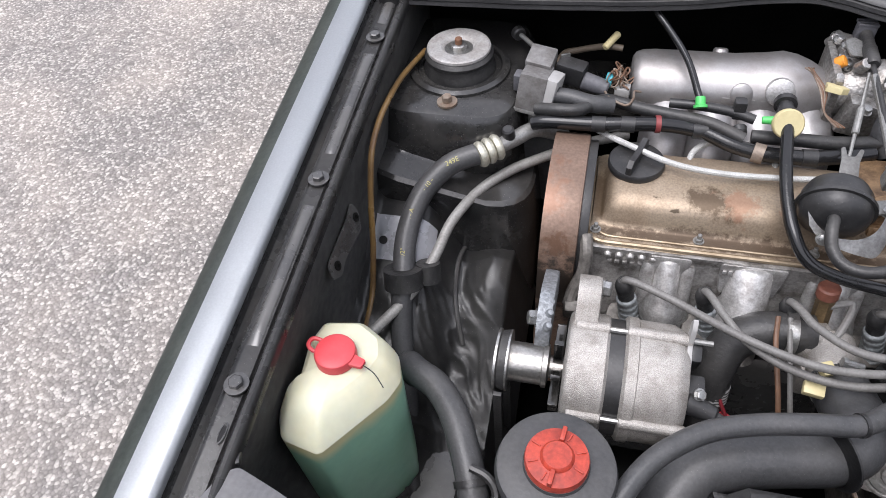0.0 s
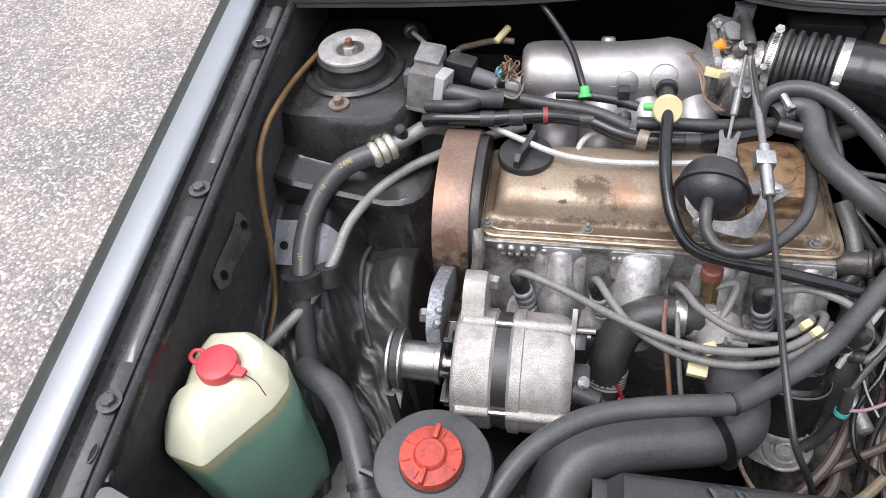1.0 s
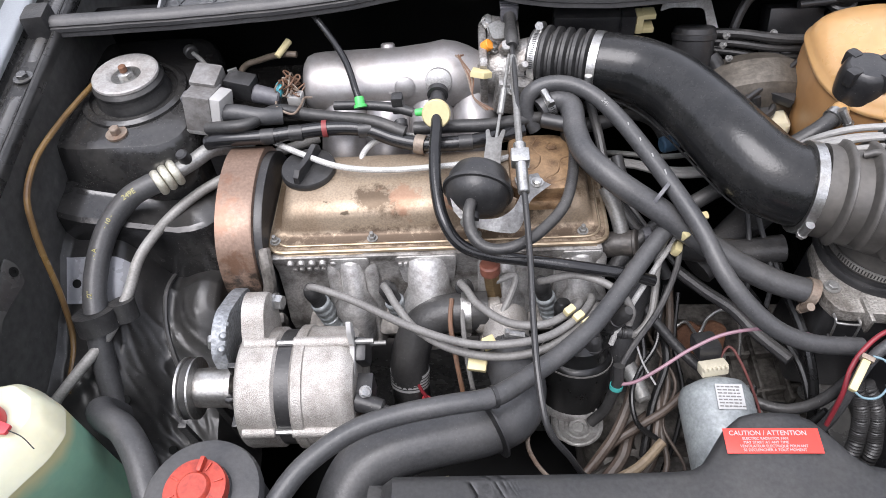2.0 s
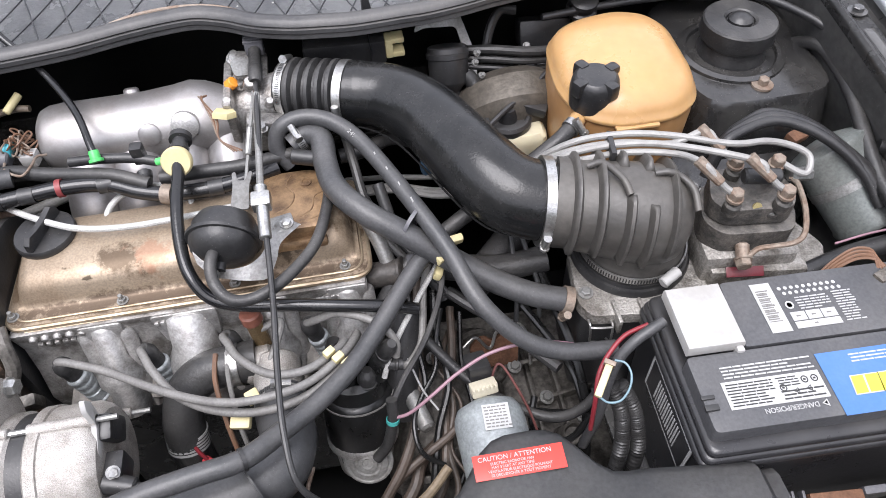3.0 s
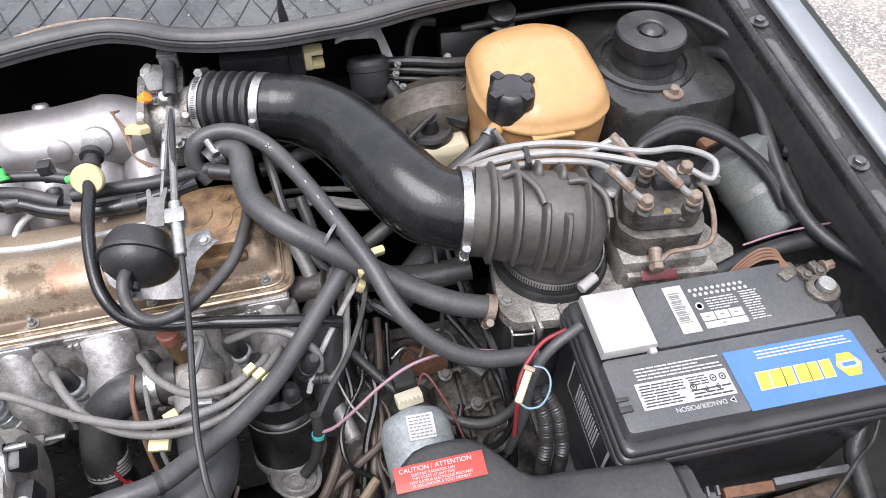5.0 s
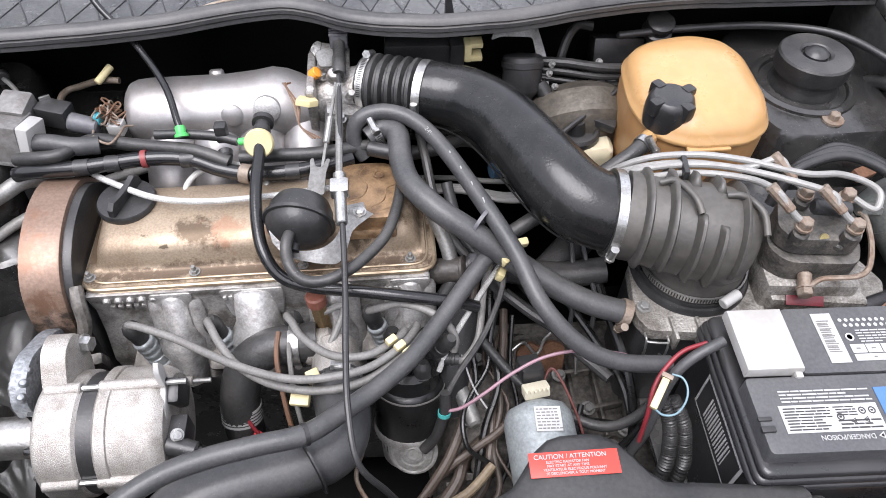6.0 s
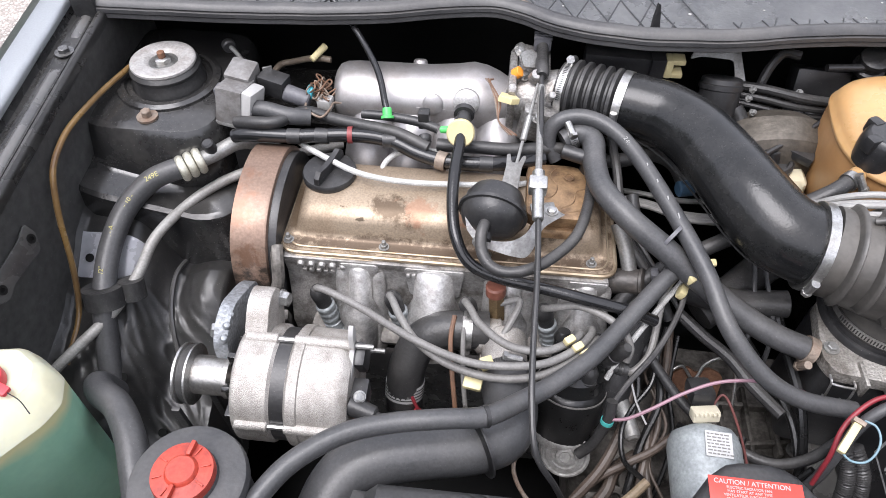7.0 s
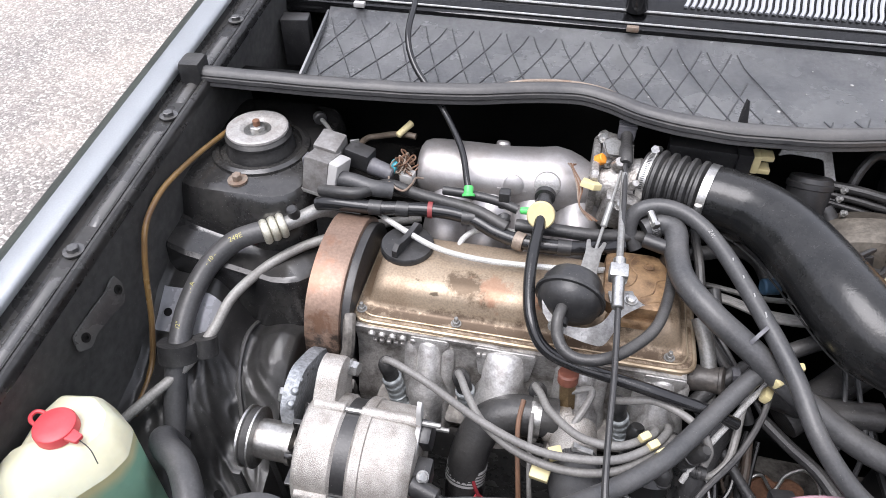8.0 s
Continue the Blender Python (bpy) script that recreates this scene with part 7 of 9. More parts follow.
# drive belt from the pulley down
bm = B()
for dy in (-0.029, 0.029):
    box(bm, (-0.421, ay + dy - 0.01, az - 0.12), (0.009, 0.005, 0.25), 0.001, (3, 0, 0))
lathe(bm, [(0.0265, 0), (0.0315, 0), (0.0335, 0.0085), (0.0265, 0.0085), (0.0265, 0)], (-0.4255, ay, az), (1, ay, az), 36)
solo("drive_belt", bm, M_RUBBER, "black rubber drive belt on the alternator pulley", "drive belt")

# ---- left side hoses ----
ph = hose("pressure_hose", [(-0.484, -0.120, 0.801), (-0.505, -0.127, 0.797), (-0.530, -0.140, 0.788), (-0.556, -0.170, 0.766), (-0.566, -0.216, 0.740), (-0.560, -0.264, 0.716), (-0.557, -0.303, 0.67), (-0.544, -0.351, 0.62), (-0.534, -0.393, 0.57), (-0.525, -0.43, 0.50)], 0.0135, M_HOSEGREY, "thick black rubber pressure hose with crimped collar", seg=18)
for k in range(3):
    c = Vector((-0.484, -0.120, 0.801)) + Vector((0.0085, 0.0065, 0.0012)) * (k - 0.6)
    bm = lathe(B(), [(0.012, -0.0052), (0.0148, -0.0045), (0.0165, -0.002), (0.0168, 0.0), (0.0165, 0.002), (0.0148, 0.0045), (0.012, 0.0052)], c, c + Vector((0.8, 0.6, 0.1)), 28)
    part("crimp_ring", bm, mat("pale_zinc_collar", (0.62, 0.60, 0.50), 0.4, 0.7, (0.5, 0.48, 0.4), 0.5, 60, 0.2, 400), ph, "pale crimped metal collar")
bm = tube(B(), [(-0.470, -0.109, 0.803), (-0.452, -0.094, 0.805), (-0.435, -0.078, 0.807), (-0.418, -0.066, 0.800), (-0.395, -0.05, 0.78)], 0.0098, 14)
part("metal_end", bm, M_STEELDULL, ph, "dull steel pipe end")
bm = cyl(B(), (-0.458, -0.098, 0.808), (-0.460, -0.102, 0.826), 0.0082, 0.0075, 14, 0.002)
part("bleed_cap", bm, M_DARK, ph)
ca0 = Vector((0.1, -0.45, -0.89)).normalized()
bm = ring(B(), (-0.560, -0.264, 0.716), ca0, 0.0133, 0.024, 0.0105, 32)
ring(bm, (-0.533, -0.2475, 0.7125), ca0, 0.0064, 0.024, 0.0085, 24)
solo("hose_cushion", bm, M_RUBBER, "oblong black rubber cushion holding the pressure hose and pipe", "hose support")
hose("metal_pipe", [(-0.315, -0.018, 0.765), (-0.370, -0.050, 0.770), (-0.415, -0.082, 0.770), (-0.455, -0.110, 0.766), (-0.490, -0.142, 0.755), (-0.514, -0.193, 0.748), (-0.528, -0.232, 0.724), (-0.548, -0.275, 0.703), (-0.578, -0.318, 0.688), (-0.606, -0.352, 0.670), (-0.625, -0.380, 0.650)], 0.0065, mat("grey_plated_pipe", (0.27, 0.265, 0.25), 0.5, 0.15, (0.18, 0.17, 0.155), 0.5, 40, 0.15, 400), "grey metal hydraulic pipe", "pipe")
at = hose("amber_tube", [(-0.588, 0.01, 0.853), (-0.603, -0.053, 0.854), (-0.603, -0.124, 0.863), (-0.603, -0.161, 0.860), (-0.603, -0.190, 0.847), (-0.603, -0.208, 0.820), (-0.603, -0.222, 0.788), (-0.603, -0.242, 0.730), (-0.603, -0.273, 0.679), (-0.603, -0.327, 0.655)], 0.0036, M_AMBERTUBE, "thin amber plastic tube along the inner wing", "tube", 10)
bm = ring(B(), (-0.603, -0.119, 0.766), (0, -0.6, -0.8), 0.0042, 0.005, 0.0012, 14)
part("tie", bm, M_DARK, at)
rh = hose("reservoir_hose", [(-0.526, -0.36, 0.66), (-0.525, -0.372, 0.70), (-0.510, -0.388, 0.714), (-0.484, -0.404, 0.718), (-0.459, -0.434, 0.717), (-0.440, -0.471, 0.710), (-0.428, -0.500, 0.698), (-0.42, -0.53, 0.68)], 0.0155, M_HOSEGREY, "black rubber hose beside the washer bottle", seg=18)
bm = ring(B(), (-0.430, -0.492, 0.701), (0.3, -0.8, -0.4), 0.0156, 0.007, 0.003, 24)
part("clip", bm, M_DARK, rh)
bm = tube(B(), [(-0.432, -0.486, 0.722), (-0.414, -0.492, 0.720), (-0.404, -0.505, 0.712), (-0.408, -0.53, 0.70)], 0.0045, 8)
part("clip_tail", bm, M_DARK, rh)
# pierced bracket on the wing
bm = prism(B(), rounded([(-0.050, -0.004), (-0.036, -0.014), (-0.020, -0.010), (0.010, -0.014), (0.030, -0.018), (0.042, -0.002), (0.040, 0.014), (0.018, 0.010), (-0.020, 0.012), (-0.044, 0.012)], 0.004, 2), 0.002, Matrix(((0, -0.34, 0.94, -0.605), (1, 0, 0, -0.300), (0.10, 0.94, 0.34, 0.815), (0, 0, 0, 1))), 0.0005)
wbk = solo("wing_bracket", bm, M_FLANGE, "black pierced sheet bracket on the inner wing", "bracket")
for p in ((-0.6025, -0.268, 0.818), (-0.6025, -0.334, 0.812)):
    bm = lathe(B(), [(0.0028, 0), (0.0055, 0), (0.0055, 0.001), (0.0028, 0.001), (0.0028, 0)], p, (p[0] + 1, p[1], p[2] + 0.4), 14)
    part("eyelet", bm, M_FIREWALL, wbk)

# ---- relay block and loom on the left ----
rb = thing("connector_block", (-0.433, -0.035, 0.80), "grey taped connector block with a whitish side", "connector")
bm = box(B(), (-0.436, -0.045, 0.848), (0.034, 0.042, 0.046), 0.003, (-12, 6, -8))
part("taped_body", bm, M_TAPE, rb, "wrapped in grey tape")
bm = box(B(), (-0.433, -0.014, 0.860), (0.034, 0.034, 0.034), 0.004, (10, 6, -8))
part("tape_fold", bm, M_TAPE, rb)
bm = box(B(), (-0.4150, -0.050, 0.845), (0.017, 0.036, 0.046), 0.004, (-14, 8, -14))
part("white_side", bm, M_WHITE, rb, "off-white plastic side")
bm = box(B(), (-0.437, -0.048, 0.823), (0.044, 0.046, 0.005), 0.001, (-12, 6, -8))
part("base_plate", bm, M_STEELDULL, rb)
bm = box(B(), (-0.456, -0.036, 0.850), (0.012, 0.016, 0.022), 0.002, (0, 0, -8))
part("side_plug", bm, M_GREYPLAS, rb)
bm = box(B(), (-0.440, -0.035, 0.795), (0.004, 0.03, 0.05), 0.001)
part("stalk", bm, M_STEELDULL, rb)
cn = thing("wiring_plug", (-0.37, -0.01, 0.83), "black and grey wiring plug with teal band", "connector")
bm = box(B(), (-0.395, -0.012, 0.852), (0.036, 0.024, 0.026), 0.003, (0, 6, -14))
part("housing", bm, M_DARK, cn)
bm = cyl(B(), (-0.380, -0.020, 0.846), (-0.348, -0.024, 0.838), 0.0115, 0.0105, 14, 0.002)
part("grey_boot", bm, M_GREYPLAS, cn)
bm = cyl(B(), (-0.352, -0.014, 0.845), (-0.344, -0.015, 0.844), 0.0095, 0.0095, 14, 0.001)
part("teal_band", bm, mat("teal_band", (0.06, 0.35, 0.42), 0.45, 0), cn, "teal plastic band")
bm = box(B(), (-0.404, -0.002, 0.866), (0.012, 0.003, 0.008), 0.0005, (0, 0, 25))
part("wire_spring", bm, M_STEEL, cn)
bm = box(B(), (-0.330, -0.018, 0.832), (0.018, 0.016, 0.016), 0.002, (0, 0, -8))
part("white_plug", bm, M_WHITE, cn)
random.seed(11)
for k in range(9):
    o = Vector((random.uniform(-0.007, 0.007), random.uniform(-0.010, 0.010), random.uniform(-0.010, 0.006)))
    j = [Vector((random.uniform(-0.010, 0.010), random.uniform(-0.012, 0.012), random.uniform(-0.010, 0.006))) for _ in range(6)]
    pts = [Vector((-0.350, -0.018, 0.842)) + o * 0.5, Vector((-0.342, -0.014, 0.852)) + j[0], Vector((-0.336, -0.006, 0.856)) + j[1], Vector((-0.330, -0.008, 0.850)) + j[2], Vector((-0.336, -0.014, 0.846)) + j[3], Vector((-0.326, -0.016, 0.842)) + j[4], Vector((-0.326, -0.018, 0.836)) + o * 0.3]
    hose("thin_wire", pts, 0.0011, M_BROWNWIRE if k % 3 else M_RUSTLIGHT, "thin brown bare-looking wire tangle", "wire", 6, 5, "tangled thin wires")
hose("looped_wire", [(-0.352, -0.028, 0.84), (-0.345, -0.050, 0.845), (-0.325, -0.064, 0.846), (-0.317, -0.05, 0.846), (-0.316, -0.03, 0.842), (-0.308, -0.024, 0.838)], 0.0015, M_RUSTLIGHT, "thin tan wire loop", "wire", 8)
hose("heater_pipe", [(-0.412, 0.030, 0.822), (-0.414, 0.050, 0.828), (-0.408, 0.064, 0.829), (-0.394, 0.066, 0.832), (-0.372, 0.060, 0.842), (-0.352, 0.052, 0.850), (-0.335, 0.050, 0.850)], 0.0042, mat("brown_sleeve", (0.12, 0.095, 0.07), 0.6, 0, None, 0.5, 40), "brown sleeved hose by the plenum", "hose")
bm = cyl(B(), (-0.358, 0.040, 0.855), (-0.343, 0.061, 0.864), 0.0046, 0.0048, 12, 0.001)
solo("cream_sleeve", bm, M_CREAM, "small cream plastic sleeve on the wiring", "sleeve")
ml0 = hose("main_loom", [(-0.432, -0.082, 0.822), (-0.412, -0.084, 0.828), (-0.354, -0.086, 0.832), (-0.286, -0.079, 0.834), (-0.238, -0.079, 0.830), (-0.202, -0.092, 0.824), (-0.167, -0.098, 0.82), (-0.119, -0.098, 0.82), (-0.075, -0.088, 0.82), (-0.05, -0.08, 0.82)], 0.0088, M_SHINYHOSE, "black taped main wiring loom", "loom", 14)
for k, p in enumerate(((-0.354, -0.086, 0.832), (-0.320, -0.083, 0.833), (-0.238, -0.079, 0.830), (-0.119, -0.098, 0.82))):
    bm = ring(B(), p, (1, 0.05, 0), 0.0087, 0.016, 0.0009, 16)
    part("tape_wrap", bm, M_DARK, ml0)
hose("upper_loom", [(-0.43, -0.070, 0.835), (-0.402, -0.078, 0.842), (-0.378, -0.076, 0.843), (-0.362, -0.060, 0.842), (-0.345, -0.046, 0.838), (-0.310, -0.056, 0.838), (-0.275, -0.064, 0.838), (-0.23, -0.074, 0.838), (-0.19, -0.088, 0.83)], 0.0078, M_RUBBER, "black rubber sleeved loom", "loom", 14)
hose("grey_loom", [(-0.415, -0.055, 0.846), (-0.39, -0.058, 0.846), (-0.365, -0.062, 0.843), (-0.340, -0.056, 0.838)], 0.0105, M_HOSEGREY, "dark grey taped loom stub", "loom", 12)
hose("lower_loom", [(-0.18, -0.075, 0.825), (-0.13, -0.078, 0.828), (-0.09, -0.078, 0.828), (-0.05, -0.072, 0.828), (-0.01, -0.065, 0.825)], 0.008, M_RUBBER, "black loom under the plenum", "loom", 12)
hose("fuel_rail_hose", [(-0.275, -0.052, 0.846), (-0.24, -0.056, 0.848), (-0.205, -0.060, 0.846), (-0.18, -0.066, 0.842)], 0.0058, M_DARK, "black hose with green connector", "hose")
bm = B()
box(bm, (-0.198, -0.058, 0.850), (0.014, 0.014, 0.024), 0.003)
cyl(bm, (-0.196, -0.072, 0.834), (-0.194, -0.082, 0.832), 0.009, 0.008, 12, 0.002)
solo("loom_clip", bm, M_DARK, "black plastic loom clip", "clip")
bm = ring(B(), (-0.286, -0.079, 0.834), (1, 0.1, 0), 0.0088, 0.006, 0.0015, 14)
solo("red_tie", bm, mat("dull_red_tie", (0.22, 0.04, 0.04), 0.5, 0), "dull red cable tie on the loom", "cable tie")
bm = ring(B(), (-0.172, -0.098, 0.82), (1, -0.3, 0), 0.0095, 0.012, 0.002, 16)
solo("loom_band", bm, M_RUSTLIGHT, "yellow-grey metal band round the loom", "band")
hose("injector_line", [(-0.372, -0.056, 0.812), (-0.351, -0.079, 0.816), (-0.309, -0.111, 0.8225), (-0.263, -0.133, 0.822), (-0.209, -0.139, 0.820), (-0.143, -0.134, 0.818), (-0.105, -0.129, 0.817), (-0.082, -0.124, 0.815), (-0.065, -0.112, 0.808)], 0.0036, M_BRIGHTBRAID, "braided steel line over the valve cover", "fuel line", 10)
hose("short_braided_line", [(-0.245, -0.118, 0.80), (-0.243, -0.095, 0.806), (-0.228, -0.078, 0.810), (-0.20, -0.072, 0.812), (-0.17, -0.076, 0.812)], 0.0036, M_BRIGHTBRAID, "short braided steel injector line", "fuel line", 10)
hose("short_braided_line", [(-0.150, -0.118, 0.80), (-0.151, -0.10, 0.806), (-0.145, -0.086, 0.81), (-0.12, -0.08, 0.812)], 0.0036, M_BRIGHTBRAID, "short braided steel injector line", "fuel line", 10)
hose("back_pipe", [(-0.47, 0.05, 0.862), (-0.455, 0.035, 0.86), (-0.44, 0.015, 0.86)], 0.003, M_STEELDULL, "thin grey rod at the firewall", "rod", 8)
bm = cyl(B(), (-0.474, 0.055, 0.862), (-0.468, 0.046, 0.862), 0.009, seg=14, bevel=0.002)
solo("firewall_grommet", bm, M_RUBBER, "black rubber grommet in the firewall", "grommet")
bm = B()
rows = []
for i in range(9):
    k = i / 8
    rows.append([bm.verts.new((-0.447 + 0.045 * c + 0.006 * math.sin(3 * k), -0.062 - 0.006 * math.sin(4 * k + c) - 0.02 * k, 0.797 - 0.10 * k - 0.012 * c)) for c in (0, 0.25, 0.5, 0.75, 1.0)])
for p, q in zip(rows, rows[1:]):
    for i in range(4):
        bm.faces.new((p[i], p[i + 1], q[i + 1], q[i]))
bmesh.ops.solidify(bm, geom=bm.faces, thickness=0.003)
solo("rubber_flap", bm, M_HOSEGREY, "dark rubber flap hanging beside the strut tower", "flap", sharp=60)
# vacuum tube with green end
vt = hose("vacuum_tube", [(-0.372, 0.26, 0.99), (-0.366, 0.185, 0.975), (-0.361, 0.124, 0.957), (-0.343, 0.091, 0.930), (-0.300, 0.050, 0.902), (-0.263, -0.004, 0.880), (-0.246, -0.050, 0.862), (-0.242, -0.060, 0.856)], 0.0042, M_SHINYHOSE, "thin black plastic tube with green tip", "tube")
bm = lathe(B(), [(0.005, 0), (0.0058, 0.002), (0.0058, 0.009), (0.008, 0.010), (0.008, 0.013), (0, 0.013)], (-0.243, -0.056, 0.861), (-0.241, -0.067, 0.850), 14)
part("green_tip", bm, M_GREEN, vt, "bright green plastic tip")

# ---- idle hose with yellow grommet ----
bv = hose("breather_hose", [(-0.151, -0.090, 0.857), (-0.151, -0.106, 0.852), (-0.153, -0.138, 0.845), (-0.152, -0.178, 0.832), (-0.145, -0.214, 0.818), (-0.128, -0.236, 0.80), (-0.096, -0.245, 0.79), (-0.046, -0.251, 0.785), (0.003, -0.258, 0.780), (0.047, -0.262, 0.772), (0.08, -0.26, 0.755)], 0.0068, M_SHINYHOSE, "glossy black vacuum hose with pale yellow grommet", seg=14)
bm = lathe(B(), [(0.006, 0), (0.0155, 0.0), (0.0165, 0.002), (0.0165, 0.009), (0.015, 0.011), (0.006, 0.011)], (-0.151, -0.086, 0.856), (-0.151, -0.105, 0.868), 28)
part("yellow_grommet", bm, M_CREAM, bv, "pale yellow plastic grommet", 40)
bm = lathe(B(), [(0.0085, 0), (0.0085, 0.012), (0.0105, 0.013), (0.0105, 0.020), (0.0085, 0.021), (0.0085, 0.03), (0.0125, 0.031), (0.0125, 0.038), (0.010, 0.040)], (-0.151, -0.086, 0.856), (-0.149, -0.020, 0.858), 20)
part("valve_body", bm, M_DARK, bv, "black check valve")
bm = ring(B(), (-0.150, -0.050, 0.857), (0, 1, 0), 0.0106, 0.0025, 0.0015, 20)
part("spring_clip", bm, mat("olive_clip", (0.22, 0.26, 0.10), 0.45, 0.3), bv)
bm = cyl(B(), (-0.156, -0.082, 0.856), (-0.176, -0.080, 0.853), 0.0052, 0.0042, 12, 0.001)
part("green_nipple", bm, M_GREEN, bv, "green plastic nipple")
bm = lathe(B(), [(0.017, 0), (0.016, 0.006), (0.011, 0.008), (0, 0.008)], (-0.150, -0.014, 0.846), (-0.150, -0.04, 0.858), 20)
part("boss", bm, M_ALU, bv)
tg = thing("wire_tag", (-0.101, -0.036, 0.86), "pale yellow plastic connector hanging on thin wires", "connector")
bm = prism(B(), [(-0.012, -0.008), (0.004, -0.012), (0.014, -0.004), (0.010, 0.008), (-0.008, 0.010)], 0.007, pose(-0.100, -0.034, 0.866, -20, 10, 0), 0.0015)
part("shell", bm, M_CREAM, tg)
for k in range(4):
    bm = tube(B(), [(-0.128 + 0.003 * k, 0.000, 0.872), (-0.122, -0.014, 0.874 + 0.001 * k), (-0.114 + 0.002 * k, -0.036, 0.866), (-0.108, -0.056, 0.852), (-0.094 + 0.003 * k, -0.068, 0.842)], 0.0012, 6)
    part("wire", bm, M_BROWNWIRE if k % 2 else M_RUSTLIGHT, tg)

# ---- throttle cable with bracket and dashpot ----
ca = hose("throttle_cable", [(-0.0605, 0.000, 0.882), (-0.060, -0.06, 0.878), (-0.060, -0.12, 0.870), (-0.0605, -0.165, 0.864), (-0.058, -0.225, 0.850), (-0.057, -0.288, 0.835), (-0.058, -0.348, 0.822), (-0.057, -0.402, 0.808), (-0.050, -0.442, 0.785), (-0.027, -0.452, 0.740), (-0.008, -0.455, 0.69)], 0.0032, M_DARK, "black sheathed throttle cable", "cable", 10)
bm = lathe(B(), [(0.0075, 0), (0.0075, 0.03), (0.0085, 0.032), (0.0085, 0.06), (0.0065, 0.063)], (-0.0605, 0.060, 0.885), (-0.0605, -0.02, 0.882), 14)
part("rubber_sleeve", bm, M_RUBBER, ca)
bm = box(B(), (-0.0605, 0.063, 0.886), (0.022, 0.014, 0.018), 0.003)
for k in range(3):
    box(bm, (-0.0605, 0.058 + 0.006 * k, 0.896), (0.023, 0.003, 0.004), 0.001)
part("cable_clamp", bm, M_GREYPLAS, ca)
bm = cyl(B(), (-0.0605, -0.020, 0.880), (-0.0605, -0.16, 0.866), 0.0042, 0.0038, 10)
part("rod", bm, M_STEELDULL, ca)
bm = B()
cyl(bm, (-0.0640, -0.012, 0.878), (-0.0840, -0.112, 0.832), 0.0022, 0.0020, 8)
cyl(bm, (-0.0720, -0.052, 0.860), (-0.0780, -0.082, 0.846), 0.0040, 0.0040, 10, 0.001)
lathe(bm, [(0, -0.006), (0.0045, -0.004), (0.006, 0.0), (0.0045, 0.004), (0, 0.006)], (-0.0845, -0.114, 0.831), (-0.0845, -0.114, 1), 12)
part("linkage_rod", bm, M_STEELDULL, ca, "thin plated linkage rod")
bm = B()
cyl(bm, (-0.0605, -0.155, 0.867), (-0.059, -0.215, 0.853), 0.0068, 0.0062, 12, 0.001)
box(bm, (-0.0605, -0.172, 0.862), (0.020, 0.018, 0.016), 0.003, (10, 0, 0))
part("adjuster", bm, M_STEEL, ca, "zinc-plated cable adjuster")
M_ZINC = mat("greyed_zinc_sheet", (0.50, 0.50, 0.49), 0.36, 0.75, (0.28, 0.27, 0.26), 0.7, 55, 0.25, 300)
bm = prism(B(), rounded([(-0.010, -0.024), (0.010, -0.024), (0.009, 0.004), (0.012, 0.020), (0.008, 0.021), (0.004, 0.010), (-0.004, 0.010), (-0.007, 0.021), (-0.011, 0.019), (-0.009, 0.004)], 0.0025, 2), 0.0022, pose(-0.087, -0.127, 0.839, 20, 0, -8), 0.0005)
part("upper_bracket", bm, mat("dull_zinc_tab", (0.15, 0.15, 0.145), 0.55, 0.3, (0.10, 0.095, 0.09), 0.7, 60, 0.2, 300), ca, "zinc-plated steel bracket")
dp = thing("dashpot", (-0.108, -0.18, 0.80), "black throttle dashpot on a plated steel bracket", "dashpot")
a, b = Vector((-0.1105, -0.213, 0.8255)), Vector((-0.1005, -0.153, 0.8385))
bm = lathe(B(), [(0.006, -0.010), (0.006, -0.002), (0.010, 0.0), (0.021, 0.003), (0.0315, 0.011), (0.0345, 0.018), (0.0352, 0.0225), (0.0385, 0.0230), (0.0388, 0.0265), (0.0352, 0.0275), (0.034, 0.040), (0.029, 0.050), (0.018, 0.056), (0, 0.057)], a, b, 44)
part("diaphragm_case", bm, M_DARK, dp, "", 30)
up = smooth_line([(-0.136, -0.204, 0.839), (-0.124, -0.214, 0.829), (-0.108, -0.221, 0.823), (-0.086, -0.219, 0.821), (-0.071, -0.211, 0.824), (-0.063, -0.200, 0.829), (-0.058, -0.188, 0.831), (-0.052, -0.172, 0.830), (-0.047, -0.165, 0.829)], 5)
lo = smooth_line([(-0.133, -0.214, 0.829), (-0.120, -0.224, 0.819), (-0.100, -0.229, 0.814), (-0.080, -0.231, 0.810), (-0.066, -0.228, 0.808), (-0.056, -0.213, 0.816), (-0.050, -0.199, 0.824), (-0.034, -0.187, 0.829), (-0.027, -0.181, 0.829)], 5)
bm = B()
va, vb = [bm.verts.new(p) for p in up], [bm.verts.new(p) for p in lo]
for i in range(len(va) - 1):
    bm.faces.new((va[i], vb[i], vb[i + 1], va[i + 1]))
bmesh.ops.solidify(bm, geom=bm.faces, thickness=0.0022)
bk = part("bracket", bm, M_ZINC, dp, "bent zinc-plated steel bracket", 40)
for c, d in (((-0.119, -0.224, 0.822), (-0.2, -1, 0.5)), ((-0.042, -0.178, 0.830), (0, -0.1, 1))):
    bm = bolt(B(), c, d, 0.0055, 0.005, 1.3)
    part("bracket_bolt", bm, M_STEEL, bk)
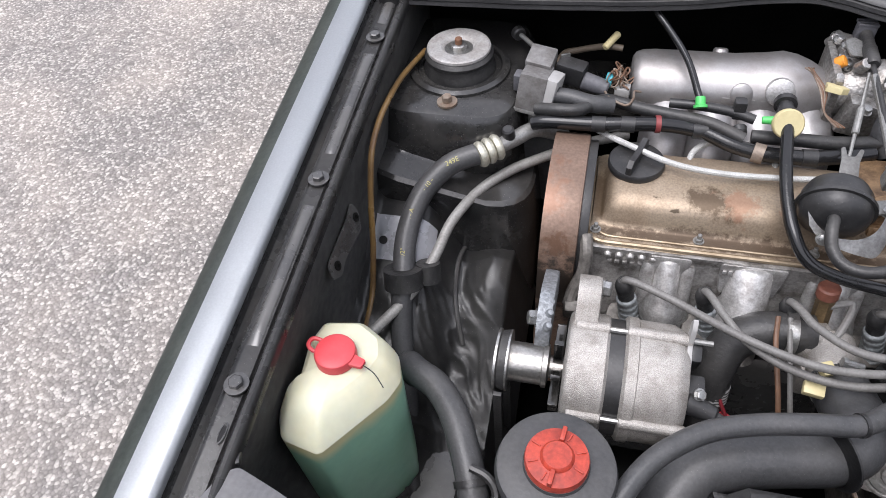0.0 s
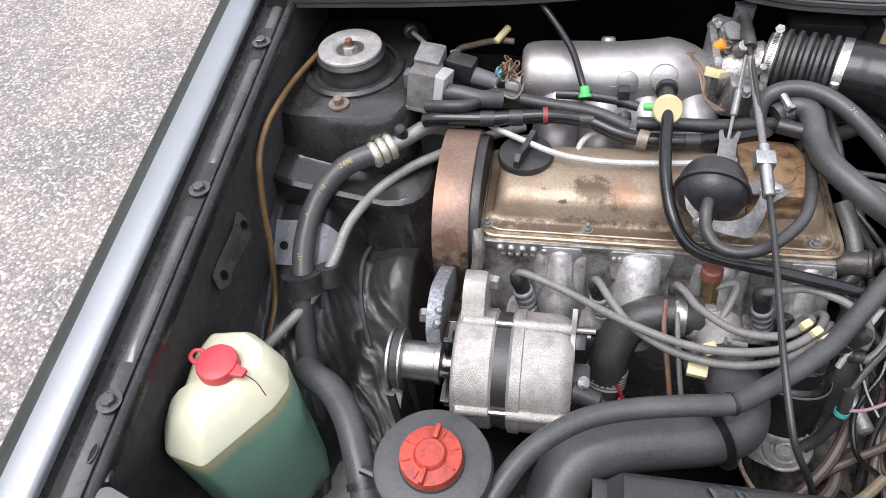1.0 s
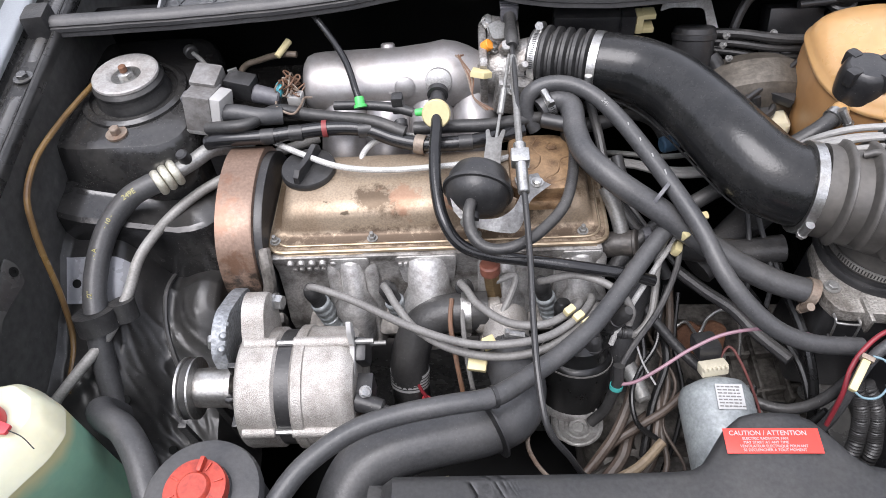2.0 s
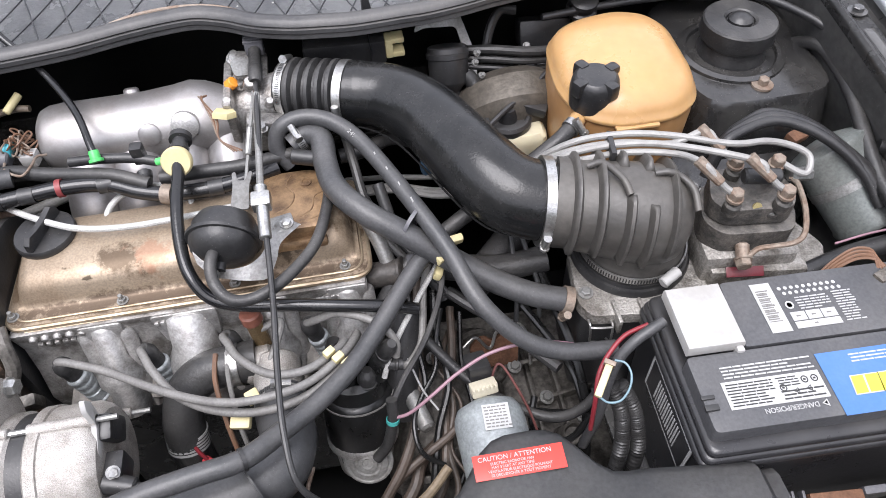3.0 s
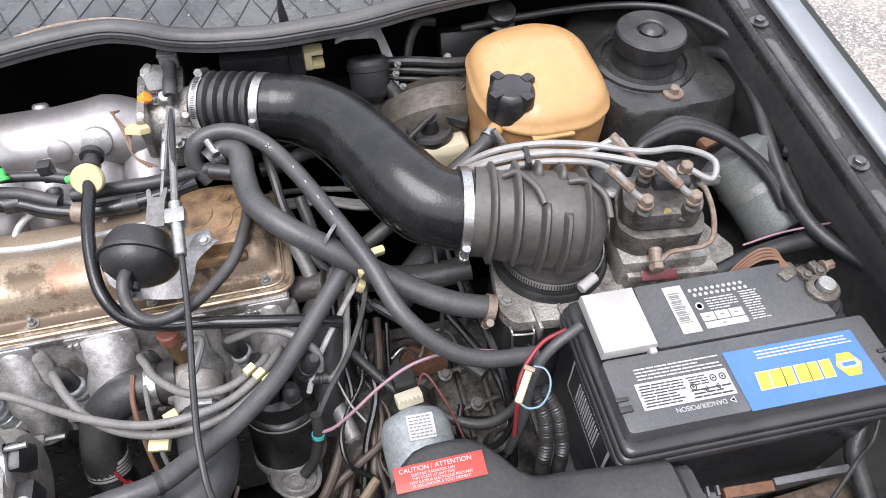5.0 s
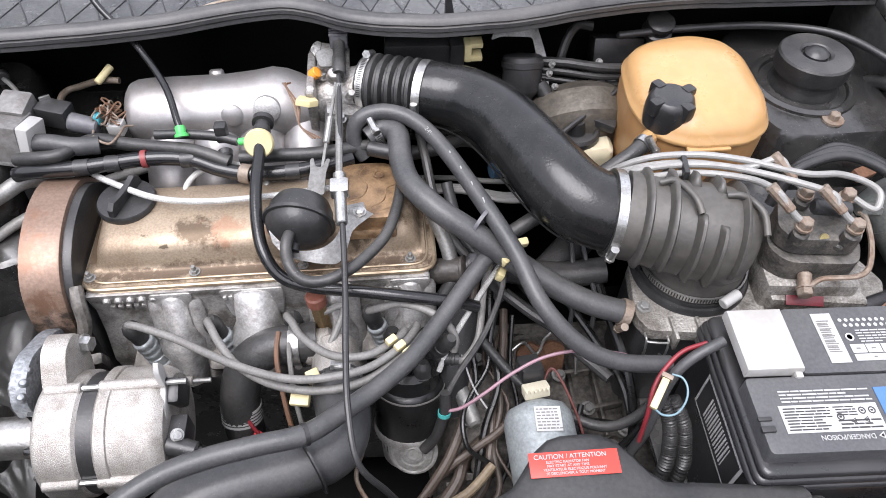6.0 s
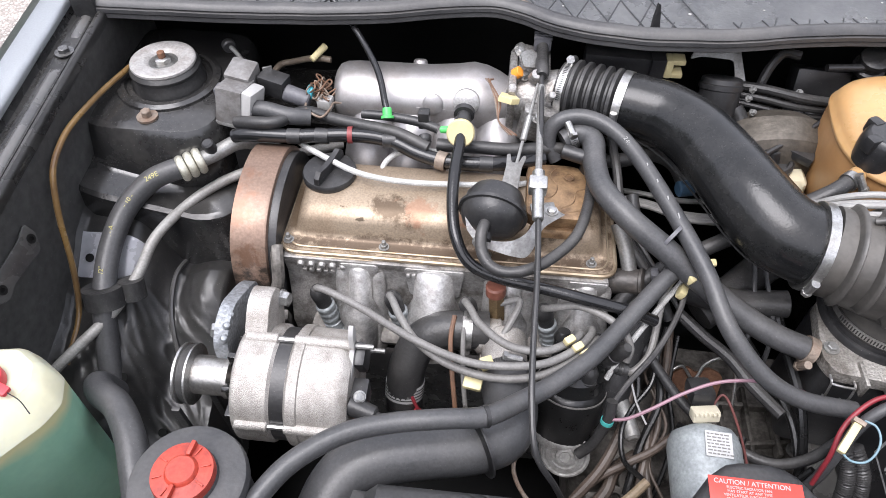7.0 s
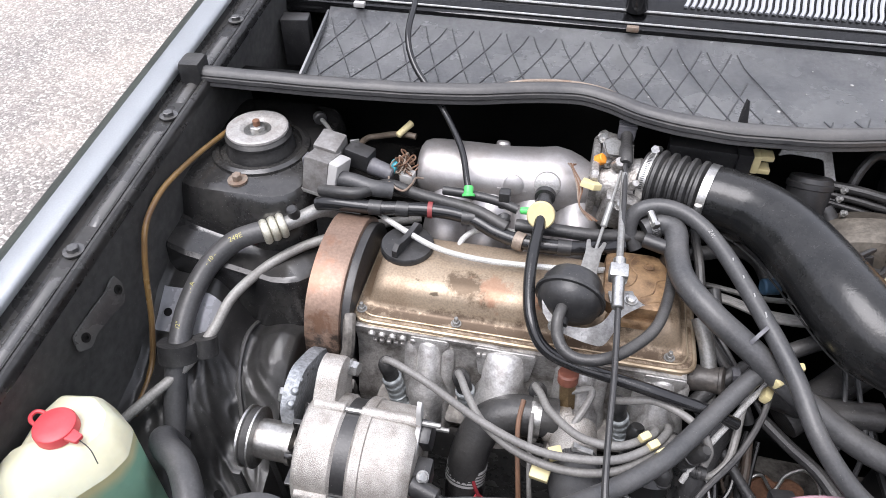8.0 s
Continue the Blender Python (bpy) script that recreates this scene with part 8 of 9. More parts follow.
hose("dashpot_hose", [(-0.112, -0.206, 0.838), (-0.115, -0.219, 0.842), (-0.117, -0.231, 0.838), (-0.115, -0.243, 0.829), (-0.106, -0.256, 0.823), (-0.090, -0.264, 0.823), (-0.068, -0.262, 0.826), (-0.042, -0.244, 0.827), (-0.015, -0.207, 0.824), (0.000, -0.155, 0.819), (0.006, -0.105, 0.814), (0.006, -0.065, 0.81)], 0.0062, M_HOSE, "black rubber hose from the dashpot", seg=14)
a, b = Vector((0.036, -0.194, 0.738)), Vector((0.078, -0.204, 0.752))
bm = lathe(B(), [(0.010, -0.002), (0.0135, 0), (0.0155, 0.002), (0.0155, 0.005), (0.0150, 0.007), (0.0150, 0.036), (0.0165, 0.037), (0.0165, 0.040), (0.014, 0.042), (0, 0.042)], a, b, 28)
cyl(bm, (0.020, -0.191, 0.733), a, 0.0065, 0.0065, 6)
swi = solo("pressure_switch", bm, mat("dusty_black_can", (0.055, 0.05, 0.046), 0.45, 0.2, (0.13, 0.115, 0.10), 0.7, 40, 0.2, 300), "dusty black cylindrical pressure switch on the head", "sensor", sharp=40)
bm = box(B(), b + Vector((0.006, 0.002, 0.010)), (0.009, 0.012, 0.016), 0.002, (0, -15, 0))
part("switch_plug", bm, M_GREYPLAS, swi, "grey switch plug")
bm = box(B(), (0.018, -0.216, 0.748), (0.008, 0.004, 0.034), 0.001, (8, 0, 0))
solo("plated_strip", bm, M_STEEL, "bright plated metal strip on the head", "bracket")

# ---- middle hoses ----
hq = hose("coolant_hose_thin", [(-0.035, -0.075, 0.815), (-0.047, -0.066, 0.835), (-0.040, -0.056, 0.856), (-0.012, -0.052, 0.864), (0.022, -0.065, 0.861), (0.054, -0.104, 0.852), (0.093, -0.182, 0.836), (0.120, -0.240, 0.820), (0.142, -0.295, 0.798), (0.180, -0.327, 0.768), (0.223, -0.338, 0.748), (0.277, -0.340, 0.740)], 0.0095, M_HOSEGREY, "black rubber coolant hose", seg=16)
hp = hose("coolant_hose_thick", [(-0.030, -0.068, 0.838), (-0.012, -0.060, 0.845), (0.004, -0.072, 0.846), (0.006, -0.106, 0.840), (0.014, -0.145, 0.838), (0.042, -0.182, 0.832), (0.083, -0.207, 0.814), (0.115, -0.223, 0.795), (0.161, -0.248, 0.773), (0.204, -0.267, 0.758), (0.248, -0.277, 0.747)], 0.0135, M_HOSEGREY, "thick black rubber coolant hose", seg=18)
clamp_on(hp, (-0.020, -0.063, 0.842), (0.9, 0.3, 0.3), 0.0138, 0.009, None, (-0.4, -0.4, 0.8))
clamp_on(hp, (0.243, -0.276, 0.748), (1, -0.25, -0.25), 0.0138, 0.010, M_RUSTLIGHT, (0.1, -0.9, -0.5), "rust-tinged hose clamp")
bm = ring(B(), (0.0885, -0.196, 0.822), (0.75, -0.6, -0.25), 0.0185, 0.004, 0.0012, 20)
tie = solo("cable_tie", bm, M_GREYPLAS, "grey cable tie round two hoses", "cable tie")
bm = box(B(), (0.0785, -0.2035, 0.8185), (0.0085, 0.0075, 0.005), 0.001, (35, 0, 40))
part("tie_lock", bm, M_DARK, tie)
hr = hose("radiator_vent_hose", [(0.105, -0.205, 0.79), (0.092, -0.222, 0.79), (0.069, -0.248, 0.783), (0.033, -0.292, 0.772), (0.003, -0.327, 0.768), (-0.032, -0.358, 0.768), (-0.066, -0.386, 0.776), (-0.098, -0.410, 0.786), (-0.139, -0.419, 0.790), (-0.181, -0.427, 0.790), (-0.221, -0.440, 0.790), (-0.253, -0.460, 0.788), (-0.278, -0.484, 0.784), (-0.300, -0.520, 0.775), (-0.31, -0.55, 0.765)], 0.0098, M_HOSEGREY, "long black rubber vent hose across the engine", seg=16)
bm = ring(B(), (-0.098, -0.410, 0.786), (0.9, 0.35, -0.2), 0.0098, 0.004, 0.0012, 18)
part("tie", bm, M_DARK, hr)
for p, rot in (((0.133, -0.207, 0.796), 10), ((0.1145, -0.230, 0.797), 35), ((0.110, -0.226, 0.768), 70)):
    bm = box(B(), p, (0.016, 0.009, 0.013), 0.003, (20, 0, rot))
    solo("cream_clip", bm, M_CREAM, "cream plastic hose clip", "clip", "cream clips")
br = hose("radiator_hose", [(-0.078, -0.310, 0.700), (-0.075, -0.335, 0.708), (-0.070, -0.362, 0.712), (-0.078, -0.392, 0.716), (-0.105, -0.408, 0.718), (-0.150, -0.420, 0.722), (-0.192, -0.432, 0.724), (-0.222, -0.446, 0.722), (-0.240, -0.468, 0.712), (-0.250, -0.500, 0.695), (-0.256, -0.54, 0.67)], 0.0285, M_HOSEGREY, "large black rubber radiator hose", seg=26, per=8)
clamp_on(br, (-0.077, -0.318, 0.702), (0, -0.95, 0.3), 0.0275, 0.010, None, (0.2, 0.2, 1))
clamp_on(br, (-0.249, -0.494, 0.698), (-0.2, -0.9, -0.4), 0.029, 0.012, None, (-0.2, 0, 1))
bm = ring(B(), (-0.103, -0.409, 0.728), (0.85, 0.5, 0.0), 0.036, 0.002, 0.0015, 30)
solo("cable_tie", bm, M_DARK, "black cable tie round the radiator hose", "cable tie")
th = thing("thermostat_housing", (-0.09, -0.28, 0.64), "oxidised aluminium thermostat housing", "thermostat housing")
bm = B()
cyl(bm, (-0.082, -0.262, 0.705), (-0.079, -0.312, 0.702), 0.026, 0.026, 24, 0.004)
cyl(bm, (-0.115, -0.268, 0.708), (-0.085, -0.265, 0.705), 0.020, 0.022, 20, 0.003)
box(bm, (-0.085, -0.275, 0.67), (0.05, 0.05, 0.05), 0.01)
part("housing", bm, M_ALUROUGH, th, "", 40)
bm = cyl(B(), (-0.092, -0.245, 0.715), (-0.096, -0.240, 0.760), 0.0095, 0.0095, 6)
part("sensor_hex", bm, mat("tarnished_brass", (0.24, 0.17, 0.09), 0.45, 0.7, (0.14, 0.09, 0.05), 0.6, 60, 0.2, 400), th, "brass sensor body")
bm = cyl(B(), (-0.0955, -0.2405, 0.753), (-0.0965, -0.239, 0.768), 0.0115, 0.0115, 16, 0.002)
part("sensor_plug", bm, mat("brick_red_plastic", (0.17, 0.06, 0.038), 0.55, 0), th, "brick-red sensor plug")
eb = hose("coolant_elbow", [(-0.100, -0.263, 0.712), (-0.125, -0.264, 0.712), (-0.155, -0.266, 0.708), (-0.180, -0.276, 0.694), (-0.192, -0.294, 0.668), (-0.195, -0.310, 0.635), (-0.195, -0.32, 0.58)], 0.0225, M_RUBBER, "black rubber coolant elbow", seg=22, per=7)
clamp_on(eb, (-0.124, -0.264, 0.712), (1, 0, 0), 0.0228, 0.011, None, (0, -0.3, -1))
bm = ring(B(), (-0.1945, -0.306, 0.643), (-0.05, -0.45, -0.9), 0.0228, 0.020, 0.0006, 26)
part("printed_tag", bm, M_PAPER, eb, "white printed paper tag")
for k in range(4):
    bm = ring(B(), Vector((-0.1945, -0.306, 0.643)) + Vector((-0.05, -0.45, -0.9)).normalized() * (-0.006 + 0.004 * k), (-0.05, -0.45, -0.9), 0.0231, 0.0012, 0.0006, 26)
    part("print_line", bm, M_INK, eb)
bm = cyl(B(), (-0.178, -0.330, 0.628), (-0.170, -0.336, 0.634), 0.0055, 0.004, 12, 0.001)
solo("red_terminal", bm, M_RED, "small red terminal cover", "terminal cover")
hose("red_wire", [(-0.172, -0.335, 0.632), (-0.18, -0.328, 0.645), (-0.186, -0.32, 0.655)], 0.0022, M_REDWIRE, "short red terminal wire", "wire", 8)
for k, tag in enumerate(((-0.1, -0.322, 0.737, 25), (-0.113, -0.345, 0.732, -10))):
    bm = box(B(), tag[:3], (0.020 - 0.006 * (1 - k), 0.014, 0.010), 0.002, (15, 0, tag[3]))
    solo("cream_tag", bm, M_CREAM, "cream plastic connector tag", "connector", "cream tags")
for k in range(2):
    hose("sensor_wire", [(-0.140 + 0.012 * k, -0.262, 0.735), (-0.142 + 0.014 * k, -0.29, 0.725), (-0.136 + 0.012 * k, -0.325, 0.70), (-0.130 + 0.012 * k, -0.35, 0.67), (-0.126 + 0.012 * k, -0.37, 0.63)], 0.0028, M_BROWNWIRE if k == 0 else M_LEAD, "brown sensor wire beside the coolant elbow", "wire", 8, group="sensor wires")
hose("sensor_lead", [(-0.092, -0.245, 0.742), (-0.068, -0.240, 0.745), (-0.075, -0.262, 0.735), (-0.09, -0.285, 0.72)], 0.0042, M_LEAD, "grey-brown temperature sensor lead", "wire", 10)

# ---- ignition leads ----
LEADS = [
    [(-0.304, -0.243, 0.737), (-0.300, -0.247, 0.745), (-0.285, -0.252, 0.746), (-0.246, -0.270, 0.746), (-0.188, -0.306, 0.752), (-0.137, -0.332, 0.760), (-0.096, -0.341, 0.764), (-0.044, -0.335, 0.766), (-0.008, -0.312, 0.765), (0.010, -0.285, 0.755), (0.012, -0.270, 0.742), (0.004, -0.268, 0.725)],
    [(-0.216, -0.243, 0.737), (-0.216, -0.249, 0.745), (-0.211, -0.258, 0.748), (-0.199, -0.280, 0.748), (-0.176, -0.309, 0.745), (-0.137, -0.334, 0.745), (-0.089, -0.347, 0.750), (-0.043, -0.342, 0.756), (-0.008, -0.318, 0.758), (0.014, -0.290, 0.750), (0.022, -0.28, 0.735), (0.02, -0.285, 0.715)],
    [(-0.128, -0.243, 0.737), (-0.129, -0.250, 0.747), (-0.122, -0.263, 0.752), (-0.110, -0.285, 0.755), (-0.079, -0.312, 0.760), (-0.043, -0.318, 0.764), (-0.015, -0.303, 0.762), (-0.002, -0.286, 0.753), (-0.004, -0.276, 0.740), (-0.012, -0.28, 0.72)],
    [(-0.040, -0.243, 0.737), (-0.038, -0.250, 0.747), (-0.025, -0.254, 0.757), (-0.005, -0.256, 0.765), (0.021, -0.268, 0.768), (0.042, -0.283, 0.764), (0.052, -0.295, 0.750), (0.050, -0.302, 0.735)],
]
for pts in LEADS:
    hose("ignition_lead", pts, 0.0044, M_LEAD, "grey silicone ignition lead", "ignition lead", 12, 6, "ignition leads")
for k in range(3):
    bm = box(B(), (-0.016 + 0.0085 * k, -0.306 - 0.007 * k, 0.771 - 0.001 * k), (0.012, 0.008, 0.009), 0.002, (10, 0, 38))
    solo("lead_clip", bm, M_CREAM, "cream plastic lead separator", "clip", "lead separators")

# ---- distributor ----
di = thing("distributor", (0.0, -0.32, 0.56), "black ignition distributor with vacuum capsule", "distributor")
a, b = Vector((-0.002, -0.318, 0.612)), Vector((0.002, -0.284, 0.704))
bm = lathe(B(), [(0.034, -0.03), (0.037, 0), (0.0405, 0.002), (0.0405, 0.058), (0.038, 0.063), (0.035, 0.065), (0.033, 0.082), (0.026, 0.088), (0, 0.088)], a, b, 32)
part("cap", bm, M_CAPBLACK, di, "glossy black distributor cap", 40)
d = (b - a).normalized()
for k, (ox, oy) in enumerate(((-0.018, 0.012), (0.020, 0.008), (-0.008, -0.018), (0.026, -0.012), (0.004, 0.0))):
    p = b + Vector((ox, oy, 0.0)) - d * 0.012
    bm = lathe(B(), [(0.0095, 0), (0.0095, 0.024), (0.0105, 0.025), (0.0105, 0.030), (0.007, 0.036), (0, 0.036)], p, p + d, 16)
    part("lead_tower", bm, M_CAPBLACK, di)
bm = ring(B(), a.lerp(b, 0.60), b - a, 0.0407, 0.002, 0.001, 32)
part("cap_seam", bm, M_LEAD, di)
bm = lathe(B(), [(0.032, -0.05), (0.036, -0.012), (0.042, -0.008), (0.042, 0.0), (0.040, 0.003)], a, b, 28)
part("body", bm, M_ALUDULL, di)
M_DULLZINC = mat("dull_zinc_capsule", (0.36, 0.355, 0.34), 0.42, 0.5, (0.20, 0.19, 0.175), 0.6, 50, 0.3, 300)
va, vb = Vector((0.001, -0.356, 0.610)), Vector((-0.003, -0.379, 0.630))
bm = lathe(B(), [(0.020, -0.012), (0.027, -0.005), (0.0285, 0.0), (0.0285, 0.003), (0.0262, 0.0038), (0.0235, 0.003), (0.0225, 0.0062), (0.0165, 0.0075), (0.0150, 0.0058), (0.0115, 0.0062), (0.0105, 0.0105), (0.0065, 0.0110), (0.0055, 0.0085), (0, 0.0085)], va, vb, 30)
part("vacuum_capsule", bm, M_DULLZINC, di, "dull zinc vacuum advance capsule", 30)
for a0, b0, r in (((0.046, -0.300, 0.756), (0.030, -0.292, 0.716), 0.0090), ((0.016, -0.302, 0.712), (0.012, -0.310, 0.682), 0.0105), ((0.036, -0.298, 0.716), (0.056, -0.300, 0.714), 0.0070)):
    bm = B()
    a0, b0 = Vector(a0), Vector(b0)
    L = (b0 - a0).length
    lathe(bm, [(r * 0.55, -0.004), (r * 0.8, 0.0), (r, 0.004), (r, L * 0.45), (r * 1.12, L * 0.47), (r * 1.12, L * 0.55), (r, L * 0.57), (r * 1.12, L * 0.65), (r * 1.12, L * 0.73), (r, L * 0.76), (r, L)], a0, b0, 18)
    part("lead_boot", bm, M_RUBBER, di, "black rubber lead boot")
hose("vacuum_hose", [(0.012, -0.366, 0.632), (0.026, -0.360, 0.650), (0.034, -0.352, 0.675), (0.037, -0.348, 0.690), (0.038, -0.338, 0.71)], 0.0062, M_RUBBER, "black rubber vacuum hose on the distributor", "hose")
bm = ring(B(), (0.036, -0.350, 0.686), (0.1, 0.3, 0.9), 0.0062, 0.005, 0.0010, 16)
solo("teal_tape", bm, M_TEAL, "teal tape round the vacuum hose", "tape")
hose("pink_lead", [(0.037, -0.350, 0.690), (0.055, -0.352, 0.700), (0.080, -0.345, 0.716), (0.110, -0.332, 0.73), (0.145, -0.322, 0.742), (0.185, -0.320, 0.747), (0.225, -0.326, 0.745), (0.26, -0.335, 0.735)], 0.0019, M_PINKWIRE, "faded pink wire across the gearbox", "wire", 8)
hose("coil_lead", [(0.048, -0.300, 0.715), (0.062, -0.300, 0.712), (0.078, -0.285, 0.722), (0.085, -0.262, 0.735), (0.090, -0.236, 0.75), (0.100, -0.21, 0.765)], 0.0042, M_LEAD, "grey coil ignition lead", "ignition lead", 10)
hose("grey_wire", [(0.036, -0.343, 0.70), (0.055, -0.318, 0.715), (0.085, -0.285, 0.735), (0.108, -0.245, 0.755), (0.118, -0.21, 0.77)], 0.0034, M_HOSE, "dark grey wire beside the coil lead", "wire", 8)
hose("braided_cable", [(0.124, -0.194, 0.770), (0.110, -0.213, 0.764), (0.093, -0.233, 0.757), (0.076, -0.255, 0.750), (0.060, -0.275, 0.742), (0.044, -0.295, 0.728), (0.034, -0.308, 0.705)], 0.0032, M_BRIGHTBRAID, "braided steel cable under the vent hose", "cable", 10)
hose("lower_black_hose", [(0.09, -0.19, 0.745), (0.14, -0.20, 0.735), (0.19, -0.205, 0.73), (0.24, -0.205, 0.735)], 0.016, M_HOSE, "black rubber hose under the intake duct", "hose", 16)
hose("starter_loom", [(0.150, -0.205, 0.70), (0.185, -0.180, 0.715), (0.225, -0.150, 0.735), (0.265, -0.125, 0.75)], 0.021, M_HOSE, "broad black taped loom under the intake duct", "loom", 16)
for k in range(2):
    hose("gearbox_wire", [(0.202 + 0.012 * k, -0.150, 0.765), (0.203 + 0.013 * k, -0.178, 0.752), (0.201 + 0.019 * k, -0.207, 0.738), (0.200 + 0.026 * k, -0.232, 0.715), (0.196 + 0.028 * k, -0.25, 0.68)], 0.0030, M_HOSEGREY, "thin dark grey wire under the intake duct", "wire", 8, 5, "gearbox wires")
hose("pump_hose", [(0.060, -0.100, 0.790), (0.066, -0.125, 0.770), (0.074, -0.150, 0.745), (0.098, -0.178, 0.715), (0.120, -0.20, 0.68)], 0.0072, M_HOSEGREY, "dark grey rubber hose behind the pressure switch", "hose", 12)
hose("pump_wire", [(0.045, -0.110, 0.78), (0.058, -0.145, 0.775), (0.078, -0.178, 0.765), (0.098, -0.205, 0.75), (0.118, -0.225, 0.73)], 0.0030, M_HOSE, "thin black wire behind the pressure switch", "wire", 8)
hose("return_hose", [(0.075, -0.228, 0.72), (0.06, -0.26, 0.69), (0.052, -0.29, 0.66), (0.05, -0.31, 0.62)], 0.02, M_HOSE, "black rubber hose behind the distributor", "hose", 16)
for k in range(3):
    hose("brown_cable", [(0.124 + 0.004 * k, -0.205, 0.665 - 0.03 * k), (0.116 - 0.012 * k, -0.262, 0.650), (0.098 + 0.009 * k, -0.318, 0.632), (0.090 + 0.003 * k, -0.362, 0.615), (0.072 + 0.022 * k, -0.41, 0.595), (0.000 + 0.045 * k, -0.445, 0.575)], 0.0052 - 0.0016 * k, M_BROWNPIPE, "brown weathered cable beside the distributor", "cable", 10, 6, "brown cables")
hose("tan_pipe", [(0.088, -0.39, 0.63), (0.06, -0.415, 0.625), (0.03, -0.43, 0.62), (0.0, -0.45, 0.61), (-0.03, -0.46, 0.60)], 0.0055, mat("tan_sleeve", (0.22, 0.17, 0.11), 0.6, 0, (0.14, 0.10, 0.07)), "tan sleeved cable over the sump", "cable", 10)
hose("orange_wire", [(-0.055, -0.375, 0.66), (-0.062, -0.405, 0.66), (-0.045, -0.432, 0.65), (-0.015, -0.445, 0.635), (0.01, -0.44, 0.62)], 0.0024, M_RUSTLIGHT, "thin orange and white wire", "wire", 8)

# ---- gearbox and starter seen below ----
gb = thing("gearbox", (0.2, -0.25, 0.3), "grimy ribbed cast aluminium gearbox housing", "gearbox")
bm = B()
box(bm, (0.20, -0.25, 0.42), (0.34, 0.26, 0.18), 0.02, (0, 3, 0))
cyl(bm, (0.10, -0.24, 0.50), (0.10, -0.36, 0.50), 0.09, 0.08, 24, 0.01)
part("casing", bm, M_GEARBOX, gb, "", 40)
random.seed(21)
for k in range(5):
    bm = box(B(), (0.225 + 0.035 * k, -0.245 + random.uniform(-0.02, 0.02), 0.512), (0.007, 0.10 + random.uniform(-0.03, 0.05), 0.018), 0.003, (random.uniform(-4, 4), 3, random.uniform(-8, 8)))
    part("casing_rib", bm, M_GEARBOX, gb)
for k in range(2):
    bm = box(B(), (0.28, -0.215 - 0.055 * k, 0.512), (0.14, 0.007, 0.016), 0.003, (0, 3, 4 + 5 * k))
    part("casing_rib", bm, M_GEARBOX, gb)
for c, r, h in (((0.13, -0.30, 0.50), 0.035, 0.05), ((0.19, -0.33, 0.49), 0.028, 0.05), ((0.16, -0.20, 0.50), 0.045, 0.045), ((0.25, -0.33, 0.49), 0.02, 0.06)):
    bm = lathe(B(), [(r * 1.25, 0), (r, 0.008), (r * 0.9, h), (r * 0.75, h + 0.004), (r * 0.6, h - 0.006), (0, h - 0.006)], c, (c[0] + 0.1, c[1] - 0.3, c[2] + 1), 22)
    part("casing_boss", bm, M_GEARBOX, gb)
for k in range(7):
    bm = bolt(B(), (0.10 + 0.035 * k, -0.19 - 0.028 * (k % 3) - 0.015 * k, 0.523 + 0.02 * (k % 2)), (0.1, -0.2, 1), 0.0065, 0.008, 1.5)
    part("casing_bolt", bm, M_STEELDULL, gb)
for k, p in enumerate(((0.062, -0.385, 0.56), (0.085, -0.36, 0.565), (0.05, -0.41, 0.55))):
    bm = lathe(B(), [(0.010, 0), (0.018, 0.0), (0.018, 0.012), (0.010, 0.012), (0.010, 0)], p, Vector(p) + Vector((0.1, -0.5, 0.8)), 18)
    part("casing_boss", bm, M_GEARBOX, gb)
bm = cyl(B(), (0.052, -0.280, 0.655), (0.073, -0.350, 0.648), 0.011, 0.009, 14, 0.003)
part("clevis", bm, M_STEELDULL, gb)
bm = B()
prism(bm, rounded([(-0.03, -0.02), (0.03, -0.022), (0.034, 0.018), (0.012, 0.028), (0.0, 0.016), (-0.014, 0.028), (-0.034, 0.014)], 0.008, 3), 0.006, pose(0.181, -0.215, 0.56, 60, 0, 0), 0.001)
solo("rusty_plate", bm, M_RUST, "rusty steel plate on the gearbox", "bracket")
hose("spring_wire", [(0.135, -0.225, 0.595), (0.155, -0.215, 0.60), (0.172, -0.225, 0.585), (0.185, -0.21, 0.60), (0.205, -0.205, 0.61), (0.222, -0.22, 0.60), (0.222, -0.25, 0.57)], 0.0022, M_STEEL, "bent steel spring wire on the gearbox", "spring", 8)

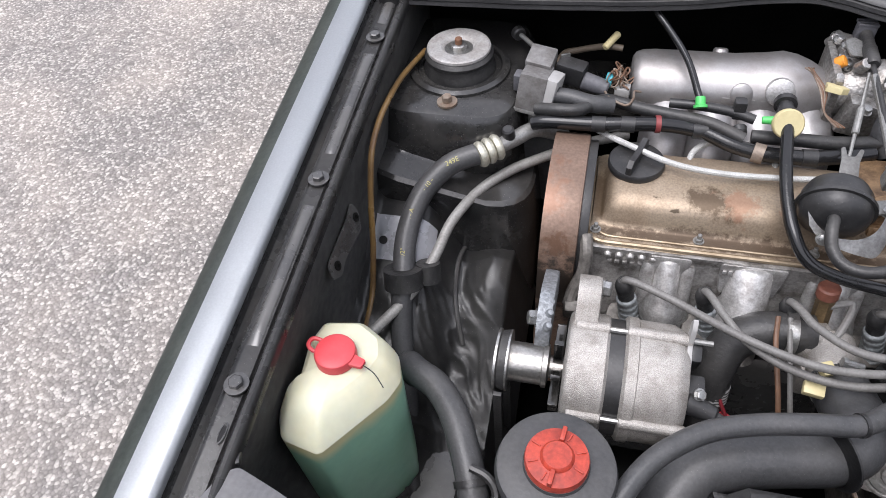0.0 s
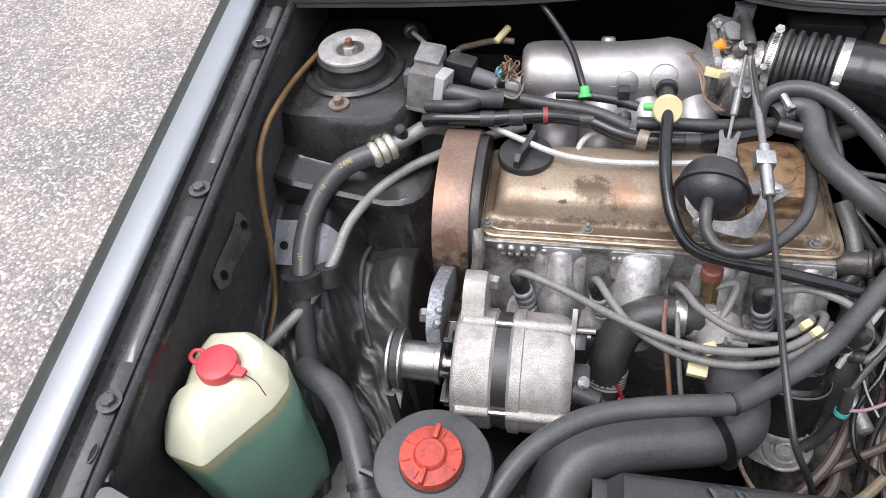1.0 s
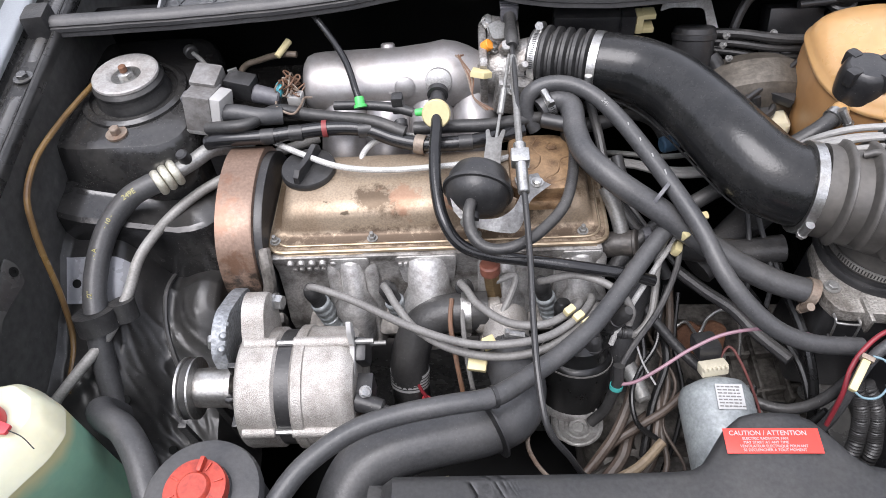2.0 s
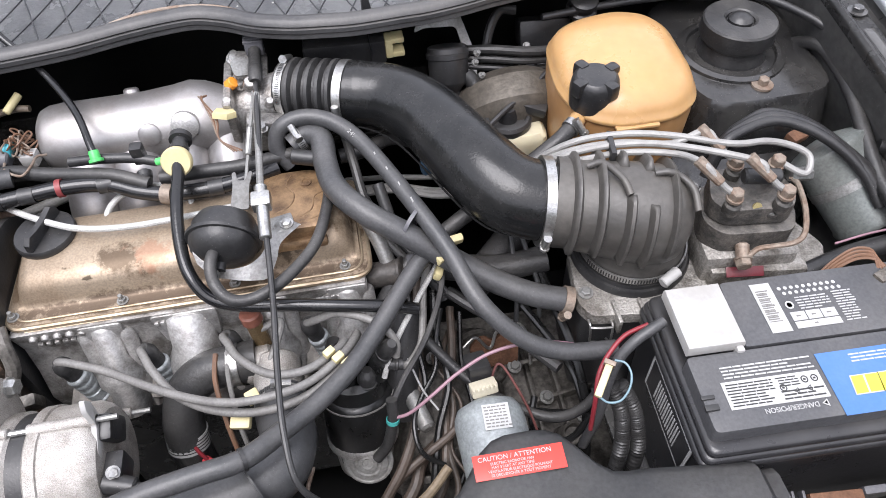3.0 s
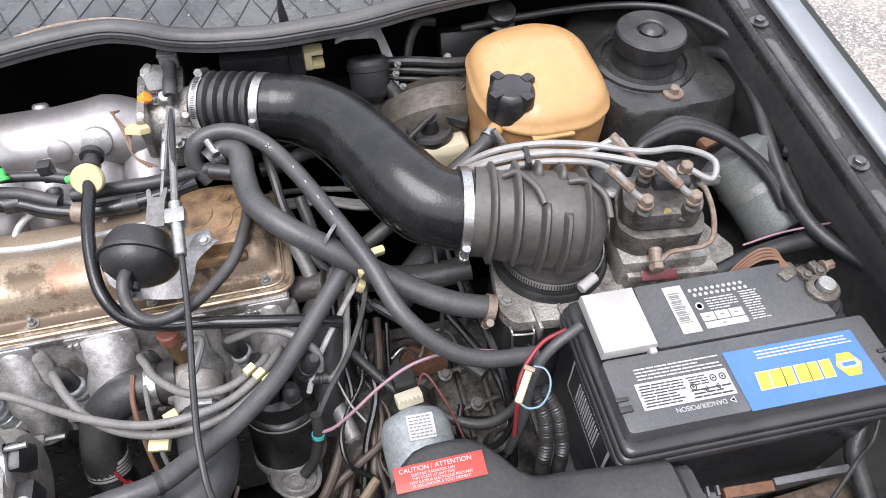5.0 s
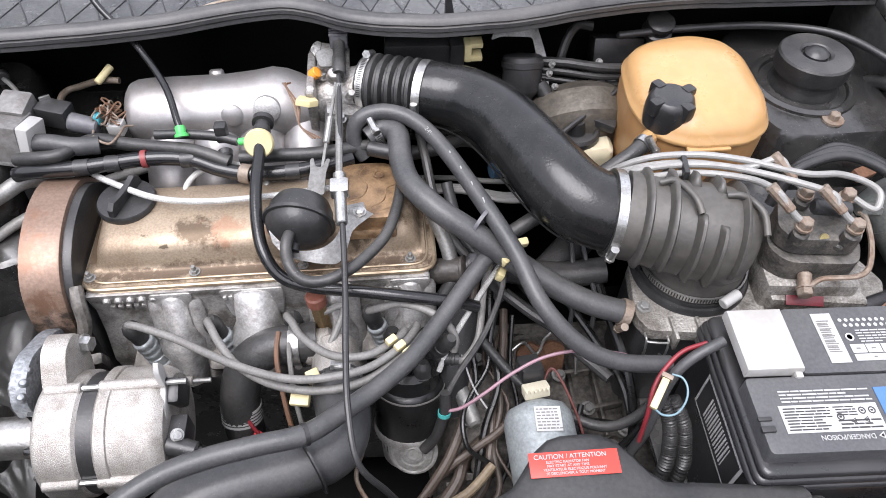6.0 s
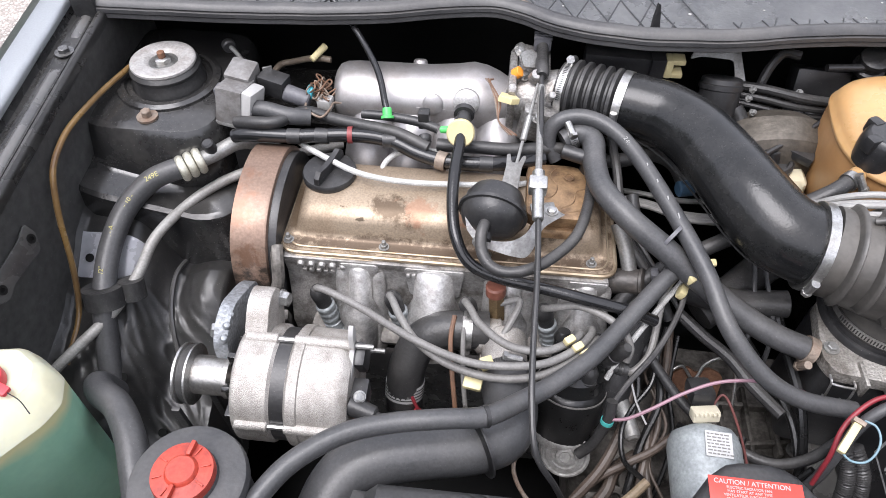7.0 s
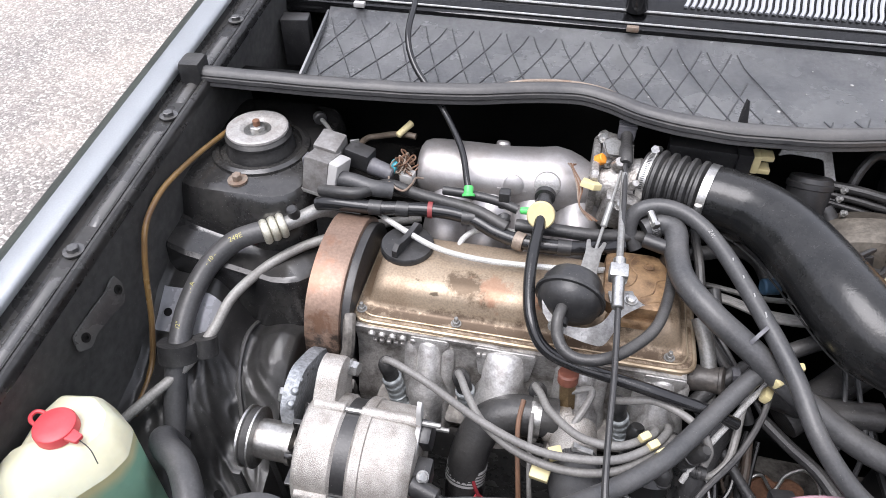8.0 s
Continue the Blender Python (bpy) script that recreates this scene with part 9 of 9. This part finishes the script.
# dark cables and pipes crossing over the gearbox
DARKRUNS = [
    ("gearbox_cable", [(0.105, -0.20, 0.70), (0.100, -0.25, 0.675), (0.105, -0.30, 0.655), (0.085, -0.345, 0.63), (0.070, -0.395, 0.60)], 0.0045),
    ("gearbox_cable", [(0.135, -0.21, 0.66), (0.128, -0.26, 0.62), (0.132, -0.31, 0.60), (0.118, -0.36, 0.585), (0.085, -0.42, 0.575)], 0.0032),
    ("gearbox_cable", [(0.17, -0.19, 0.72), (0.195, -0.22, 0.70), (0.225, -0.27, 0.68), (0.245, -0.32, 0.67), (0.252, -0.37, 0.645)], 0.0048),
    ("gearbox_cable", [(0.23, -0.20, 0.73), (0.236, -0.25, 0.715), (0.245, -0.31, 0.70), (0.250, -0.36, 0.66), (0.245, -0.40, 0.60)], 0.0055),
    ("gearbox_cable", [(0.075, -0.20, 0.72), (0.074, -0.25, 0.69), (0.078, -0.30, 0.66), (0.062, -0.345, 0.64)], 0.0036),
    ("gearbox_cable", [(0.17, -0.345, 0.61), (0.20, -0.36, 0.60), (0.225, -0.385, 0.605), (0.24, -0.395, 0.64)], 0.0036),
    ("gearbox_cable", [(0.14, -0.30, 0.60), (0.17, -0.325, 0.615), (0.205, -0.345, 0.63), (0.235, -0.365, 0.655)], 0.0042),
]
for nm, pts, r in DARKRUNS:
    hose(nm, pts, r, M_CAPBLACK, "thin black cable down over the gearbox", "cable", 9, 6, "gearbox cables")
for pts, r, m_c, lab_c in (
        ([(0.088, -0.190, 0.715), (0.080, -0.225, 0.690), (0.076, -0.262, 0.668), (0.070, -0.305, 0.650), (0.060, -0.338, 0.640), (0.040, -0.375, 0.622), (0.012, -0.405, 0.600)], 0.0062, M_BROWNPIPE, "thick brown rubber sleeved pipe down past the distributor"),
        ([(0.128, -0.330, 0.640), (0.098, -0.352, 0.630), (0.070, -0.366, 0.622), (0.036, -0.384, 0.612), (0.004, -0.412, 0.600)], 0.0048, M_BROWNPIPE, "brown cable sweeping under the distributor"),
        ([(0.110, -0.228, 0.700), (0.098, -0.262, 0.690), (0.092, -0.290, 0.672), (0.070, -0.318, 0.660), (0.058, -0.345, 0.655), (0.062, -0.372, 0.640), (0.085, -0.385, 0.625)], 0.0030, M_CAPBLACK, "thin black wire looping over the gearbox"),
        ([(0.060, -0.235, 0.720), (0.055, -0.262, 0.705), (0.064, -0.288, 0.690), (0.074, -0.312, 0.668), (0.088, -0.330, 0.650)], 0.0012, M_PAPER, "thin white wire beside the coil lead"),
        ([(0.120, -0.215, 0.715), (0.150, -0.240, 0.705), (0.178, -0.262, 0.698), (0.200, -0.290, 0.690), (0.226, -0.325, 0.690)], 0.0070, M_HOSE, "black hose crossing behind the fan motor"),
        ([(0.200, -0.330, 0.640), (0.190, -0.360, 0.635), (0.205, -0.385, 0.640), (0.225, -0.392, 0.655), (0.245, -0.385, 0.690)], 0.0040, M_CAPBLACK, "black cable looping beside the fan motor"),
        ([(0.085, -0.345, 0.600), (0.060, -0.365, 0.598), (0.048, -0.392, 0.592), (0.020, -0.420, 0.585), (-0.020, -0.435, 0.580)], 0.0075, M_BROWNPIPE, "thick tan brown pipe low beside the distributor")):
    hose("engine_cable", pts, r, m_c, lab_c, "cable", 10)
bm = lathe(B(), [(0.020, 0), (0.024, 0.004), (0.024, 0.05), (0.020, 0.056), (0.012, 0.06), (0, 0.06)], (0.115, -0.26, 0.50), (0.10, -0.30, 0.60), 22)
solo("starter_solenoid", bm, M_CAPBLACK, "black cylindrical starter solenoid on the gearbox", "solenoid")
bm = prism(B(), rounded([(-0.05, -0.03), (0.04, -0.036), (0.055, 0.0), (0.03, 0.04), (-0.045, 0.032)], 0.012, 3), 0.03, pose(0.055, -0.40, 0.50, 18, 8, 25), 0.004)
solo("gearbox_mount", bm, M_GEARBOX, "grimy cast engine mounting block by the gearbox", "mounting")

# ---- radiator fan motor and shroud ----
fm = thing("fan_motor", (0.145, -0.39, 0.60), "galvanised electric radiator fan motor with cream connector", "fan motor")
a, b = Vector((0.141, -0.480, 0.664)), Vector((0.136, -0.336, 0.690))
bm = lathe(B(), [(0.0375, 0), (0.038, 0.05), (0.038, 0.112), (0.0365, 0.120), (0.032, 0.128), (0.016, 0.135), (0, 0.136)], a, b, 36)
part("can", bm, M_MOTOR, fm, "", 40)
bm = B()
box(bm, (0.1365, -0.341, 0.706), (0.029, 0.014, 0.013), 0.002, (-25, 0, 8))
con = part("connector", bm, mat("pale_cream_plastic", (0.52, 0.48, 0.37), 0.45, 0, (0.4, 0.36, 0.27), 0.5, 40, 0.05, 200), fm, "cream plastic connector")
for k in range(6):
    bm = box(B(), (0.1245 + 0.0047 * k, -0.3455 + 0.0006 * k, 0.7125), (0.0026, 0.010, 0.004), 0.001, (-25, 0, 8))
    part("rib", bm, con.data.materials[0], con)
bm = box(B(), (0.135, -0.314, 0.706), (0.026, 0.030, 0.019), 0.005, (-20, 0, 6))
part("plug_boot", bm, M_DARK, fm, "black rubber plug")
ml = B()
bmx = box(ml, (0.141, -0.382, 0.7203), (0.028, 0.026, 0.0008), 0, (10, 6, 0))
lab = part("maker_label", bmx, M_PAPER, fm, "white printed maker's label")
rndp = random.Random(9)
for r in range(7):
    x = 0.129
    while x < 0.152:
        w = rndp.uniform(0.002, 0.005)
        bm = box(B(), (x + w / 2, -0.3920 + 0.0033 * r, 0.7193 + 0.00058 * r - 0.1 * (x + w / 2 - 0.141)), (w, 0.0011, 0.0008), 0, (10, 6, 0))
        part("print_line", bm, M_LEAD, lab)
        x += w + 0.0014
hose("motor_wire", [(0.146, -0.330, 0.695), (0.158, -0.318, 0.71), (0.170, -0.335, 0.70), (0.184, -0.365, 0.675), (0.192, -0.395, 0.65)], 0.0015, mat("red_brown_wire", (0.12, 0.04, 0.035), 0.5, 0), "red-brown fan motor wire", "wire", 8)
sh = thing("fan_shroud", (0.1, -0.52, 0.55), "black plastic radiator fan shroud with red caution label", "fan shroud")
M_SHROUD = mat("greyed_black_plastic", (0.072, 0.073, 0.075), 0.45, 0, (0.10, 0.10, 0.102), 0.6, 14, 0.12, 240, dust=DUST, dust_amount=0.2)


def shroud_top(x):
    """Height of the crest and reach of the hump over the motor."""
    h = 0.775 + 0.010 * math.exp(-((x - 0.145) / 0.07) ** 2)
    y = -0.478 + 0.050 * math.exp(-((x - 0.150) / 0.055) ** 4) - 0.012 * max(0, (x - 0.25) / 0.1)
    return y, h


bm = B()
rows = []
xs = [-0.215 + 0.0125 * i for i in range(48)]
for x in xs:
    y, h = shroud_top(x)
    e = 0.0 if -0.20 < x < 0.36 else 0.02
    rows.append([bm.verts.new(p) for p in ((x, y + 0.004, h - 0.12), (x, y + 0.003, h - 0.02 - e), (x, y, h - 0.006 - e), (x, y - 0.008, h - e), (x, y - 0.03, h + 0.001 - e), (x, -0.56, h - 0.002 - e), (x, -0.60, h - 0.03 - e), (x, -0.61, h - 0.12))])
for p, q in zip(rows, rows[1:]):
    for i in range(7):
        bm.faces.new((p[i], p[i + 1], q[i + 1], q[i]))
bmesh.ops.solidify(bm, geom=bm.faces, thickness=0.003)
part("shroud_shell", bm, M_SHROUD, sh, "", 45)
bm = B()
box(bm, (0.1415, -0.4582, 0.7872), (0.081, 0.0225, 0.0008), 0.0003, (3, 0, -1))
cl = part("caution_label", bm, M_LABELRED, sh, "red caution label with white print")
lm = Matrix.Translation((0.1415, -0.4582, 0.7878)) @ pose(0, 0, 0, 3, 0, -1)
text_mesh(cl, "CAUTION / ATTENTION", lm @ Matrix.Translation((-0.003, 0.0066, 0)), 0.0060, M_PAPER, 0.0002, "lettering")
for r, words in enumerate(("ELECTRIC RADIATOR FAN", "MAY START AT ANY TIME", "VENTILATEUR ELECTRIQUE POUVANT", "SE DECLENCHER A TOUT MOMENT")):
    text_mesh(cl, words, lm @ Matrix.Translation((-0.006 if r < 2 else 0.0, 0.0018 - 0.0034 * r, 0)), 0.0033, M_PAPER, 0.0002, "lettering")
bm = B()
box(bm, (0.0, -0.60, 0.70), (0.62, 0.05, 0.18), 0.006)
solo("radiator", bm, M_BAYPAINT, "black radiator behind the fan shroud", "radiator")
bm = B()
cyl(bm, (-0.152, -0.478, 0.752), (-0.140, -0.476, 0.752), 0.005, 0.005, 10, 0.001)
solo("cream_bush", bm, M_CREAM, "cream plastic bush on the radiator edge", "bush")

# ---- behind: brake booster, reservoir, ignition modules ----
bo = thing("brake_booster", (0.26, 0.05, 0.62), "dull plated brake servo drum with reservoir", "brake booster")
bm = lathe(B(), [(0.03, -0.03), (0.06, -0.024), (0.085, -0.010), (0.092, 0.0), (0.095, 0.004), (0.095, 0.012), (0.09, 0.04), (0.07, 0.06), (0, 0.06)], (0.255, 0.015, 0.735), (0.255, 0.10, 0.77), 40)
part("drum", bm, mat("dull_plated_drum", (0.13, 0.115, 0.095), 0.5, 0.5, (0.06, 0.052, 0.043), 0.8, 22, 0.3, 200), bo, "", 30)
bmr = thing("brake_fluid_reservoir", (0.245, -0.03, 0.70), "cream brake fluid reservoir with black cap", "fluid reservoir")
bm = loft(B(), [[(0.2375 + x * k, -0.022 + y * k, z + 0.018) for x, y in rounded([(-0.045, -0.035), (0.045, -0.035), (0.045, 0.035), (-0.045, 0.035)], 0.014, 4)] for k, z in ((0.8, 0.70), (0.97, 0.71), (1.0, 0.755), (0.97, 0.764), (0.85, 0.769))])
part("bowl", bm, M_CREAMRES, bmr, "", 40)
bm = lathe(B(), [(0.030, 0), (0.031, 0.003), (0.031, 0.014), (0.028, 0.018), (0.0245, 0.0185), (0.0225, 0.0135), (0.013, 0.0135), (0.012, 0.02), (0.009, 0.03), (0, 0.03)], (0.235, -0.022, 0.780), (0.235, -0.022, 1), 28)
part("cap", bm, M_DARK, bmr, "black screw cap")
bm = box(B(), (0.264, -0.018, 0.806), (0.046, 0.022, 0.013), 0.004, (0, 10, -24))
part("level_plug", bm, M_DARK, bmr)
hose("booster_hose", [(0.185, -0.06, 0.80), (0.23, -0.028, 0.812), (0.27, -0.002, 0.82), (0.30, 0.02, 0.83)], 0.0035, M_DARK, "thin black hose over the brake reservoir", "hose", 8)
mo = thing("vacuum_valve", (0.175, 0.04, 0.76), "black cylindrical vacuum valve on a metal bracket", "valve")
va0, vb0 = Vector((0.172, 0.024, 0.772)), Vector((0.174, 0.064, 0.852))
bm = lathe(B(), [(0.0, 0.0), (0.0105, 0.0), (0.0115, 0.002), (0.0115, 0.022), (0.0135, 0.024), (0.0135, 0.031), (0.0165, 0.036), (0.0240, 0.043), (0.0255, 0.046), (0.0258, 0.074), (0.0278, 0.075), (0.0278, 0.081), (0.0262, 0.0825), (0.0255, 0.088), (0.0235, 0.0895), (0.0, 0.0900)], va0, vb0, 34)
part("body", bm, M_DARK, mo, "", 30)
for k in range(5):
    bm = ring(B(), va0.lerp(vb0, 0.06 + 0.05 * k), vb0 - va0, 0.0113, 0.0016, 0.0012, 18)
    part("stem_rib", bm, M_DARK, mo)
bm = B()
tube(bm, [(0.194, 0.042, 0.822), (0.205, 0.030, 0.808), (0.206, 0.014, 0.792), (0.202, 0.000, 0.770), (0.199, -0.010, 0.745)], 0.0105, 14)
part("hose_stub", bm, M_RUBBER, mo)
bm = tube(B(), [(0.190, 0.050, 0.826), (0.200, 0.046, 0.812), (0.213, 0.030, 0.797), (0.222, 0.020, 0.785)], 0.004, 10)
part("hose_stub", bm, M_RUBBER, mo)
bm = prism(B(), rounded([(-0.034, 0.0), (-0.024, 0.026), (0.026, 0.026), (0.046, -0.03), (0.048, -0.085), (0.036, -0.085), (0.034, -0.04), (0.022, 0.006), (-0.02, 0.006)], 0.006, 3), 0.003, pose(0.170, 0.098, 0.850, 52, 0, -6), 0.0008)
brv = part("bracket", bm, M_STEELDULL, mo, "dull grey bent bracket")
for q in ((0.205, 0.040, 0.838), (0.211, 0.026, 0.828), (0.209, 0.048, 0.846)):
    bm = bolt(B(), q, (0.5, -0.5, 0.7), 0.0032, 0.006, 1.4)
    part("bracket_screw", bm, M_STEELDULL, brv)
ig = thing("ignition_module", (0.07, 0.085, 0.80), "black ignition module with cream connector", "ignition module")
bm = box(B(), (0.040, 0.070, 0.862), (0.09, 0.03, 0.032), 0.005, (0, 0, -3))
part("body", bm, M_DARK, ig)
bm = B()
box(bm, (0.100, 0.058, 0.868), (0.010, 0.020, 0.026), 0.003)
box(bm, (0.111, 0.058, 0.878), (0.016, 0.018, 0.007), 0.002)
box(bm, (0.111, 0.058, 0.859), (0.016, 0.018, 0.007), 0.002)
part("connector", bm, M_CREAM, ig, "cream plastic connector")
bm = box(B(), (0.086, 0.060, 0.866), (0.018, 0.028, 0.032), 0.003)
part("collar", bm, M_DARK, ig)
bm = box(B(), (0.038, 0.085, 0.862), (0.028, 0.004, 0.05), 0.001, (-20, 0, 0))
part("mounting_strap", bm, M_STEELDULL, ig)
rl2 = thing("relay_box", (0.313, 0.108, 0.78), "black relay box with terminals on the firewall", "relay")
bm = box(B(), (0.313, 0.108, 0.826), (0.068, 0.040, 0.034), 0.004, (-24, 0, -4))
part("box", bm, M_DARK, rl2)
bm = box(B(), (0.311, 0.090, 0.800), (0.064, 0.026, 0.040), 0.004, (-24, 0, -4))
part("lower_box", bm, M_DARK, rl2)
for k in range(3):
    bm = cyl(B(), (0.288 + 0.017 * k, 0.074, 0.806 - 0.006 * k), (0.288 + 0.017 * k, 0.063, 0.800 - 0.006 * k), 0.0058, 0.005, 12, 0.001)
    part("terminal", bm, M_GREYPLAS, rl2)
for q in ((0.285, 0.083, 0.822), (0.337, 0.080, 0.822)):
    bm = bolt(B(), q, (0, -0.7, 0.7), 0.004, 0.005, 1.3)
    part("box_screw", bm, M_STEELDULL, rl2)
bm = lathe(B(), [(0.008, -0.02), (0.008, 0.0), (0.019, 0.001), (0.0205, 0.004), (0.0205, 0.008), (0.017, 0.010), (0.016, 0.016), (0.0185, 0.018), (0.0185, 0.024), (0.014, 0.027), (0, 0.027)], (0.359, 0.094, 0.856), (0.359, 0.086, 0.884), 24)
solo("rubber_buffer", bm, M_RUBBER, "round black rubber buffer on the firewall", "buffer")
for k in range(3):
    hose("firewall_hose", [(0.19, 0.07, 0.838 - 0.012 * k), (0.23, 0.058, 0.842 - 0.014 * k), (0.275, 0.050, 0.838 - 0.014 * k), (0.32, 0.055, 0.83 - 0.012 * k)], 0.0062 - 0.001 * k, M_RUBBER, "black hose along the firewall", "hose", 10, 5, "firewall hoses")
hose("loop_hose", [(0.225, 0.07, 0.82), (0.235, 0.085, 0.855), (0.25, 0.095, 0.872), (0.27, 0.092, 0.872)], 0.006, M_RUBBER, "black looped hose behind the relay box", "hose", 10)
hose("heater_hose", [(0.02, -0.055, 0.80), (0.05, -0.05, 0.80), (0.085, -0.035, 0.80), (0.115, -0.04, 0.79), (0.13, -0.06, 0.775)], 0.009, M_HOSE, "black heater hose under the air duct", "hose")
bm = cyl(B(), (0.115, -0.085, 0.79), (0.135, -0.08, 0.79), 0.010, 0.010, 14, 0.002)
solo("blue_plug", bm, mat("dull_blue_plastic", (0.03, 0.07, 0.12), 0.5, 0), "dull blue plastic plug under the duct", "connector")
hose("idle_hose", [(0.03, -0.045, 0.83), (0.036, -0.09, 0.82), (0.042, -0.13, 0.80), (0.055, -0.165, 0.775), (0.08, -0.19, 0.75)], 0.0055, M_HOSE, "thin black hose beside the valve cover", "hose", 10)
hose("metal_dipstick", [(0.04, -0.15, 0.79), (0.052, -0.175, 0.77), (0.06, -0.20, 0.74), (0.062, -0.225, 0.70)], 0.009, M_STEELDULL, "dull steel tube beside the head", "pipe", 12)
bm = B()
cyl(bm, (0.005, -0.088, 0.812), (0.005, -0.098, 0.838), 0.013, 0.012, 14, 0.002)
cyl(bm, (0.005, -0.098, 0.838), (-0.03, -0.085, 0.838), 0.009, 0.009, 12, 0.001)
solo("breather_elbow", bm, M_DARK, "black breather elbow on the valve cover", "pipe fitting")


# ---- print on hoses and covers ----
def hose_print(parent, words, at, along, size, material, face=(0.05, -0.62, 0.78)):
    """Raised print on a hose, its baseline running along the hose, facing up and forwards."""
    z = Vector(face).normalized()
    x = Vector(along)
    x = (x - z * x.dot(z)).normalized()
    y = z.cross(x)
    m = Matrix.Identity(4)
    for i, v in enumerate((x, y, z)):
        m[0][i], m[1][i], m[2][i] = v
    return text_mesh(parent, words, Matrix.Translation(at) @ m, size, material, 0.0002, "hose_print", "faded yellow print")


M_FADED = mat("faded_yellow_print", (0.36, 0.33, 0.12), 0.6, 0, None, 0.3, 60, 0.0, 300)
M_FADEDWHITE = mat("faded_white_print", (0.30, 0.30, 0.29), 0.6, 0, None, 0.3, 60, 0.0, 300)
up = Vector((0.05, -0.62, 0.78)).normalized() * 0.0138
hose_print(ph, "249E", Vector((-0.522, -0.135, 0.791)) + up, (0.026, 0.014, 0.009), 0.009, M_FADED)
hose_print(ph, "- 10 -", Vector((-0.548, -0.160, 0.772)) + up, (0.022, 0.030, 0.020), 0.008, M_FADED)
hose_print(ph, "1BR - A", Vector((-0.564, -0.198, 0.749)) + up, (0.008, 0.046, 0.026), 0.008, M_FADED)
hose_print(ph, "12 1/2\"", Vector((-0.563, -0.243, 0.727)) + up, (-0.003, 0.05, 0.025), 0.008, M_FADED)
hose_print(ph, "249E", Vector((-0.552, -0.325, 0.645)) + up, (-0.010, 0.05, 0.05), 0.008, M_FADED)
hose_print(hq, "249E", Vector((0.040, -0.086, 0.856)) + up * 0.72, (0.03, -0.04, -0.01), 0.007, M_FADEDWHITE)
for k in range(4):
    p = Vector((0.062 + 0.010 * k, -0.118 - 0.021 * k, 0.848 - 0.004 * k)) + up * 0.72
    bm = box(B(), p, (0.0016, 0.012, 0.0006), 0, (35, 0, 25))
    part("print_line", bm, M_FADEDWHITE, hq)
